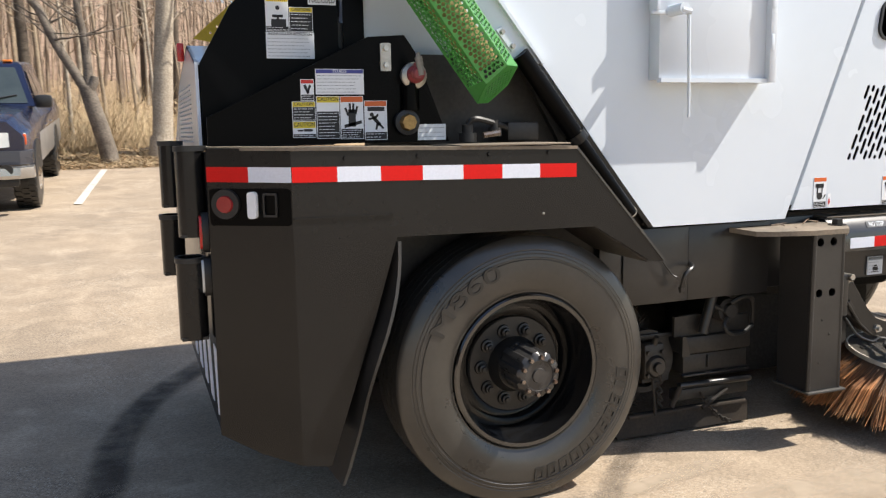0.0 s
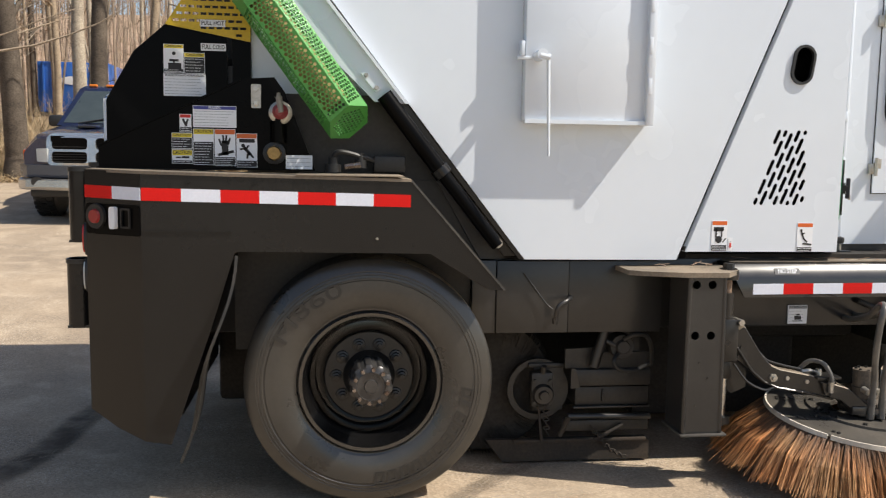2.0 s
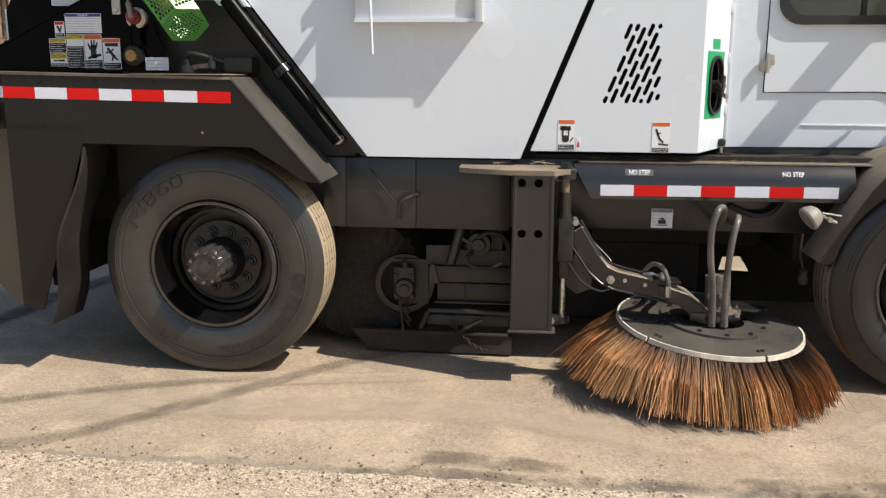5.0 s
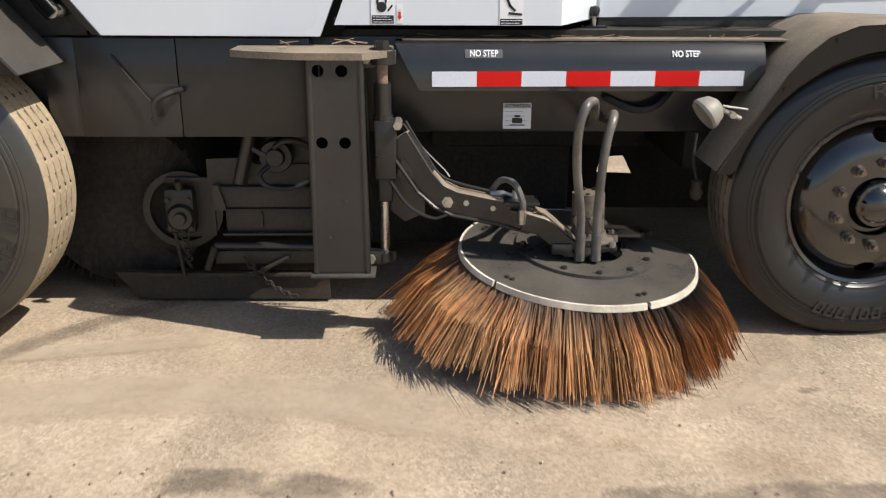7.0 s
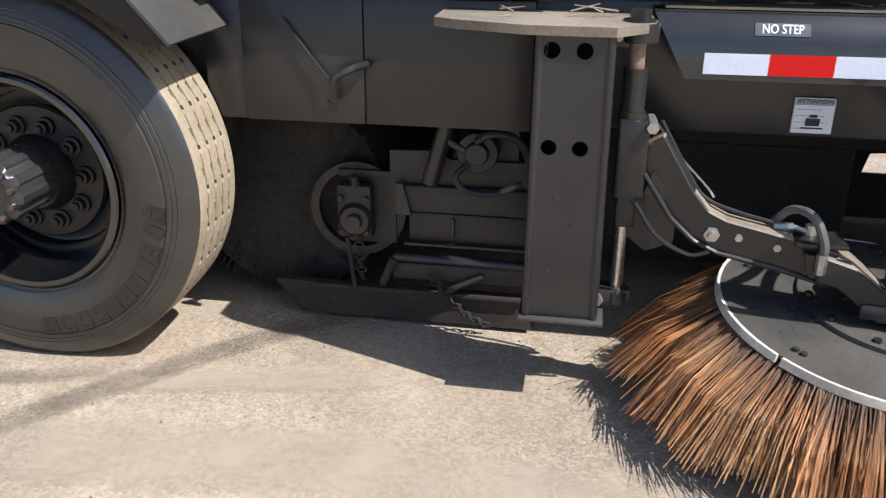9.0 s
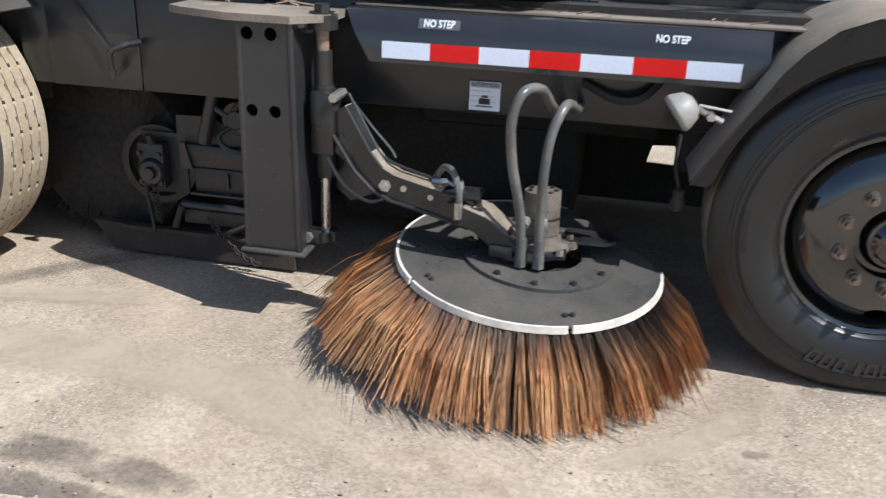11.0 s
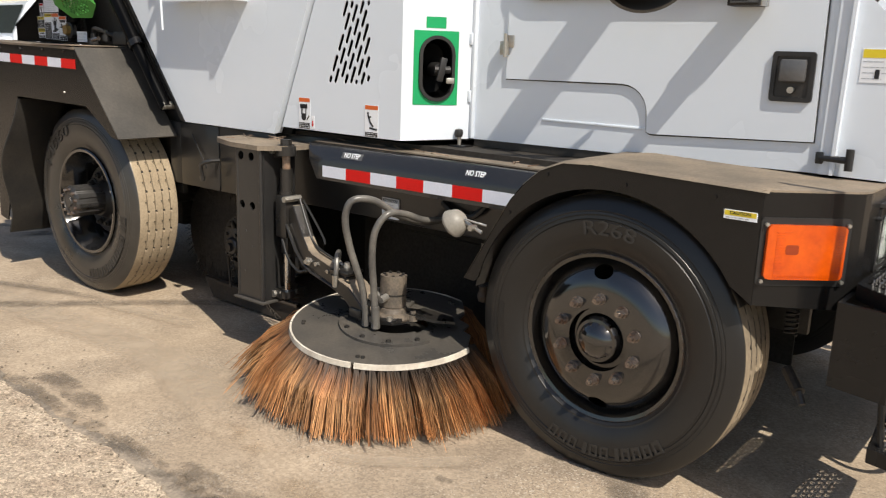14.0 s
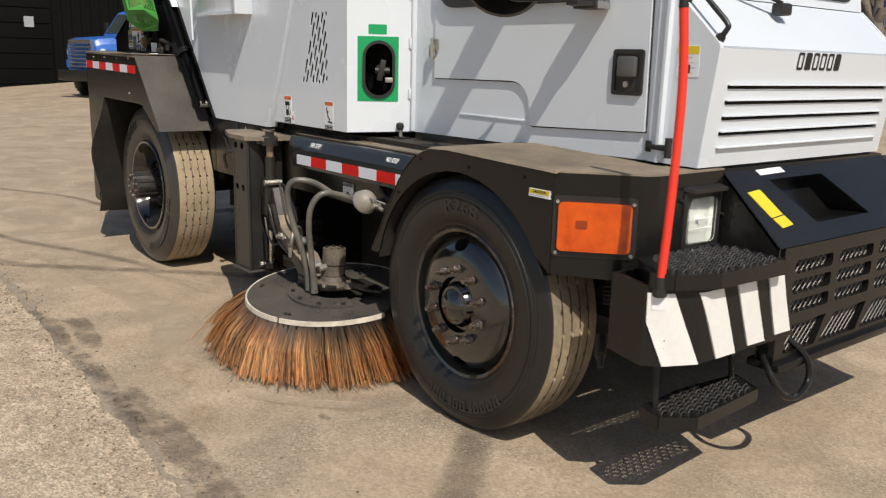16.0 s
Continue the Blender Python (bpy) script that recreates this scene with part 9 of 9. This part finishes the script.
def grow_branch(bm, rg, start, way, length, r, depth, limit):
    """A limb that wanders, tapers and splits."""
    n = 5 if depth else 9
    pts, p, w = [Vector(start)], Vector(start), Vector(way).normalized()
    for i in range(n):
        w = (w + Vector((rg.gauss(0, 0.10), rg.gauss(0, 0.10), rg.gauss(0.03 if depth else 0.01, 0.06)))).normalized()
        p = p + w * (length / n)
        pts.append(p.copy())
    tube(bm, pts, r, 7 if depth == 0 else (5 if depth == 1 else 3), r * (0.30 if depth else 0.22))
    if depth < limit:
        for k in range(rg.randint(4, 7) if depth == 0 else rg.randint(3, 4)):
            i = rg.randint(3 if depth == 0 else 1, n - 1)
            out = Vector((rg.gauss(0, 1), rg.gauss(0, 1), rg.uniform(0.3, 1.3))).normalized()
            f = 1 - i / (n + 1)
            grow_branch(bm, rg, pts[i], (w * 0.35 + out).normalized(), length * rg.uniform(0.28, 0.5), max(0.004, r * f * rg.uniform(0.4, 0.65)), depth + 1, limit)
    return pts


def tree(seed, height, r, bark, lean=(0, 0), fork=None, limit=2, label="bare tall tree at the edge of the woods"):
    rg = random.Random(seed)
    t = thing("tree", (0, 0, 0), label, "tree", group="bare trees of the woods")
    bm = bmesh.new()
    pts, p = [], Vector((0, 0, -0.15))
    n = 12
    w = Vector((lean[0], lean[1], 1)).normalized()
    for i in range(n + 1):
        pts.append(p.copy())
        w = (w + Vector((rg.gauss(0, 0.025), rg.gauss(0, 0.025), 0.02))).normalized()
        p = p + w * height / n
    rings = []
    tube(bm, pts, r, 10, r * 0.25)
    # root flare
    tube(bm, [Vector((0, 0, -0.15)), Vector((0, 0, 0.12)), Vector((0, 0, 0.4)) + w * 0.02], r * 1.45, 10, r * 0.98)
    crown = bmesh.new()
    if fork:
        for fz, fw, fl, fr in fork:
            i = max(1, round(fz / height * n))
            grow_branch(bm, rg, pts[i], fw, fl, fr, 1, 1)
    for k in range(rg.randint(9, 14)):
        i = rg.randint(3, n - 1)
        out = Vector((rg.gauss(0, 1), rg.gauss(0, 1), rg.uniform(0.2, 1.2))).normalized()
        grow_branch(crown, rg, pts[i], out, height * rg.uniform(0.12, 0.3), r * (1 - i / (n + 2)) * rg.uniform(0.25, 0.5), 1, limit)
    part("trunk", bm, bark, t, recalc=False, smooth=60)
    part("crown", crown, bark, t, "bare branching twigs", recalc=False, smooth=60)
    return t


def stand(t, x, y, turn=0.0):
    t.location = (x, y, rise(x, y) + 0.10)
    t.rotation_euler = (0, 0, turn)
    return t


def forked_tree(x, y):
    """The grey tree that leans and splits into two limbs above head height."""
    rg = random.Random(61)
    t = thing("tree", (0, 0, 0), "forked grey tree leaning over the lot's edge", "tree", group="bare trees of the woods")
    bm = tube(bmesh.new(), smooth_path([(0.05, 0, -0.2), (0.02, 0, 0.1), (-0.08, 0, 0.55), (-0.20, 0, 1.0), (-0.29, 0, 1.38)], 4), 0.175, 14, 0.135)
    left = smooth_path([(-0.27, 0, 1.25), (-0.50, 0, 1.68), (-0.78, 0, 2.2), (-1.00, 0.02, 2.75), (-1.26, 0.05, 3.2), (-1.6, 0.1, 4.6), (-2.0, 0.2, 7.0)], 4)
    up = smooth_path([(-0.27, 0, 1.2), (-0.24, 0, 1.7), (-0.28, 0, 2.3), (-0.36, 0, 3.1), (-0.35, 0.1, 5.0), (-0.1, 0.2, 8.5)], 4)
    tube(bm, left, 0.10, 10, 0.045)
    tube(bm, up, 0.095, 10, 0.035)
    tube(bm, [Vector((-0.24, -0.02, 1.30)), Vector((-0.15, -0.05, 1.45)), Vector((-0.13, -0.06, 1.56))], 0.10, 8, 0.075)
    part("trunk", bm, BARK_GREY, t, recalc=False, smooth=60)
    crown = bmesh.new()
    for k in range(26):
        p = (left if k % 2 else up)[rg.randint(7, 20)]
        grow_branch(crown, rg, p, Vector((rg.gauss(0, 1), rg.gauss(0, 1), rg.uniform(-0.2, 1.0))), rg.uniform(0.5, 1.6), rg.uniform(0.012, 0.03), 1, 2)
    part("crown", crown, BARK_GREY, t, "bare branching twigs", recalc=False, smooth=60)
    return stand(t, x, y)


forked_tree(-3.52, 14.2)
stand(tree(2, 13, 0.21, BARK_PALE, label="thick pale tree trunk at the lot's edge"), -2.52, 14.6)
stand(tree(3, 13, 0.17, BARK_PALE), -7.7, 16.5)
stand(tree(4, 13, 0.20, BARK_DARK), -6.95, 15.3)
stand(tree(5, 12, 0.24, BARK_DARK, label="thick dark tree trunk at the lot's edge"), -8.3, 14.3)
base_kinds = [tree(10, 12, 0.12, BARK, limit=2), tree(11, 11, 0.09, BARK_PALE, limit=2), tree(12, 10, 0.07, BARK, (0.05, 0.02), limit=2), tree(13, 12, 0.13, BARK_DARK, limit=2), tree(14, 8, 0.05, BARK, (-0.06, 0.03), limit=2), tree(15, 7, 0.035, BARK_PALE, (0.10, 0.02), limit=2), tree(16, 6, 0.03, BARK, (-0.12, 0.0), limit=2), tree(17, 9, 0.045, BARK_PALE, (0.03, 0.0), limit=2)]
rg = random.Random(21)
spots = []
for k in range(104):
    for _ in range(30):
        y = rg.uniform(15.2, 34)
        x = rg.uniform(-4.5 - 0.62 * (y + 3.5), -1.0 - 0.02 * y)
        if all((x - a) ** 2 + (y - b) ** 2 > 0.35 for a, b in spots) and not (-6.9 < x < -3.9 and y < 15.5):
            break
    spots.append((x, y))
for k, (x, y) in enumerate(spots):
    kind_t = base_kinds[k % len(base_kinds)]
    if k < len(base_kinds):
        stand(kind_t, x, y, rg.uniform(0, 6.28))
    else:
        copy_thing(kind_t, Matrix.Translation((x, y, rise(x, y) + 0.1)) @ Matrix.Rotation(rg.uniform(0, 6.28), 4, 'Z'))
for x, y, ln, rr in ((-9.6, 13.4, (-0.1, 0.0), 0.05), (-10.4, 13.6, (0.12, 0), 0.06), (-8.9, 13.0, (0.02, 0), 0.055)):
    stand(tree(int(-x * 10), 7, rr, BARK, ln, [(2.0, (-0.9, 0, 0.5), 3.0, rr * 0.6), (2.6, (0.9, 0.1, 0.35), 3.2, rr * 0.6)], label="slim bare sapling at the lot's edge"), x, y)
# far woods: many thin stems and twigs
bm = bmesh.new()
rg = random.Random(33)
for k in range(900):
    y = rg.uniform(24, 75)
    x = rg.uniform(-10 - 0.62 * y, 6)
    z = rise(x, y)
    h, r = rg.uniform(5, 12), rg.choice((0.03, 0.04, 0.05, 0.09))
    top = Vector((x + rg.gauss(0, 0.5), y, z + h))
    mid = Vector((x, y, z - 0.3)).lerp(top, 0.5) + Vector((rg.gauss(0, 0.15), 0, 0))
    tube(bm, [(x, y, z - 0.3), mid, top], r, 5, r * 0.2)
    for b in range(7):
        s = mid.lerp(top, rg.uniform(-0.4, 0.9))
        tube(bm, [s, s + Vector((rg.gauss(0, 0.9), rg.gauss(0, 0.9), rg.uniform(0.3, 1.4)))], r * 0.3, 3, r * 0.1)
FAR = material("far_stems", (0.29, 0.22, 0.165), 0.95, second=(0.43, 0.345, 0.265), big=0.3, fine=8, mix=0.9, island=0.4, spec=0.05)
tagged(part("far_woods", bm, FAR, recalc=False), "distant bare woods in early spring", "woods", kind="stuff")
# undergrowth: dry stalks and fallen sticks
verts, faces = [], []
for k in range(24000):
    y = 13.62 + (abs(rg.gauss(0, 6)) if k % 2 else rg.uniform(0, 2.2))
    x = rg.uniform(-4.5 - 0.6 * (y + 3.5), -0.5)
    z = rise(x, y) - 0.01 + 0.13 * min(1, (y - 13.6) / 1.2)
    clump = noise.noise((x * 0.9, y * 0.9, 4))
    lie = y < 14.9 or rg.random() < 0.2 or clump < -0.25
    l = rg.uniform(0.10, 0.55) if lie else rg.uniform(0.3, 1.3 + 1.6 * max(0, clump))
    a = rg.uniform(0, 6.28)
    tilt = rg.uniform(0.8, 1.0) if lie else rg.uniform(0.1, 0.9)
    tip = Vector((math.cos(a) * l * tilt, math.sin(a) * l * tilt, l * (rg.uniform(0.02, 0.22) if lie else rg.uniform(0.4, 0.95))))
    w = rg.uniform(0.003, 0.008)
    mid = tip * 0.5 + Vector((rg.gauss(0, 0.08 * l), rg.gauss(0, 0.08 * l), 0.12 * l))
    s = len(verts)
    for q, ww in (((0, 0, 0), w), (mid, w * 0.8), (tip, w * 0.3)):
        q = Vector(q) + Vector((x, y, z))
        verts += [tuple(q + Vector((ww, 0, 0))), tuple(q + Vector((-ww * 0.5, ww, 0))), tuple(q + Vector((-ww * 0.5, -ww, 0)))]
    for lev in (0, 3):
        for q in range(3):
            faces.append((s + lev + q, s + lev + (q + 1) % 3, s + lev + 3 + (q + 1) % 3, s + lev + 3 + q))
me = bpy.data.meshes.new("undergrowth")
me.from_pydata(verts, [], faces)
me.materials.append(material("dry_stalks", (0.46, 0.36, 0.22), 0.95, second=(0.30, 0.22, 0.14), big=0.8, fine=10, mix=0.9, island=0.4, spec=0.1))
tagged(new("undergrowth", me), "dry yellow grass, stalks and fallen sticks", "undergrowth", kind="stuff")
# dead leaves
verts, faces = [], []
for k in range(9000):
    y = 13.58 + abs(rg.gauss(0, 1.3))
    x = rg.uniform(-14, 1.0)
    z = rise(x, y) + 0.005 + 0.14 * min(1, (y - 13.6) / 1.2) + rg.uniform(0, 0.03)
    u = Vector((rg.gauss(0, 1), rg.gauss(0, 1), rg.gauss(0, 0.35))).normalized() * rg.uniform(0.02, 0.05)
    v = Vector((-u.y, u.x, rg.gauss(0, 0.02)))
    c = Vector((x, y, z))
    s = len(verts)
    verts += [tuple(c - u), tuple(c + v * 0.6), tuple(c + u + Vector((0, 0, 0.01))), tuple(c - v * 0.6)]
    faces.append((s, s + 1, s + 2, s + 3))
me = bpy.data.meshes.new("dead_leaves")
me.from_pydata(verts, [], faces)
me.materials.append(material("dead_leaf", (0.36, 0.25, 0.15), 0.9, second=(0.48, 0.37, 0.24), big=2, fine=30, mix=0.9, island=0.5, spec=0.1))
tagged(new("dead_leaves", me), "brown dead leaves along the lot's edge", "leaves", kind="stuff")
tagged(part("fallen_log", tube(bmesh.new(), smooth_path([(-2.9, 15.2, 1.12), (-2.3, 15.0, 1.2), (-1.7, 15.1, 1.1), (-1.2, 15.3, 1.15)], 4), 0.10, 9, 0.05), BARK_DARK), "dark fallen log among leaf litter", "log")

# parking line
bm = bmesh.new()
n = 14
L = [Vector((-3.87 + 0.02 * k, 9.3 + 4.1 * k / n, 0)) for k in range(n + 1)]
lo = [bm.verts.new((p.x - 0.055, p.y, rise(p.x, p.y) + 0.012)) for p in L]
hi = [bm.verts.new((p.x + 0.055, p.y, rise(p.x, p.y) + 0.012)) for p in L]
for i in range(n):
    bm.faces.new((lo[i], hi[i], hi[i + 1], lo[i + 1]))
tagged(part("parking_line", bm, material("worn_white_road_paint", (0.62, 0.60, 0.56), 0.9, second=(0.42, 0.38, 0.33), big=6, fine=60, mix=0.9, grain=0.15), recalc=False), "worn white painted parking line", "road marking", kind="structure")

# things in the yard beyond the trees
SAFETY = material("orange_paint", (0.75, 0.17, 0.02), 0.45, second=(0.6, 0.13, 0.02), big=1, fine=20)
dump = thing("dump_body", (-17.0, 28.0, 2.4), "orange dump body standing in a yard beyond the trees", "dump body")
part("floor", new_box((-20.4, 27.6, 2.72), (-16.4, 29.8, 2.9)), SAFETY, dump)
part("front_board", new_box((-20.4, 27.6, 2.8), (-16.4, 27.7, 3.35), 0.02), SAFETY, dump)
part("back_board", new_box((-20.4, 29.7, 2.8), (-16.4, 29.8, 4.75), 0.02), SAFETY, dump)
part("canopy", new_box((-20.4, 27.6, 4.25), (-16.4, 29.8, 4.6), 0.02), SAFETY, dump)
for x in (-20.3, -18.9, -17.6, -16.5):
    part("rib", new_box((x, 27.56, 2.75), (x + 0.1, 27.62, 3.4)), SAFETY, dump)
part("end_board", new_box((-16.42, 27.6, 2.8), (-16.36, 29.8, 4.4)), SAFETY, dump)
part("stand", new_box((-20.0, 28.0, 1.9), (-16.8, 29.4, 2.75)), DARK, dump)
cont = thing("container", (-11.6, 31.0, 3.0), "blue container with a pale mark beyond the trees", "container")
part("box", new_box((-13.2, 30.5, 3.0), (-10.6, 33.0, 4.9), 0.02), BRIGHTBLUE, cont)
part("mark", new_plate(circle(-11.9, 4.2, 0.5, 20, 0.16), side(30.48), 0.01), PAPER, cont)
for x in (-13.0, -12.4, -11.2, -10.8):
    part("rib", new_box((x, 30.45, 3.0), (x + 0.06, 30.5, 4.9)), BRIGHTBLUE, cont)
junk = thing("scrap_pile", (-14.8, 27.0, 2.4), "pile of white and grey scrap and tarps", "scrap pile")
rg = random.Random(8)
for k in range(16):
    c = Vector((-15.0 + rg.gauss(0, 0.9), 27.0 + rg.gauss(0, 0.8), 2.5 + rg.uniform(0, 0.8)))
    bm = bmesh.new()
    bmesh.ops.create_icosphere(bm, subdivisions=2, radius=rg.uniform(0.25, 0.6))
    for v in bm.verts:
        v.co = c + v.co * (1 + 0.35 * noise.noise(v.co * 3 + c))
    part("lump", bm, (PAPER, LAMPGREY, ZINC)[k % 3], junk)
